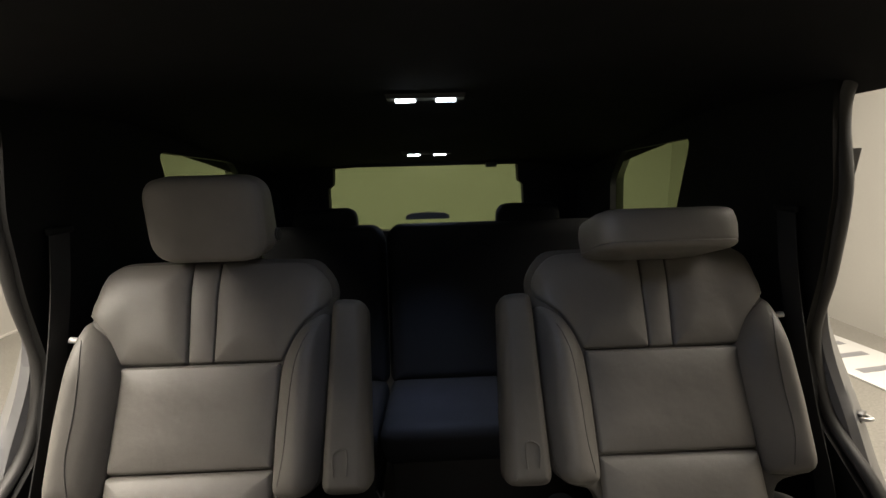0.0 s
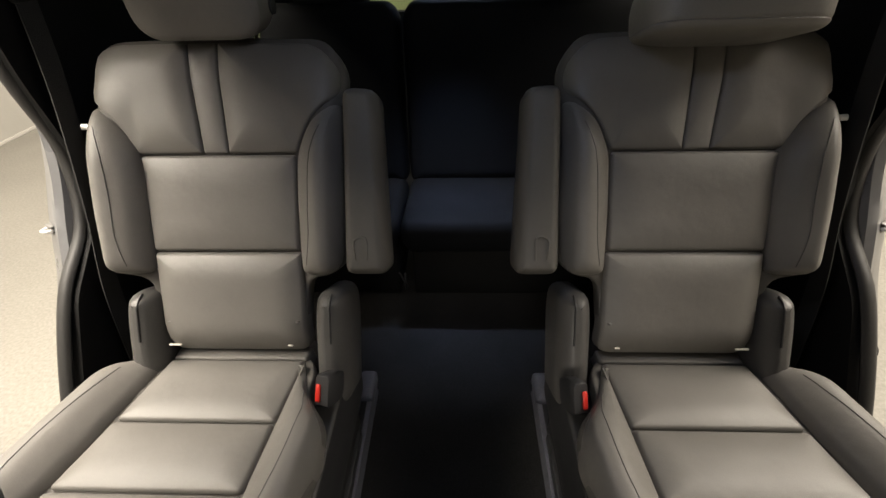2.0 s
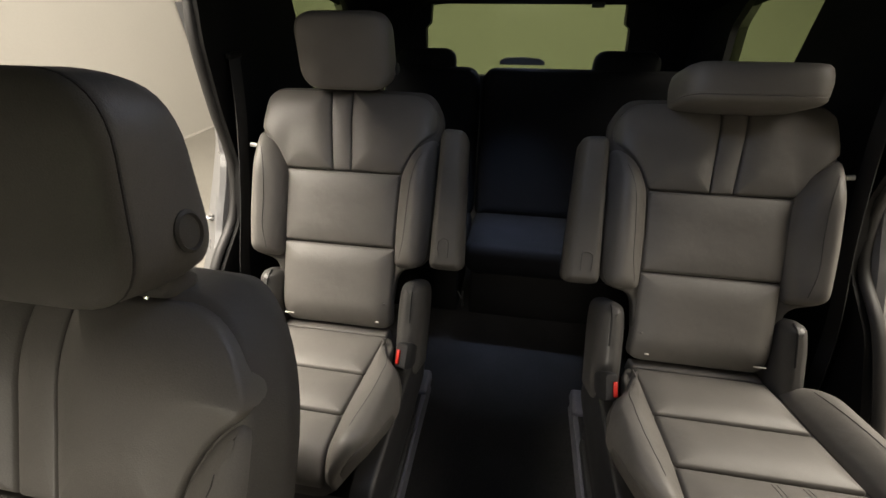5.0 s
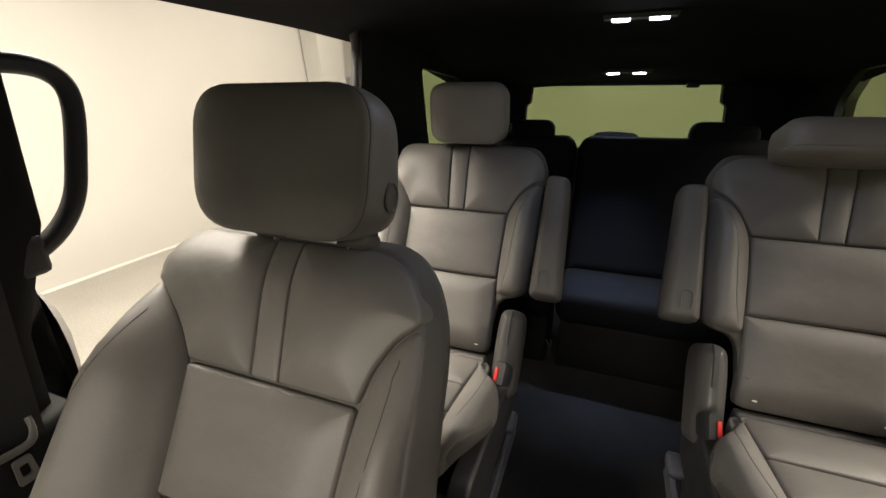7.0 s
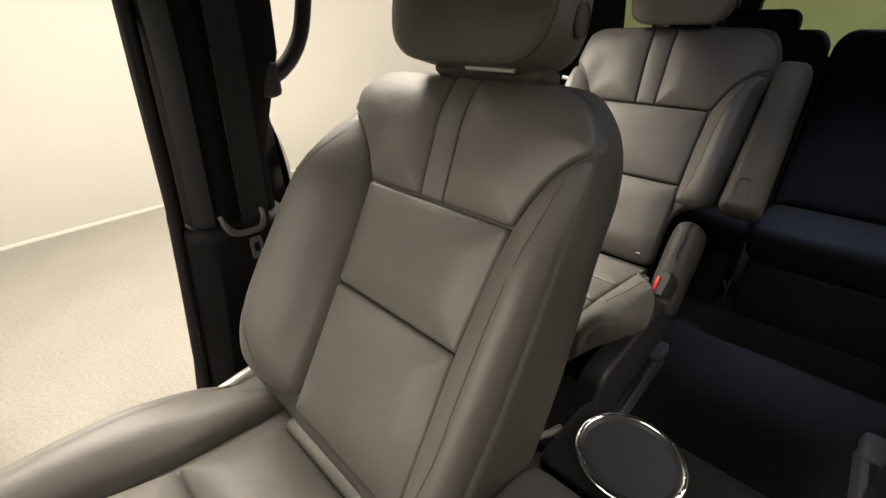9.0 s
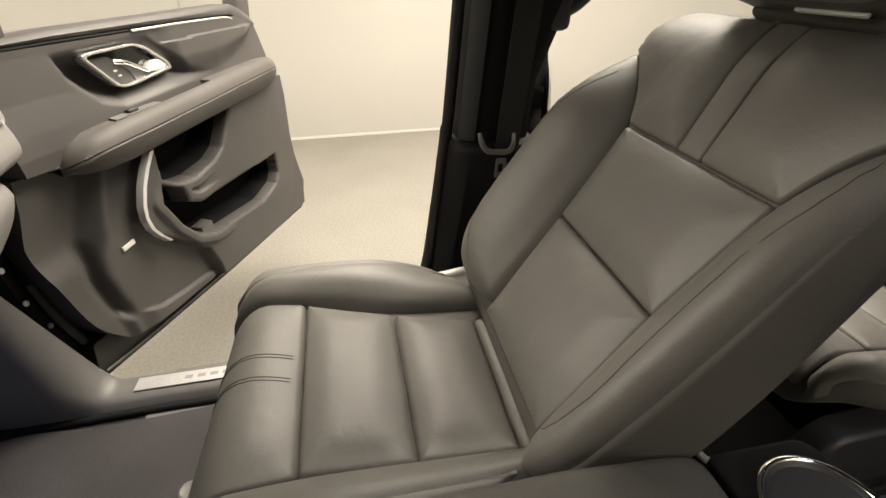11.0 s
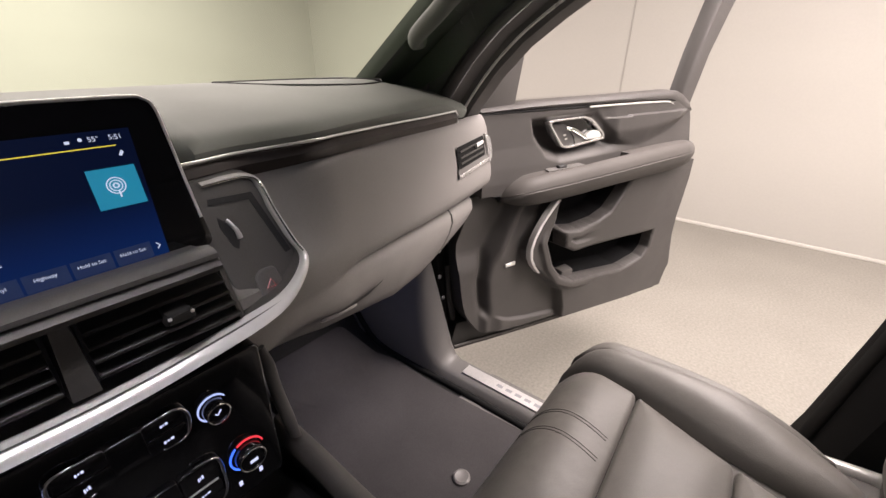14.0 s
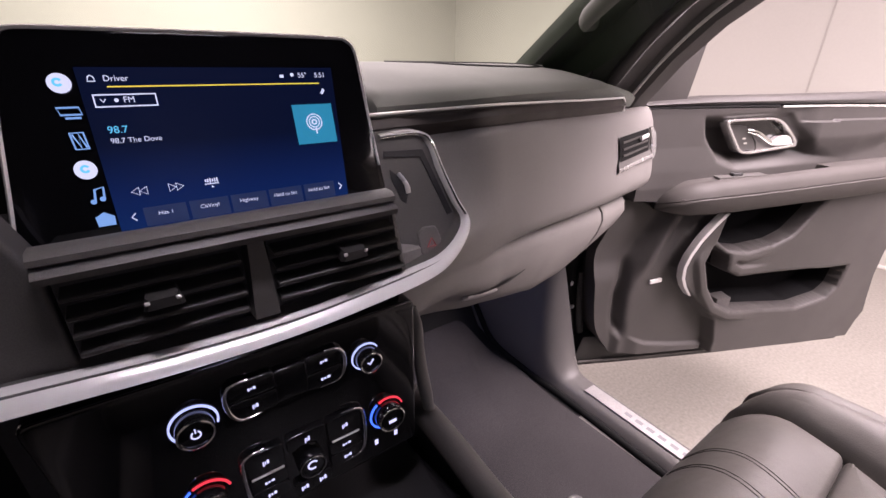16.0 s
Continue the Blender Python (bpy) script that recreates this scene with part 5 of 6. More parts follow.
    part("slider", tube([to(-0.793, 1.300, 0.008), to(-0.830, 1.303, 0.008)], 0.003, 0.005, 10), BRIGHT, v)
    # bright wedge under and behind the vent, with a greyer inner facet
    lo = curve_of((-0.906, -0.873, -0.794, -0.700), (1.254, 1.250, 1.247, 1.241))
    us = np.linspace(-0.700, -0.872, 18)
    wedge = part("chrome_wedge", loft([[to(float(u), z, w) for z, w in ((lo(u), 0.0), (lo(u) + 0.002, 0.0045), (lo(u) + 0.0085, 0.0055), (lo(u) + 0.0095, 0.0035))] for u in us]), WEDGE, v, "satin chrome edge")
    part("inner_facet", loft([[to(float(u), lo(u) + 0.0095, 0.0035), to(float(u), bottom(u), 0.001)] for u in us]), PLASTIC, wedge)
    right = curve_of((1.248, 1.256, 1.280, 1.303, 1.318), (-0.882, -0.898, -0.901, -0.896, -0.869))
    left = curve_of((1.248, 1.256, 1.270, 1.284, 1.318), (-0.868, -0.866, -0.862, -0.864, -0.852))
    part("wedge_end", loft([[to(left(z), z, 0.001), to(left(z) - 0.003, z, 0.0045), to(right(z) + 0.004, z, 0.0052), to(right(z), z, 0.0)] for z in np.linspace(1.248, 1.318, 14)]), WEDGE, wedge)
    return ob


dashboard()


# ---- centre stack ----
def centre_stack():
    """Screen, vents and climate panel; x is mirrored so that local u runs to the passenger's side."""
    ob = thing("centre_stack", pose(0.0, -0.52, 1.0), "black centre stack with air vents and a broad chrome curve", "dashboard")
    L = lambda x, y, z: Vector((x, y + 0.52, z - 1.0))
    # body behind everything
    part("body", loft([[L(x, y, z) for x, z in ((-0.130, 1.02), (0.20, 1.02), (0.20, 1.315), (-0.112, 1.315))] for y in (-0.70, -0.548)], closed=True, caps=True), BLACK, ob)
    # the tray beside the screen leans forward towards the windscreen

    def lean(u, v, base, y_low, slope, z_low, w=0.0):
        y = base
        for _ in range(6):
            k = (y + 0.188) / (base + 0.188)
            y = y_low - slope * max(0.0, 1.441 + (v - 1.441) * k - z_low)
        return L(0.066 + (u - 0.066) * k, y + w, 1.441 + (v - 1.441) * k)

    tray = lambda u, v, w=0.0: lean(u, v, -0.531, -0.538, 0.62, 1.235, w)
    # tray and slot beside the screen, inside the chrome curve
    out = [(-0.094, 1.336), (-0.085, 1.360), (-0.090, 1.384), (-0.142, 1.382), (-0.154, 1.372), (-0.186, 1.318), (-0.200, 1.282), (-0.193, 1.262), (-0.168, 1.242), (-0.134, 1.234), (-0.128, 1.26), (-0.112, 1.312)]
    part("panel", pad(out, lambda u, v, w: tray(u, v, w - 0.004), h=0.004, edge=0.006, puff=0.0, depth=0.02, rad=0.006, centre=(-0.150, 1.29)), STACK, ob)
    part("panel", pad([(0.142, 1.232), (0.215, 1.232), (0.215, 1.36), (0.160, 1.36), (0.142, 1.31)], lambda u, v, w: L(u, -0.545 + w, v), h=0.012, edge=0.008, puff=0.0, depth=0.02, rad=0.006), STACK, ob)
    part("slot_frame", plate([(-0.109, 1.368), (-0.150, 1.366), (-0.187, 1.296), (-0.181, 1.2945), (-0.1475, 1.3595), (-0.109, 1.3625)], [], lambda u, v, w: tray(u, v, w), -0.002, 0.0015), BLACK, ob)
    part("lever_well", plate([(-0.115, 1.350), (-0.121, 1.345), (-0.1335, 1.326), (-0.131, 1.315), (-0.126, 1.319), (-0.116, 1.341)], [], lambda u, v, w: tray(u, v, w), -0.002, 0.0013), BLACK, ob)
    part("slot_lever", tube(spline([tray(-0.1225, 1.346, 0.003), tray(-0.128, 1.337, 0.008), tray(-0.1330, 1.326, 0.003)], 4), 0.0017, 0.003, 10), SATIN, ob)
    hz = part("hazard_button", pad([(-0.144, 1.280), (-0.148, 1.258), (-0.160, 1.2535), (-0.171, 1.262), (-0.170, 1.270), (-0.164, 1.284), (-0.150, 1.285)], lambda u, v, w: tray(u, v, w), h=0.004, edge=0.002, puff=0.0004, depth=0.004, rad=0.003), PLASTIC, ob)
    tri = [(-0.1535, 1.264), (-0.1640, 1.264), (-0.1585, 1.2735)]
    part("red_triangle", tube([tray(x, z, 0.0046) for x, z in tri], 0.0009, n=6, closed=True, up=(0, 1, 0)), MARK_RED, hz, "red warning triangle outline")
    # hood over the vents
    part("hood", loft([[L(x, y, z) for y, z in ((-0.605, 1.314), (-0.560, 1.323), (-0.532, 1.3335), (-0.520, 1.3340), (-0.5135, 1.3305), (-0.5130, 1.3265), (-0.5175, 1.3245), (-0.5180, 1.3238), (-0.5125, 1.3228), (-0.5085, 1.3195), (-0.5100, 1.3145), (-0.53, 1.3115))] for x in (-0.110, -0.106, -0.02, 0.06, 0.136, 0.141)]), STACK, ob)
    # vents
    for name, x0, x1 in (("vent", 0.022, 0.138), ("vent", -0.124, 0.002)):
        v = part("vent", loft([[L(x, -0.534, z) for x, z in ((x0, 1.246), (x1, 1.246), (x1, 1.312), (x0 + (0.012 if x0 < 0 else 0), 1.312))], [L(x, -0.60, z) for x, z in ((x0, 1.25), (x1, 1.25), (x1, 1.308), (x0 + 0.01, 1.308))]], closed=True, caps=True), BLACK, ob)
        v.data.flip_normals()
        for k in range(4):
            part("slat", box(x1 - x0 - (0.006 if x0 > 0 else 0.004 + 0.0034 * k), 0.026, 0.004, 0.0012, Matrix.Translation(L((x0 + x1) / 2 + (0 if x0 > 0 else 0.0017 * k), -0.532, 1.2565 + 0.0145 * k)) @ pose(0, 0, 0, -10, 0, 0)), VENT, v)
        mid = (x0 + x1) / 2 + (0.0 if x0 > 0 else -0.004)
        sl = part("slider", loft([[L(mid + k * x, y, 1.2855 + k * z) for x, z in ((-0.013, -0.0045), (0.013, -0.0045), (0.010, 0.0050), (-0.010, 0.0050))] for y, k in ((-0.530, 0.9), (-0.510, 1.0), (-0.506, 0.8))], closed=True, caps=True), VENT, v)
        for dx in (-0.0095, 0.0095):
            part("slider_edge", box(0.0035, 0.002, 0.0030, 0.0008, Matrix.Translation(L(mid + dx, -0.5060, 1.2880))), BRIGHT, sl, "bright corner of the slider")
    # end wall of the vent towards the tray
    part("vent_end", loft([[L(x - out, y, z), L(x, y, z), L(x, y + out, z), L(x - 0.4 * out, y + 0.8 * out, z), L(x - out, y + 0.2 * out, z)] for x, z, y, out in ((-0.1225, 1.238, -0.531, 0.007), (-0.1165, 1.278, -0.531, 0.006), (-0.1105, 1.318, -0.531, 0.006))], closed=True, caps=True), STACK, ob)
    part("vent_divider", loft([[L(x, -0.521, z) for x, z in ((0.002, 1.242), (0.022, 1.242), (0.018, 1.312), (0.006, 1.312))], [L(x, -0.54, z) for x, z in ((0.0, 1.242), (0.024, 1.242), (0.020, 1.312), (0.004, 1.312))]], closed=True, caps=True), STACK, ob)
    # chrome curve
    cur = [(0.215, 1.236), (0.181, 1.2335), (0.139, 1.230), (0.089, 1.226), (0.029, 1.224), (-0.025, 1.225), (-0.075, 1.229), (-0.137, 1.236), (-0.172, 1.245), (-0.194, 1.266), (-0.199, 1.288), (-0.183, 1.314), (-0.165, 1.347), (-0.151, 1.376), (-0.139, 1.383), (-0.124, 1.384), (-0.099, 1.383)]
    pts = spline([lean(x, z, -0.514, -0.506, 0.85, 1.240) for x, z in cur], 6)
    secs, wall = [], []
    for k, p in enumerate(pts):
        t = (pts[min(k + 1, len(pts) - 1)] - pts[max(k - 1, 0)]).normalized()
        m = Vector((t.z, 0, -t.x)).normalized()
        n = 1.12 - 0.12 * smooth01(k / len(pts) / 0.3) - 0.50 * smooth01((k / len(pts) - 0.42) / 0.25)
        if m.dot(L(-0.04, 0, 1.31) - Vector((p.x, 0, p.z))) < 0:
            m = -m
        # the bar's face turns upwards below the vents
        slant = 1.05 - 0.85 * smooth01((k / len(pts) - 0.40) / 0.16)
        secs.append([p + m * a * n + Vector((0, d - slant * a, 0)) for a, d in ((0.0062, -0.0130), (0.0058, -0.0080), (0.0046, -0.0038), (0.0015, -0.0024), (-0.0015, -0.0024), (-0.0046, -0.0038), (-0.0058, -0.0080), (-0.0062, -0.0130))])
        wall.append([p + m * a * n + Vector((0, d, 0)) for a, d in ((0.0045, -0.040), (0.0050, -0.0080), (-0.0054, -0.0080), (-0.0075, -0.040))])
    part("tray_wall", loft(wall), STACK, ob)
    curve_bar = part("chrome_curve", loft(secs), BRIGHT, ob, "broad bright chrome curve")
    # narrow polished line added along its upper end for the dark reflected streak
    start = int(0.64 * len(secs))
    part("curve_streak", tube([sec[3] + Vector((0, 0.0004, 0)) for sec in secs[start:]], 0.0010, 0.0012, 8), CHROME, curve_bar)
    return ob


centre_stack()


def screen():
    ob = thing("touch_screen", pose(0.007, -0.600, 1.393, 90 - 14, 0, 180), "lit wide touch screen in a thin silver frame", "screen")
    # local: x to the passenger's side, y up the screen, z towards the cabin
    part("bezel", pad([(-0.1480, -0.082), (0.1395, -0.082), (0.1310, 0.020), (0.1285, 0.0680), (-0.1215, 0.0672), (-0.1350, 0.010)], lambda u, v, w: Vector((u, v, w)), h=0.006, edge=0.003, puff=0.0, depth=0.014, rad=0.010, back=True), SCREEN_BLACK, ob)
    fr = [(-0.1490, -0.075), (-0.1440, -0.045), (-0.1355, 0.014), (-0.1275, 0.052), (-0.1230, 0.0635), (-0.1140, 0.0685), (-0.060, 0.0695), (0.04, 0.0702), (0.108, 0.0698), (0.1215, 0.0675), (0.1290, 0.0585), (0.1315, 0.030), (0.1335, -0.010), (0.1360, -0.052)]
    part("frame", tube(spline([Vector((x, y, 0.0035)) for x, y in fr], 5), 0.0019, 0.0045, 10, up=(0, 0, 1)), SATIN, ob, "thin satin silver frame")
    z = 0.0068

    def flat(name, pts, mat, dz=0.0, parent=ob):
        bm = bmesh.new()
        bm.faces.new([bm.verts.new((x, y, z + dz)) for x, y in pts])
        return part(name, bm, mat, parent, smooth=False)

    x0, x1, y0, y1 = -0.104, 0.100, -0.069, 0.050
    px = lambda u: x0 + (x1 - x0) * u
    py = lambda v: y1 + (y0 - y1) * v
    pic = flat("picture", [(px(0.075), py(1.09)), (px(0.985), py(1.09)), (px(1.01), py(0.06)), (px(0.075), py(0.06))], SCREEN_BLUE)
    T = lambda u, v, dz=0.0006: Matrix.Translation((px(u), py(v), z + dz))
    text("caption", "Driver", 0.0058, SCREEN_WHITE, pic, T(0.149, 0.128))
    text("caption", "5:51", 0.0060, SCREEN_WHITE, pic, T(0.923, 0.117))
    text("caption", "55°", 0.0060, SCREEN_WHITE, pic, T(0.848, 0.117))
    text("caption", "FM", 0.0060, SCREEN_WHITE, pic, T(0.192, 0.256))
    text("caption", "98.7", 0.0074, SCREEN_CYAN, pic, T(0.120, 0.435))
    text("caption", "98.7 The Dove", 0.0054, SCREEN_WHITE, pic, T(0.120, 0.502))
    for w, u in (("Hits 1", 0.23), ("ClsVinyl", 0.385), ("Highway", 0.537), ("Hold to Set", 0.692), ("Hold to Set", 0.847)):
        text("caption", w, 0.0044, SCREEN_WHITE, pic, T(u, 0.984), "CENTER")

    def bar(u0, v0, u1, v1, mat, dz=0.0006, name="mark"):
        return flat(name, [(px(u0), py(v1)), (px(u1), py(v1)), (px(u1), py(v0)), (px(u0), py(v0))], mat, dz, pic)

    def outline(name, pts, mat, u, v, r=0.0006, closed=True, dz=0.0008):
        return part(name, tube([(x, y, 0) for x, y in pts], r, n=6, closed=closed), mat, pic, m=T(u, v, dz))

    bar(0.155, 0.172, 0.94, 0.180, SCREEN_YELLOW, name="yellow_line")
    for u in (0.152, 0.308, 0.462, 0.617, 0.772):
        bar(u + 0.006, 0.935, u + 0.150, 1.06, SCREEN_TAB, 0.0004, "tab")
    for u0, v0, u1, v1 in ((0.105, 0.219, 0.298, 0.227), (0.105, 0.290, 0.298, 0.298), (0.105, 0.219, 0.1095, 0.298), (0.2935, 0.219, 0.298, 0.298)):
        bar(u0, v0, u1, v1, SCREEN_WHITE, name="box_line")
    outline("chevron", [(-0.0016, 0.0010), (0, -0.0012), (0.0016, 0.0010)], SCREEN_WHITE, 0.133, 0.257, 0.0004, False)
    part("dot", lathe([(0.0014, 0), (0.0014, 0.0003)], 12), SCREEN_WHITE, pic, m=T(0.172, 0.257))
    outline("bell_mark", [(-0.0022, -0.0018), (-0.0016, 0.0012), (0, 0.0024), (0.0016, 0.0012), (0.0022, -0.0018)], SCREEN_WHITE, 0.115, 0.128, 0.0004)
    bar(0.795, 0.331, 0.978, 0.628, SCREEN_TILE, name="tile")
    for r0, r1 in ((0.0066, 0.0075), (0.0043, 0.0051), (0.0014, 0.0026)):
        part("tile_ring", arc_band(r0, r1, 0, 360, 0.0004, 28), SCREEN_WHITE, pic, m=T(0.884, 0.465, 0.0008))
    part("tile_stem", box(0.0012, 0.006, 0.0004, 0), SCREEN_WHITE, pic, m=T(0.888, 0.530, 0.0009))
    # rail of icons on the black glass
    for v in (0.152, 0.659):
        rd = part("icon", lathe([(0.0068, 0), (0.0068, 0.0003)], 28), SCREEN_WHITE, pic, m=T(0.026, v, 0.0007))
        part("icon_mark", arc_band(0.0014, 0.0030, 30, 330, 0.0003, 16), SCREEN_CYAN, pic, m=T(0.022 if v < 0.5 else 0.026, v - 0.005, 0.0012))
    outline("icon", [(-0.0068, 0.0032), (0.0058, 0.0032), (0.0068, -0.0018), (-0.0052, -0.0018)], SCREEN_ICON, 0.030, 0.318, 0.0007)
    part("icon_mark", box(0.0090, 0.0014, 0.0003, 0), SCREEN_ICON, pic, m=T(0.036, 0.352))
    outline("icon", [(-0.0042, 0.0060), (0.0036, 0.0060), (0.0046, -0.0056), (-0.0030, -0.0056)], SCREEN_ICON, 0.032, 0.488, 0.0007)
    outline("icon_mark", [(-0.0030, 0.0050), (0.0006, -0.0046), (0.0006, 0.0050), (0.0036, -0.0046)], SCREEN_ICON, 0.032, 0.488, 0.0007, False)
    outline("icon", [(-0.0028, -0.0046), (-0.0014, 0.0042), (0.0040, 0.0054), (0.0030, -0.0030)], SCREEN_ICON, 0.040, 0.818, 0.0008, False)
    for dx, dy in ((-0.0038, -0.0046), (0.0020, -0.0032)):
        part("icon_mark", lathe([(0.0018, 0), (0.0018, 0.0003)], 12), SCREEN_ICON, pic, m=Matrix.Translation((px(0.040) + dx, py(0.818) + dy, z + 0.0008)))
    flat("icon", [(px(0.042) + dx, py(0.972) + dy) for dx, dy in ((-0.0056, -0.0050), (0.0050, -0.0050), (0.0056, 0.0016), (-0.0004, 0.0054), (-0.0062, 0.0022))], SCREEN_ICON, 0.0007, pic)
    for sgn, u in ((-1, 0.164), (1, 0.285)):
        for k in (-0.0026, 0.0026):
            outline("skip_mark", [(k + sgn * 0.0026, 0), (k - sgn * 0.0024, 0.0030), (k - sgn * 0.0024, -0.0030)], SCREEN_WHITE, u, 0.826, 0.0004)
    for k in range(6):
        part("level_mark", box(0.0010, 0.0022 + 0.0008 * (k % 3), 0.0003, 0), SCREEN_WHITE, pic, m=T(0.390 + 0.0085 * k, 0.812))
    part("level_mark", box(0.0108, 0.0008, 0.0003, 0), SCREEN_WHITE, pic, m=T(0.411, 0.835))
    flat("level_mark", [(px(0.411) + dx, py(0.855) + dy) for dx, dy in ((-0.0012, -0.0008), (0.0012, -0.0008), (0, 0.0010))], SCREEN_WHITE, 0.0007, pic)
    for u, sgn in ((0.125, -1), (0.952, 1)):
        outline("arrow", [(-sgn * 0.0014, 0.0028), (sgn * 0.0014, 0), (-sgn * 0.0014, -0.0028)], SCREEN_WHITE, u, 0.986, 0.0005, False)
    part("status_mark", box(0.0034, 0.0024, 0.0003, 0), SCREEN_WHITE, pic, m=T(0.778, 0.122))
    part("status_mark", lathe([(0.0016, 0), (0.0016, 0.0003)], 10), SCREEN_WHITE, pic, m=T(0.823, 0.112))
    outline("note_mark", [(-0.0012, -0.0018), (0.0014, 0.0022), (0.0022, 0.0008), (0.0, -0.0022)], SCREEN_WHITE, 0.945, 0.237, 0.0006)


screen()


def climate_panel():
    ob = thing("climate_panel", pose(0.0, -0.520, 1.13, 90, 0, 180), "glossy black climate panel with lit ringed knobs", "control panel")
    # local: x to the passenger's side, y up, z towards the cabin
    P = lambda x, z: (-x, z - 1.13)
    part("face", pad([P(0.165, 1.02), P(-0.127, 1.02), P(-0.127, 1.10), P(-0.128, 1.213), P(0.180, 1.216)], lambda u, v, w: Vector((u, v, w)), h=0.004, edge=0.006, puff=0.0, depth=0.02, rad=0.008), GLOSS, ob)

    def knob(x, z, r, rings, name):
        u, v = P(x, z)
        k = part(name, lathe([(r * 1.04, 0.003), (r * 1.02, 0.010), (r * 0.98, 0.0165), (r * 0.86, 0.0190), (r * 0.80, 0.0170), (r * 0.25, 0.0160), (0.0005, 0.0160)], 36), GLOSS, ob, m=Matrix.Translation((u, v, 0.0)))
        part("chrome_ring", tube([(r * 0.93 * math.cos(a), r * 0.93 * math.sin(a), 0.0180) for a in np.linspace(0, 2 * math.pi, 33)[:-1]], 0.0011, n=6, closed=True), CHROME, k)
        for mat, a0, a1 in rings:
            part("light_ring", arc_band(r * 1.20, r * 1.31, a0, a1, 0.0055, 30), mat, k)
        return k

    k = knob(0.085, 1.166, 0.0143, [(RING_WHITE, -20, 235)], "power_knob")
    part("power_mark", arc_band(0.003, 0.004, 120, 420, 0.0006, 14), MARK_WHITE, k, m=Matrix.Translation((0, -0.001, 0.0164)))
    part("power_mark", box(0.001, 0.004, 0.0006, 0), MARK_WHITE, k, m=Matrix.Translation((0, 0.003, 0.0166)))
    k = knob(-0.070, 1.167, 0.0118, [(RING_WHITE, 30, 265)], "tune_knob")
    part("tick_mark", tube([(-0.003, 0.0005, 0.0166), (-0.001, -0.002, 0.0166), (0.003, 0.003, 0.0166)], 0.0007, n=6), MARK_WHITE, k)
    for x, nm in ((-0.090, "temperature_knob"), (0.091, "temperature_knob")):
        k = knob(x, 1.080, 0.0158, [(RING_BLUE, 125, 245), (RING_RED, 15, 118)], nm)
        part("knob_mark", box(0.009, 0.004, 0.0006, 0), MARK_WHITE, k, m=Matrix.Translation((0.001, -0.004, 0.0164)))

    def button(x0, z0, x1, z1, marks, name="button"):
        (u0, v0), (u1, v1) = P(x0, z0), P(x1, z1)
        u0, u1 = min(u0, u1), max(u0, u1)
        b = part(name, pad([(u0, v0), (u1, v0), (u1, v1), (u0, v1)], lambda u, v, w: Vector((u, v, 0.005 + w)), h=0.004, edge=0.002, puff=0.0004, depth=0.003, rad=0.003), GLOSS, ob)
        for mu, mv, w, h in marks:
            for k, (dx, sx, sy) in enumerate(((-0.34, 0.18, 0.85), (-0.08, 0.16, 0.55), (0.24, 0.26, 0.75))):
                part("button_mark", box(w * sx, h * sy, 0.0006, 0, pose(u0 + (u1 - u0) * mu + w * dx, v0 + (v1 - v0) * mv + 0.1 * h * (k - 1), 0.0098)), MARK_WHITE, b)
        return b

    button(0.056, 1.176, 0.020, 1.192, [(0.5, 0.5, 0.008, 0.003)])
    button(0.056, 1.156, 0.020, 1.173, [(0.5, 0.5, 0.006, 0.005)])
    button(-0.010, 1.176, -0.042, 1.192, [(0.5, 0.5, 0.008, 0.003)])
    button(-0.010, 1.156, -0.042, 1.173, [(0.5, 0.5, 0.011, 0.003)])
    button(0.018, 1.158, -0.008, 1.190, [])
    for pts in ([(0.040, 1.194), (0.055, 1.192), (0.060, 1.182), (0.058, 1.164), (0.050, 1.154), (0.034, 1.154)], [(-0.028, 1.194), (-0.040, 1.192), (-0.046, 1.182), (-0.045, 1.166), (-0.038, 1.156), (-0.020, 1.155)],
                [(0.040, 1.112), (0.054, 1.110), (0.060, 1.100), (0.059, 1.060), (0.052, 1.045), (0.034, 1.043)], [(-0.036, 1.112), (-0.052, 1.110), (-0.060, 1.100), (-0.060, 1.062), (-0.053, 1.047), (-0.034, 1.044)]):
        part("chrome_bracket", tube(spline([Vector((*P(x, z), 0.0085)) for x, z in pts], 5), 0.0014, n=8, taper=lambda t: 0.5 + math.sin(math.pi * t)), CHROME, ob)
    for x0, x1 in ((0.056, 0.024), (-0.022, -0.056)):
        button(x0, 1.082, x1, 1.108, [(0.5, 0.5, 0.007, 0.006)])
        part("silver_line", box(0.030, 0.0022, 0.0016, 0.0005, Matrix.Translation((*P((x0 + x1) / 2, 1.0795), 0.009))), SATIN, ob)
        button(x0, 1.062, x1, 1.077, [(0.5, 0.5, 0.011, 0.0028)])
        button(x0, 1.044, x1, 1.060, [(0.5, 0.5, 0.010, 0.0040)])
    button(0.018, 1.092, -0.018, 1.108, [(0.5, 0.5, 0.006, 0.007)])
    button(0.018, 1.030, 0.001, 1.046, [(0.5, 0.5, 0.009, 0.006)])
    button(-0.001, 1.030, -0.018, 1.046, [(0.5, 0.5, 0.009, 0.006)])
    k = knob(0.0, 1.070, 0.0135, [], "fan_knob")
    part("fan_mark", arc_band(0.004, 0.0055, 30, 300, 0.0006, 16), MARK_WHITE, k, m=Matrix.Translation((0, 0.001, 0.0164)))
    for x, z in ((-0.075, 1.043), (-0.100, 1.043), (0.075, 1.043)):
        part("seat_mark", box(0.004, 0.007, 0.0006, 0.0, Matrix.Translation((*P(x, z), 0.0045))), MARK_WHITE, ob)


climate_panel()


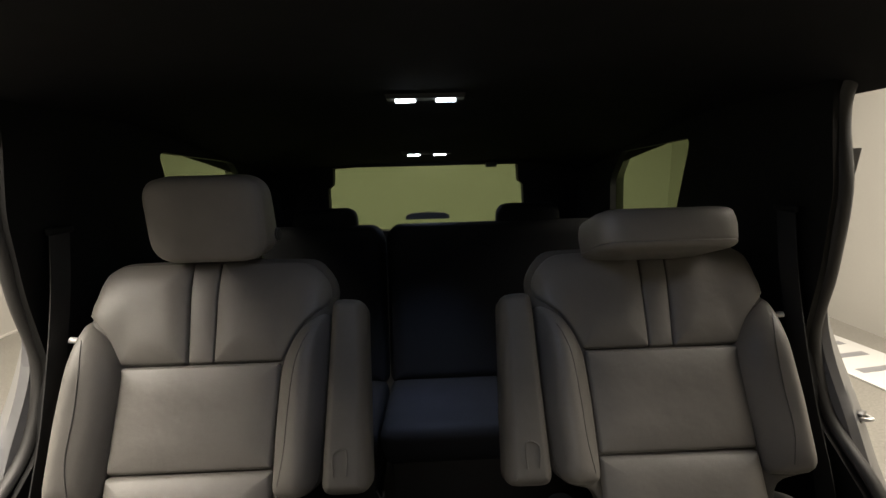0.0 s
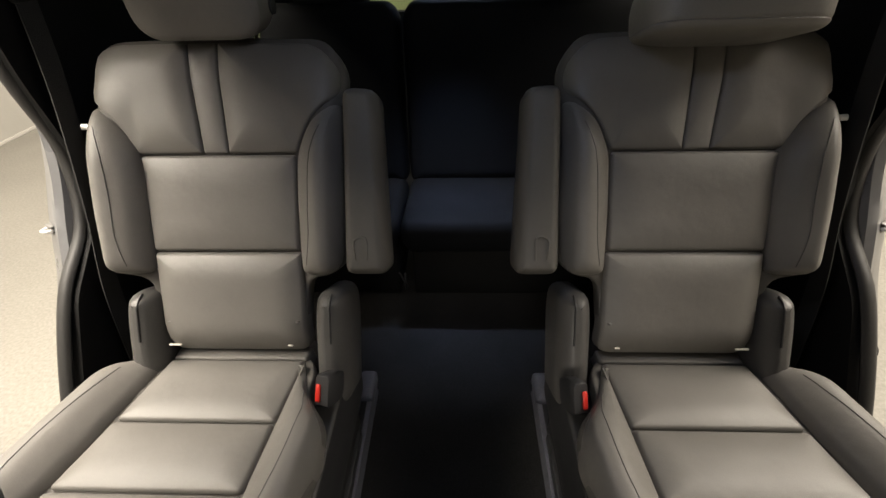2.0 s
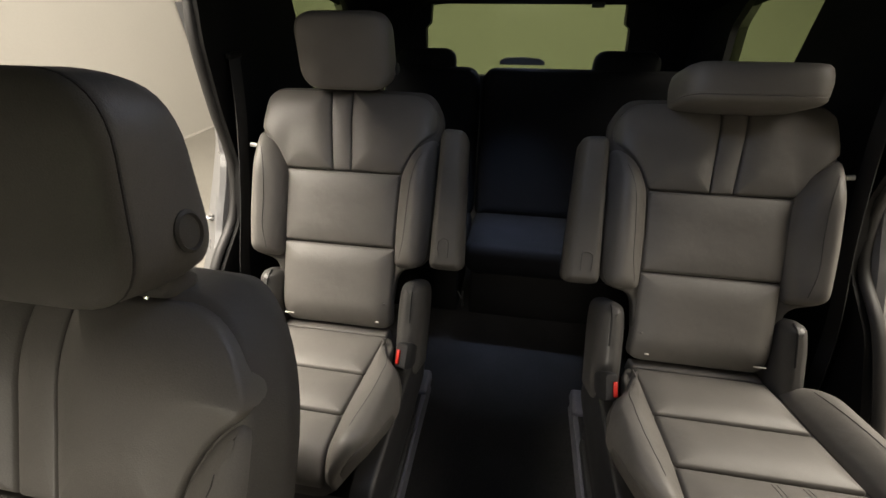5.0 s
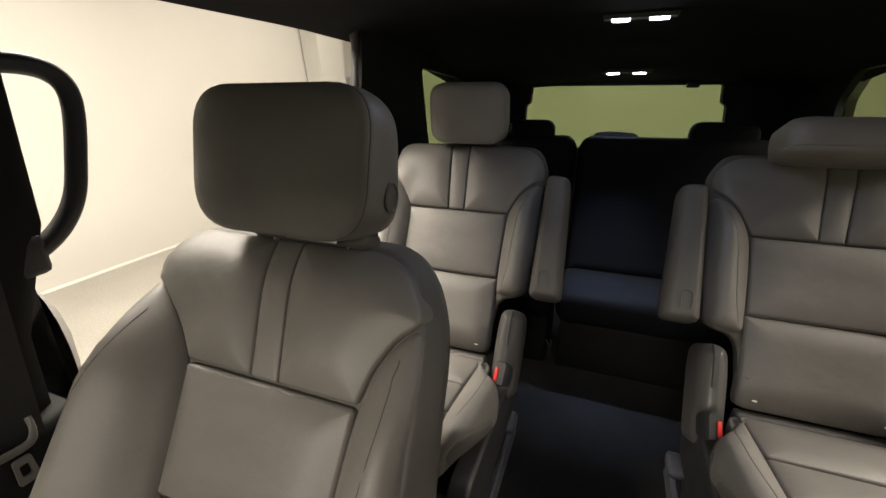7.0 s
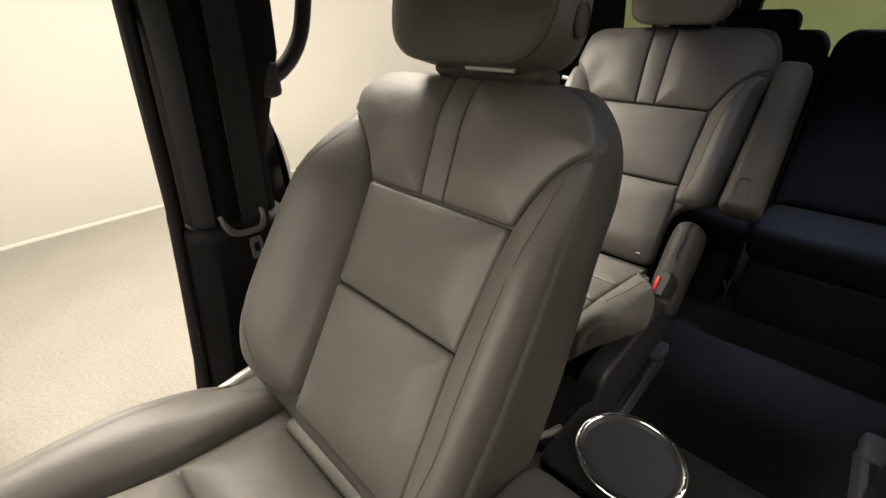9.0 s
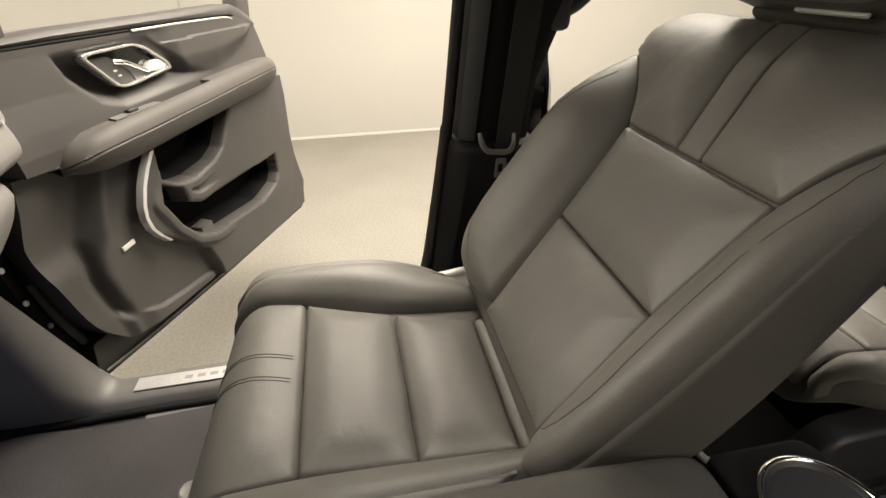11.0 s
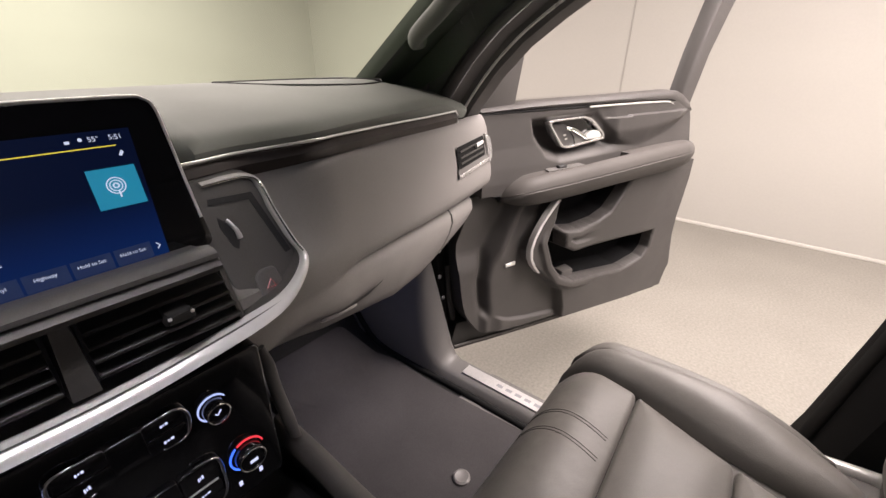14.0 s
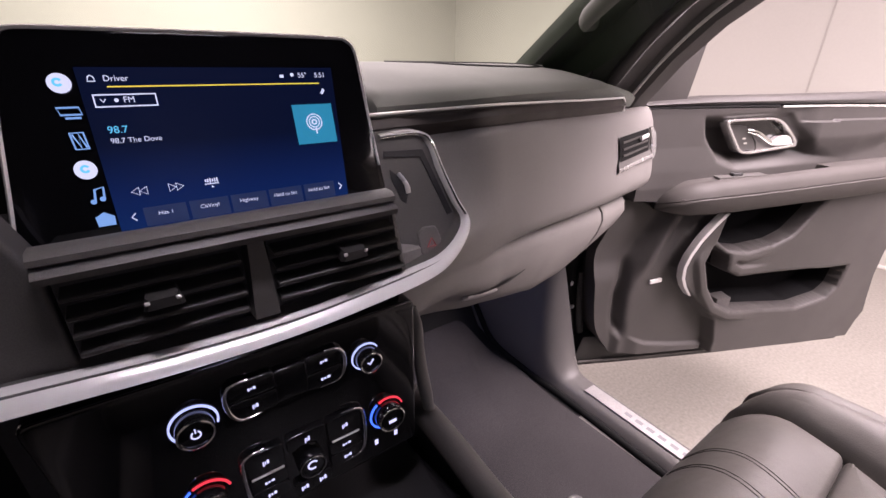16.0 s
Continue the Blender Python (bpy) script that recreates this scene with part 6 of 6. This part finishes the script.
# ---- console between the front seats ----
def console():
    ob = thing("centre_console", pose(0.0, -0.10, FLOOR), "tall dark console with a padded leather lid and cup holders", "console")
    L = lambda x, y, z: Vector((x, y + 0.10, z - FLOOR))
    ys = (-0.62, -0.50, -0.40, -0.30, -0.10, 0.15, 0.33, 0.38, 0.395)
    tops = (0.90, 0.93, 0.96, 1.00, 1.03, 1.035, 1.03, 1.015, 0.95)
    secs = [[L(-0.165, y, FLOOR), L(-0.178, y, z - 0.05), L(-0.168, y, z - 0.012), L(-0.15, y, z), L(0.15, y, z), L(0.168, y, z - 0.012), L(0.178, y, z - 0.05), L(0.165, y, FLOOR)] for y, z in zip(ys, tops)]
    part("body", loft(secs, closed=True, caps=True), BLACK, ob)
    # darker leather copy puts the shading of the lid into its colour
    part("lid", pad([(-0.178, -0.34), (0.178, -0.34), (0.178, 0.236), (-0.178, 0.236)], lambda u, v, w: L(u, v, 1.062 + w - 0.020 * smooth01((v - 0.05) / 0.19)), h=0.022, edge=0.022, puff=0.006, depth=0.035, rad=0.03, back=True), LEATHER_TRIM, ob, "padded dark grey leather lid")
    part("rear_deck", pad([(-0.172, 0.242), (0.172, 0.242), (0.170, 0.36), (0.145, 0.392), (-0.145, 0.392), (-0.170, 0.36)], lambda u, v, w: L(u, v, 1.044 + w - 0.04 * max(0, (v - 0.35) / 0.05) ** 2), h=0.010, edge=0.012, puff=0.0, depth=0.02, rad=0.02), PILLAR, ob)
    for sx in (-1, 1):
        c = L(sx * 0.095, 0.312, 1.057)
        cup = part("cup_holder", lathe([(0.058, 0.000), (0.053, 0.003), (0.049, 0.001), (0.047, -0.004), (0.0005, -0.004)], 36, Matrix.Translation(c)), BLACK, ob)
        part("chrome_ring", tube([c + Vector((0.056 * math.cos(a), 0.056 * math.sin(a), 0.002)) for a in np.linspace(0, 2 * math.pi, 41)[:-1]], 0.0032, n=8, closed=True), CHROME, cup, "polished chrome ring")
    # side wall bolster that runs down from the climate panel, and its grip bar
    for sx in (-1, 1):
        side = spline([L(sx * 0.172, -0.60, 0.99), L(sx * 0.166, -0.50, 1.00), L(sx * 0.161, -0.40, 1.00), L(sx * 0.160, -0.30, 1.00), L(sx * 0.160, -0.15, 1.00)], 6)
        part("side_bolster", tube(side, 0.015, 0.026, 12), LEATHER_TRIM, ob)
        part("side_wall", loft([[L(sx * x, y, z) for z, x in ((0.99, 0.170), (0.80, 0.178), (FLOOR, 0.20))] for y in (-0.95, -0.60, -0.40, -0.2, 0.1, 0.30)]), BLACK, ob)
        bar = spline([L(sx * 0.140, -0.545, 1.185), L(sx * 0.1445, -0.540, 1.160), L(sx * 0.1495, -0.540, 1.110), L(sx * 0.157, -0.540, 1.060), L(sx * 0.160, -0.536, 1.030)], 6)
        part("grip_bar", tube(bar, 0.0055, 0.0085, 12), STACK, ob, "rounded dark grey grip bar")
    # tray under the climate panel
    part("tray", box(0.30, 0.20, 0.03, 0.01, Matrix.Translation(L(0, -0.56, 0.93))), BLACK, ob)


console()


def floor_mat():
    ob = thing("floor_mat", pose(-0.58, -0.75, FLOOR), "charcoal carpet mat in the passenger footwell", "mat")
    def mat_to(u, v, w):
        z = 0.0
        y = v
        if v < -0.30:
            k = -0.30 - v
            y, z = -0.30 - k * 0.80, k * 0.55
        return Vector((u, y, 0.010 + z + w))
    part("carpet", pad([(-0.205, 0.40), (0.22, 0.40), (0.20, -0.10), (0.19, -0.46), (-0.13, -0.46), (-0.20, -0.22), (-0.185, -0.05)], mat_to, h=0.006, edge=0.006, puff=0.0, depth=0.008, rad=0.03, centre=(0, -0.02)), MATCLOTH, ob)
    part("clip", lathe([(0.022, 0.0), (0.022, 0.006), (0.017, 0.009), (0.012, 0.007), (0.0005, 0.007)], 24, Matrix.Translation((0.027, 0.224, 0.016))), PLASTIC, ob, "round grey plastic clip")
    kick = thing("kick_panel", pose(-0.79, -1.0, FLOOR), "dark grey plastic kick panel beside the footwell", "trim")
    sill = [(-0.802, 0.514), (-0.814, 0.545), (-0.83, 0.557), (-0.885, 0.557), (-0.90, 0.545), (-0.91, 0.50)]
    wall = [(-0.800, 0.514), (-0.799, 0.55), (-0.798, 0.64), (-0.799, 0.76), (-0.802, 0.90), (-0.806, 1.07)]
    secs = []
    for y in np.linspace(-0.70, -1.34, 40):
        t = smooth01((-0.785 - y) / 0.11)
        up = 0.25 * max(0, -1.05 - y) ** 1.3
        secs.append([(a + (c - a) * t + 0.79, float(y) + 1.0, e + (g - e) * t + up * (1 - k / 5) - FLOOR) for k, ((a, e), (c, g)) in enumerate(zip(sill, wall))])
    part("panel", loft(secs), PLASTIC, kick)
    part("carpet_gap", tube(spline([(0.79 - 0.800, 0.9, 0.008), (0.79 - 0.802, 0.3, 0.008), (0.79 - 0.797, 0.08, 0.009), (0.79 - 0.794, -0.03, 0.014), (0.79 - 0.794, -0.105, 0.035), (0.79 - 0.794, -0.166, 0.095), (0.79 - 0.794, -0.22, 0.17)], 6), 0.011, 0.011, 8), PILLAR, kick)
    # bright plate on the sill, its lettering as plain bars
    sp = thing("sill_plate", pose(-0.855, -0.47, 0.557), "bright metal sill plate with dark bars", "plate")
    part("plate", box(0.042, 0.52, 0.004, 0.001, pose(0, 0, 0.004)), PLATE, sp)
    for k in range(8):
        part("bar", box(0.011, 0.020, 0.001, 0, pose(0.0, -0.13 + 0.032 * k, 0.0062)), SIGN_DARK, sp)


floor_mat()


# ---- doors ----
def front_door():
    """The passenger's door, open; local a runs along it, n into the cabin, z up."""
    base = Matrix.Translation((-0.86, -0.82, 0.0)) @ Matrix(((-0.948, 0.318, 0, 0), (0.318, 0.948, 0, 0), (0, 0, 1, 0), (0, 0, 0, 1)))
    turn = base.to_3x3().to_4x4()
    facing = base.to_3x3() @ Vector((0, 1, 0))
    ob = thing("car_door", Matrix.Translation((-0.86, -0.82, 0.0)), "open front passenger door with dark grey inner trim", "door")
    D = lambda a, z, n: (base @ Vector((a, n, z))) - Vector((-0.86, -0.82, 0.0))
    to = lambda u, v, w: D(u, v, w)
    # painted shell with its lower flange
    shell = [(0.012, 0.535), (0.55, 0.485), (1.300, 0.415), (1.318, 0.455), (1.275, 0.54), (1.245, 0.78), (1.26, 1.02), (1.25, 1.17), (1.165, 1.29), (1.15, 1.362), (0.06, 1.362), (0.03, 1.20), (0.010, 0.90)]
    part("shell", plate(shell, [], to, -0.14, -0.078, 0.012, 0.03), PAINT, ob, "glossy black painted door shell")
    part("flange", plate([(0.030, 0.556), (0.232, 0.529), (0.631, 0.481), (1.300, 0.415), (1.318, 0.455), (1.285, 0.54), (1.21, 0.53), (0.55, 0.60), (0.06, 0.66)], [], to, -0.082, -0.022, 0.006, 0.012), RUBBER, ob, "black rubber-edged foot of the door")
    # thin grey line drawn in for the glint on the door's painted edge
    part("edge_glint", tube([D(a, z, -0.018) for a, z in ((1.285, 0.448), (0.631, 0.500), (0.232, 0.545), (0.05, 0.570))], 0.003, 0.004, 8), PLASTIC, ob)
    # lower card: speaker side sunk, the rest proud, with two pockets
    pull = [(0.415, 1.10), (0.80, 1.10), (0.742, 1.022), (0.695, 0.970), (0.63, 0.946), (0.517, 0.938), (0.44, 0.952), (0.398, 0.982)]
    bin_hole = [(0.388, 0.968), (0.360, 0.925), (0.397, 0.836), (0.45, 0.768), (0.519, 0.732), (0.588, 0.719), (0.842, 0.686), (0.975, 0.706), (1.012, 0.740), (1.020, 0.822), (0.80, 0.838), (0.571, 0.853), (0.50, 0.860), (0.452, 0.885), (0.445, 0.935)]
    bound = curve_of((0.50, 0.62, 0.70, 0.75, 0.82, 0.857, 0.907, 0.94, 1.0, 1.08), (0.49, 0.485, 0.462, 0.41, 0.335, 0.303, 0.276, 0.279, 0.309, 0.38))
    lip_line = curve_of((0.10, 0.161, 0.249, 0.35, 0.503, 0.60), (0.740, 0.683, 0.640, 0.618, 0.592, 0.58))
    groove = curve_of((0.66, 0.74, 0.82, 0.90), (0.158, 0.138, 0.130, 0.143))

    def low_height(a, z):
        n = 0.026 + 0.036 * smooth01((a - bound(z) + 0.004) / 0.022)
        n -= 0.012 * smooth01((a - 0.90) / 0.30)
        # ridge that falls away to the hinge side above, a groove beside the raised edge below
        edge = float(np.interp(z, (0.80, 0.93, 1.06), (0.130, 0.165, 0.222)))
        d = a - edge
        high = smooth01((z - 0.86) / 0.08)
        n -= high * (0.036 - 0.016 * smooth01((z - 0.95) / 0.12)) * smooth01((0.030 - d) / 0.055) * smooth01((bound(z) - a) / 0.05)
        n += high * 0.010 * math.exp(-((d - 0.035) / 0.020) ** 2)
        n -= 0.036 * math.exp(-((a - groove(z)) / 0.016) ** 2) * smooth01((z - 0.655) / 0.07) * smooth01((0.95 - z) / 0.08)
        n -= 0.016 * (1 - high) * smooth01((groove(z) - a) / 0.03)
        # ledge along the foot of the speaker side
        n += 0.012 * smooth01((0.006 - z + lip_line(a)) / 0.014) * smooth01((0.50 - a) / 0.03) * smooth01((a - 0.17) / 0.05)
        # pockets with rounded rims
        di = max(inside_by(pull, a, z), inside_by(bin_hole, a, z))
        rim = smooth01((di + 0.036) / 0.010) * smooth01((0.66 - a) / 0.16) * smooth01((0.98 - z) / 0.06)
        n += 0.012 * rim
        n -= 0.005 * smooth01((di + 0.010) / 0.010)
        return n + (-0.072 - n) * smooth01(di / 0.006)

    part("lower_card", moulding(curve_of((0.05, 0.186, 0.304, 0.562, 1.25), (0.630, 0.611, 0.595, 0.566, 0.492)), curve_of((0.05, 0.2, 1.25), (1.116, 1.105, 1.10)),
                                curve_of((0.60, 0.62, 0.64, 0.664, 0.69, 0.714, 0.75, 0.789, 0.888, 0.97, 1.12), (0.152, 0.134, 0.117, 0.099, 0.083, 0.071, 0.061, 0.054, 0.041, 0.042, 0.085)),
                                curve_of((0.50, 0.56, 0.60, 0.68, 0.76, 0.85, 0.93, 1.02, 1.10), (1.200, 1.215, 1.235, 1.215, 1.197, 1.195, 1.207, 1.218, 1.215)), low_height, to, 300, 150, 0.06), DOOR, ob)
    part("chrome_strip", loft([[D(a - w, z, 0.056), D(a - w * 0.6, z, 0.074), D(a + w * 0.5, z, 0.076), D(a + w, z, 0.060)] for a, z, w in
                               ((0.385, 1.072, 0.011), (0.348, 1.035, 0.011), (0.318, 0.998, 0.010), (0.294, 0.955, 0.009), (0.284, 0.920, 0.008), (0.288, 0.885, 0.008), (0.305, 0.853, 0.008), (0.330, 0.822, 0.006))]), SATIN, ob, "satin chrome strip")
    # black sheets added inside the pockets in place of their deep shade
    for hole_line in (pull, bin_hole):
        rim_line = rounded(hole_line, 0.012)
        liner = part("pocket_shade", loft([[D(p.x, p.y, n) for p in inset(rim_line, d)] for d, n in ((0.0045, 0.014), (0.0065, -0.020), (0.0095, -0.055), (0.0125, -0.066), (0.016, -0.068))], closed=True), CLOTH, ob, "black sheet that stands in for the shade inside the door pocket")
        part("pocket_shade_floor", plate([(p.x, p.y) for p in inset(rim_line, 0.014)], [], to, -0.076, -0.0675), CLOTH, liner)
    part("bottle_clip", loft([[D(0.535 + k, 0.728 + 0.02 * s, 0.0 + n) for k, n in ((-0.030, -0.01), (0.030, -0.01), (0.022, 0.034), (-0.030, 0.030))] for s in (0, 1, 1.4)], closed=True, caps=True), PLASTIC, ob)
    # armrest with a grip well behind its padded lip
    arm = []
    for a, zt, zb, n, well in ((0.160, 1.112, 1.100, 0.045, 0), (0.178, 1.134, 1.088, 0.072, 0), (0.205, 1.152, 1.080, 0.092, 0), (0.245, 1.166, 1.076, 0.106, 0), (0.31, 1.172, 1.075, 0.112, 0.004), (0.40, 1.174, 1.076, 0.114, 0.006), (0.498, 1.177, 1.078, 0.114, 0.006), (0.502, 1.177, 1.078, 0.114, 0.030),
                               (0.60, 1.180, 1.080, 0.114, 0.032), (0.706, 1.184, 1.082, 0.114, 0.032), (0.712, 1.184, 1.082, 0.114, 0.0), (0.80, 1.187, 1.084, 0.113, 0), (0.95, 1.190, 1.086, 0.110, 0), (1.06, 1.190, 1.088, 0.104, 0), (1.12, 1.186, 1.092, 0.092, 0), (1.155, 1.176, 1.100, 0.072, 0), (1.168, 1.160, 1.112, 0.045, 0)):
        m = zb + 0.62 * (zt - zb)
        arm.append([D(a, zb + 0.004, -0.01), D(a, zb, n - 0.060), D(a, zb + 0.004, n - 0.030), D(a, zb + 0.016, n - 0.012), D(a, m - 0.012, n - 0.001), D(a, m - 0.003, n), D(a, m, n - 0.003), D(a, m + 0.003, n - 0.001),
                    D(a, zt - 0.020, n - 0.005), D(a, zt - 0.008, n - 0.013), D(a, zt - 0.001, n - 0.026), D(a, zt, n - 0.036), D(a, zt - 0.5 * well, n - 0.042), D(a, zt - well, n - 0.046), D(a, zt - well, 0.046), D(a, zt - 0.6 * well, 0.040), D(a, zt, -0.01)])
    ar = part("armrest", loft(arm, closed=True, caps=True), DOOR_PAD, ob, "padded dark grey armrest")
    part("switch_plate", loft([[D(a, z, n) for a, n in ((0.335, 0.040), (0.325, 0.070), (0.49, 0.070), (0.49, 0.036))] for z in (1.164, 1.1735)], closed=True, caps=True), PLASTIC, ar)
    part("switch", box(0.034, 0.016, 0.010, 0.003, Matrix.Translation(D(0.395, 1.176, 0.055)) @ turn), BLACK, ar)
    # upper card with the scoop behind the handle and a flowing ridge
    scoop = [(0.268, 1.328), (0.284, 1.267), (0.338, 1.204), (0.405, 1.180), (0.60, 1.184), (0.88, 1.188), (0.68, 1.240), (0.61, 1.300), (0.57, 1.334)]
    crease = curve_of((0.55, 0.70, 0.83, 0.95, 1.04, 1.12), (1.188, 1.190, 1.192, 1.218, 1.252, 1.300))

    def up_height(a, z):
        n = float(np.interp(z, (1.09, 1.15, 1.19, 1.25, 1.33), (0.040, 0.044, 0.040, 0.030, 0.024)))
        n -= 0.052 * smooth01(inside_by(scoop, a, z) / 0.045) * (1 - smooth01((a - 0.46) / 0.40))
        zc = crease(a)
        r = (z - zc) / (1.306 - zc + 1e-6)
        side = smooth01((a - 0.60) / 0.06) * (1 - smooth01((a - 1.02) / 0.12))
        n += 0.024 * side * smooth01(r * 1.5) * (z < 1.306)
        n += 0.008 * smooth01((a - 0.58 - (1.34 - z) * 1.0) / 0.004) * (z >= 1.306) * side
        return n

    part("upper_card", moulding(curve_of((0.05, 0.25, 1.2), (1.124, 1.110, 1.10)), curve_of((0.05, 1.02, 1.06, 1.16), (1.345, 1.338, 1.322, 1.288)),
                                curve_of((1.0, 1.36), (0.094, 0.082)), curve_of((1.08, 1.18, 1.26, 1.33), (1.160, 1.155, 1.148, 1.120)), up_height, to, 190, 62), DOOR, ob)
    # padded top roll under the window
    secs = []
    for a, zl, zu in ((0.088, 1.349, 1.360), (0.30, 1.350, 1.371), (0.60, 1.349, 1.373), (0.90, 1.345, 1.376), (0.985, 1.342, 1.377), (1.03, 1.332, 1.374), (1.07, 1.314, 1.362), (1.125, 1.298, 1.332), (1.140, 1.292, 1.312)):
        secs.append([D(a, zl, -0.02), D(a, zl, 0.018), D(a, zl + 0.004, 0.026), D(a, 0.55 * zl + 0.45 * zu, 0.028), D(a, zu - 0.004, 0.020), D(a, zu, 0.008), D(a, zu, -0.03)])
    part("top_roll", loft(secs, closed=True, caps=True), DOOR, ob)
    part("card_seam", tube(spline([D(a, z, n) for a, z, n in ((0.09, 1.120, 0.036), (0.15, 1.116, 0.040), (0.235, 1.108, 0.046))], 5), 0.0026, n=6), BLACK, ob)
    part("belt_line", tube(spline([D(a, z, 0.022) for a, z in ((0.088, 1.347), (0.30, 1.348), (0.52, 1.3465))], 4), 0.0026, n=6), BLACK, ob)
    part("chrome_line", tube(spline([D(a, z, 0.030) for a, z in ((0.52, 1.345), (0.72, 1.344), (0.93, 1.340), (0.985, 1.333), (1.02, 1.318))], 5), 0.0022, 0.003, 8), SATIN, ob)
    # inner handle
    hp = [(0.344, 1.311), (0.37, 1.315), (0.513, 1.317), (0.548, 1.307), (0.622, 1.254), (0.627, 1.236), (0.455, 1.221), (0.416, 1.227)]
    hole = [(0.356, 1.306), (0.379, 1.3095), (0.510, 1.3115), (0.541, 1.3025), (0.611, 1.2525), (0.614, 1.241), (0.456, 1.2265), (0.423, 1.232)]
    hd = part("handle_bezel", plate(hp, [hole], to, 0.000, 0.026, 0.002, 0.018), WEDGE, ob, "satin chrome frame round the door handle")
    part("handle_well", plate([(0.352, 1.306), (0.52, 1.312), (0.612, 1.252), (0.60, 1.240), (0.44, 1.226)], [], to, 0.0, 0.006), GLOSS, hd)
    part("grip_plate", plate([(0.456, 1.278), (0.482, 1.273), (0.508, 1.261), (0.546, 1.243), (0.606, 1.239), (0.600, 1.236), (0.496, 1.229), (0.484, 1.254)], [], to, 0.004, 0.012, 0, 0.002), PLASTIC, hd)
    lever = part("lever", tube(spline([D(a, z, n) for a, z, n in ((0.443, 1.283, 0.014), (0.462, 1.280, 0.018), (0.482, 1.274, 0.020), (0.508, 1.261, 0.020), (0.540, 1.246, 0.020))], 6), 0.0026, 0.005, 10), CHROME, hd, "chrome release lever")
    part("lever_tip", plate([(0.532, 1.248), (0.556, 1.265), (0.574, 1.268), (0.592, 1.264), (0.608, 1.248), (0.602, 1.241), (0.545, 1.241)], [], to, 0.004, 0.024, 0.004, 0.006), BRIGHT, lever)
    part("lock_switch", plate([(0.372, 1.298), (0.435, 1.296), (0.455, 1.279), (0.480, 1.254), (0.492, 1.230), (0.453, 1.229), (0.425, 1.236)], [], to, 0.004, 0.011, 0, 0.006), COVER, hd)
    for a, z in ((0.449, 1.249), (0.440, 1.262)):
        part("lock_mark", box(0.010, 0.003, 0.004, 0.0, Matrix.Translation(D(a, z, 0.0115)) @ turn), TRIM_WHITE, hd)
    part("badge", box(0.042, 0.006, 0.013, 0.0015, Matrix.Translation(D(0.236, 0.862, 0.030)) @ turn @ pose(0, 0, 0, 0, -3, 0)), BRIGHT, ob, "small bright metal badge")
    # window frame: sail, front post, rear post, top bar
    part("sail", plate([(-0.10, 1.35), (0.221, 1.362), (0.250, 1.533), (0.33, 1.595), (0.43, 1.655), (0.38, 1.70), (0.15, 1.60), (-0.04, 1.48)], [], to, -0.05, 0.006, 0.006, 0.01), DOOR, ob)
    fr = spline([D(a, z, -0.03) for a, z in ((0.10, 1.45), (0.205, 1.570), (0.31, 1.632), (0.42, 1.692), (0.60, 1.770), (0.85, 1.820), (1.28, 1.83))], 6)
    part("frame_bar", tube(fr, 0.030, 0.028, 10, up=facing, square=True), DOOR, ob)
    part("frame_post", loft([[D(a, z, n) for a, n in ((a0, -0.01), (a0 + 0.01, 0.0), (a1, 0.0), (a1, -0.06), (a0, -0.06))] for z, a0, a1 in ((1.31, 1.090, 1.165), (1.50, 1.140, 1.222), (1.64, 1.190, 1.290), (1.83, 1.262, 1.390))], closed=True, caps=True), DOOR, ob)
    part("window_slot", box(0.90, 0.016, 0.012, 0.002, Matrix.Translation(D(0.60, 1.357, -0.028)) @ turn), RUBBER, ob)
    # bolts and the black hinge area
    hg = part("hinge_panel", plate([(-0.03, 0.60), (0.055, 0.575), (0.12, 0.60), (0.12, 1.06), (-0.03, 1.06)], [], to, -0.078, -0.060), PILLAR, ob, "black hinge side of the door")
    part("hinge_fold", tube([D(a, z, -0.052) for a, z in ((0.040, 1.02), (0.038, 0.88), (0.046, 0.76), (0.066, 0.66))], 0.009, 0.012, 8), RUBBER, hg)
    for a, z in ((0.010, 0.935), (0.012, 0.841), (0.026, 0.758)):
        part("bolt", lathe([(0.007, 0), (0.007, 0.005), (0.0005, 0.006)], 6, Matrix.Translation(D(a, z, -0.058)) @ pose(0, 0, 0, -90, 0, 0)), SATIN, hg)


front_door()


def rear_door():
    """The rear door swung wide open, behind the middle pillar."""
    hinge = Vector((-0.875, 0.325, 0.0))
    ob = thing("car_door", Matrix.Translation(hinge), "open rear passenger door with pale grey inner trim", "door")
    D = lambda a, z, n: Vector((-a, 0.12 * a + n, z))
    rows = ((0.46, 0.010), (0.52, 0.022), (0.80, 0.026), (1.03, 0.028), (1.06, 0.018), (1.075, 0.018), (1.10, 0.036), (1.15, 0.045), (1.21, 0.047), (1.26, 0.040), (1.30, 0.026), (1.33, 0.008))
    skin, card = [], []
    for a in np.linspace(0.0, 0.98, 18):
        end = 1 - 0.55 * (1 - smooth01(a / 0.045))
        lift = 0.42 * smooth01((a - 0.60) / 0.36)
        up = lambda z: z + lift * max(0, 1.03 - z) / 0.57
        card.append([D(a, up(z), n * end) for z, n in rows])
        skin.append([D(a, up(z), n) for z, n in ((0.45, 0.0), (0.48, -0.05), (0.90, -0.07), (1.15, -0.075), (1.30, -0.05), (1.345, -0.01), (1.34, 0.006), (0.46, 0.006))])
    part("shell", loft(skin, closed=True, caps=True), PAINT, ob, "glossy black painted shell")
    part("inner_card", loft(card), DASH, ob)


rear_door()
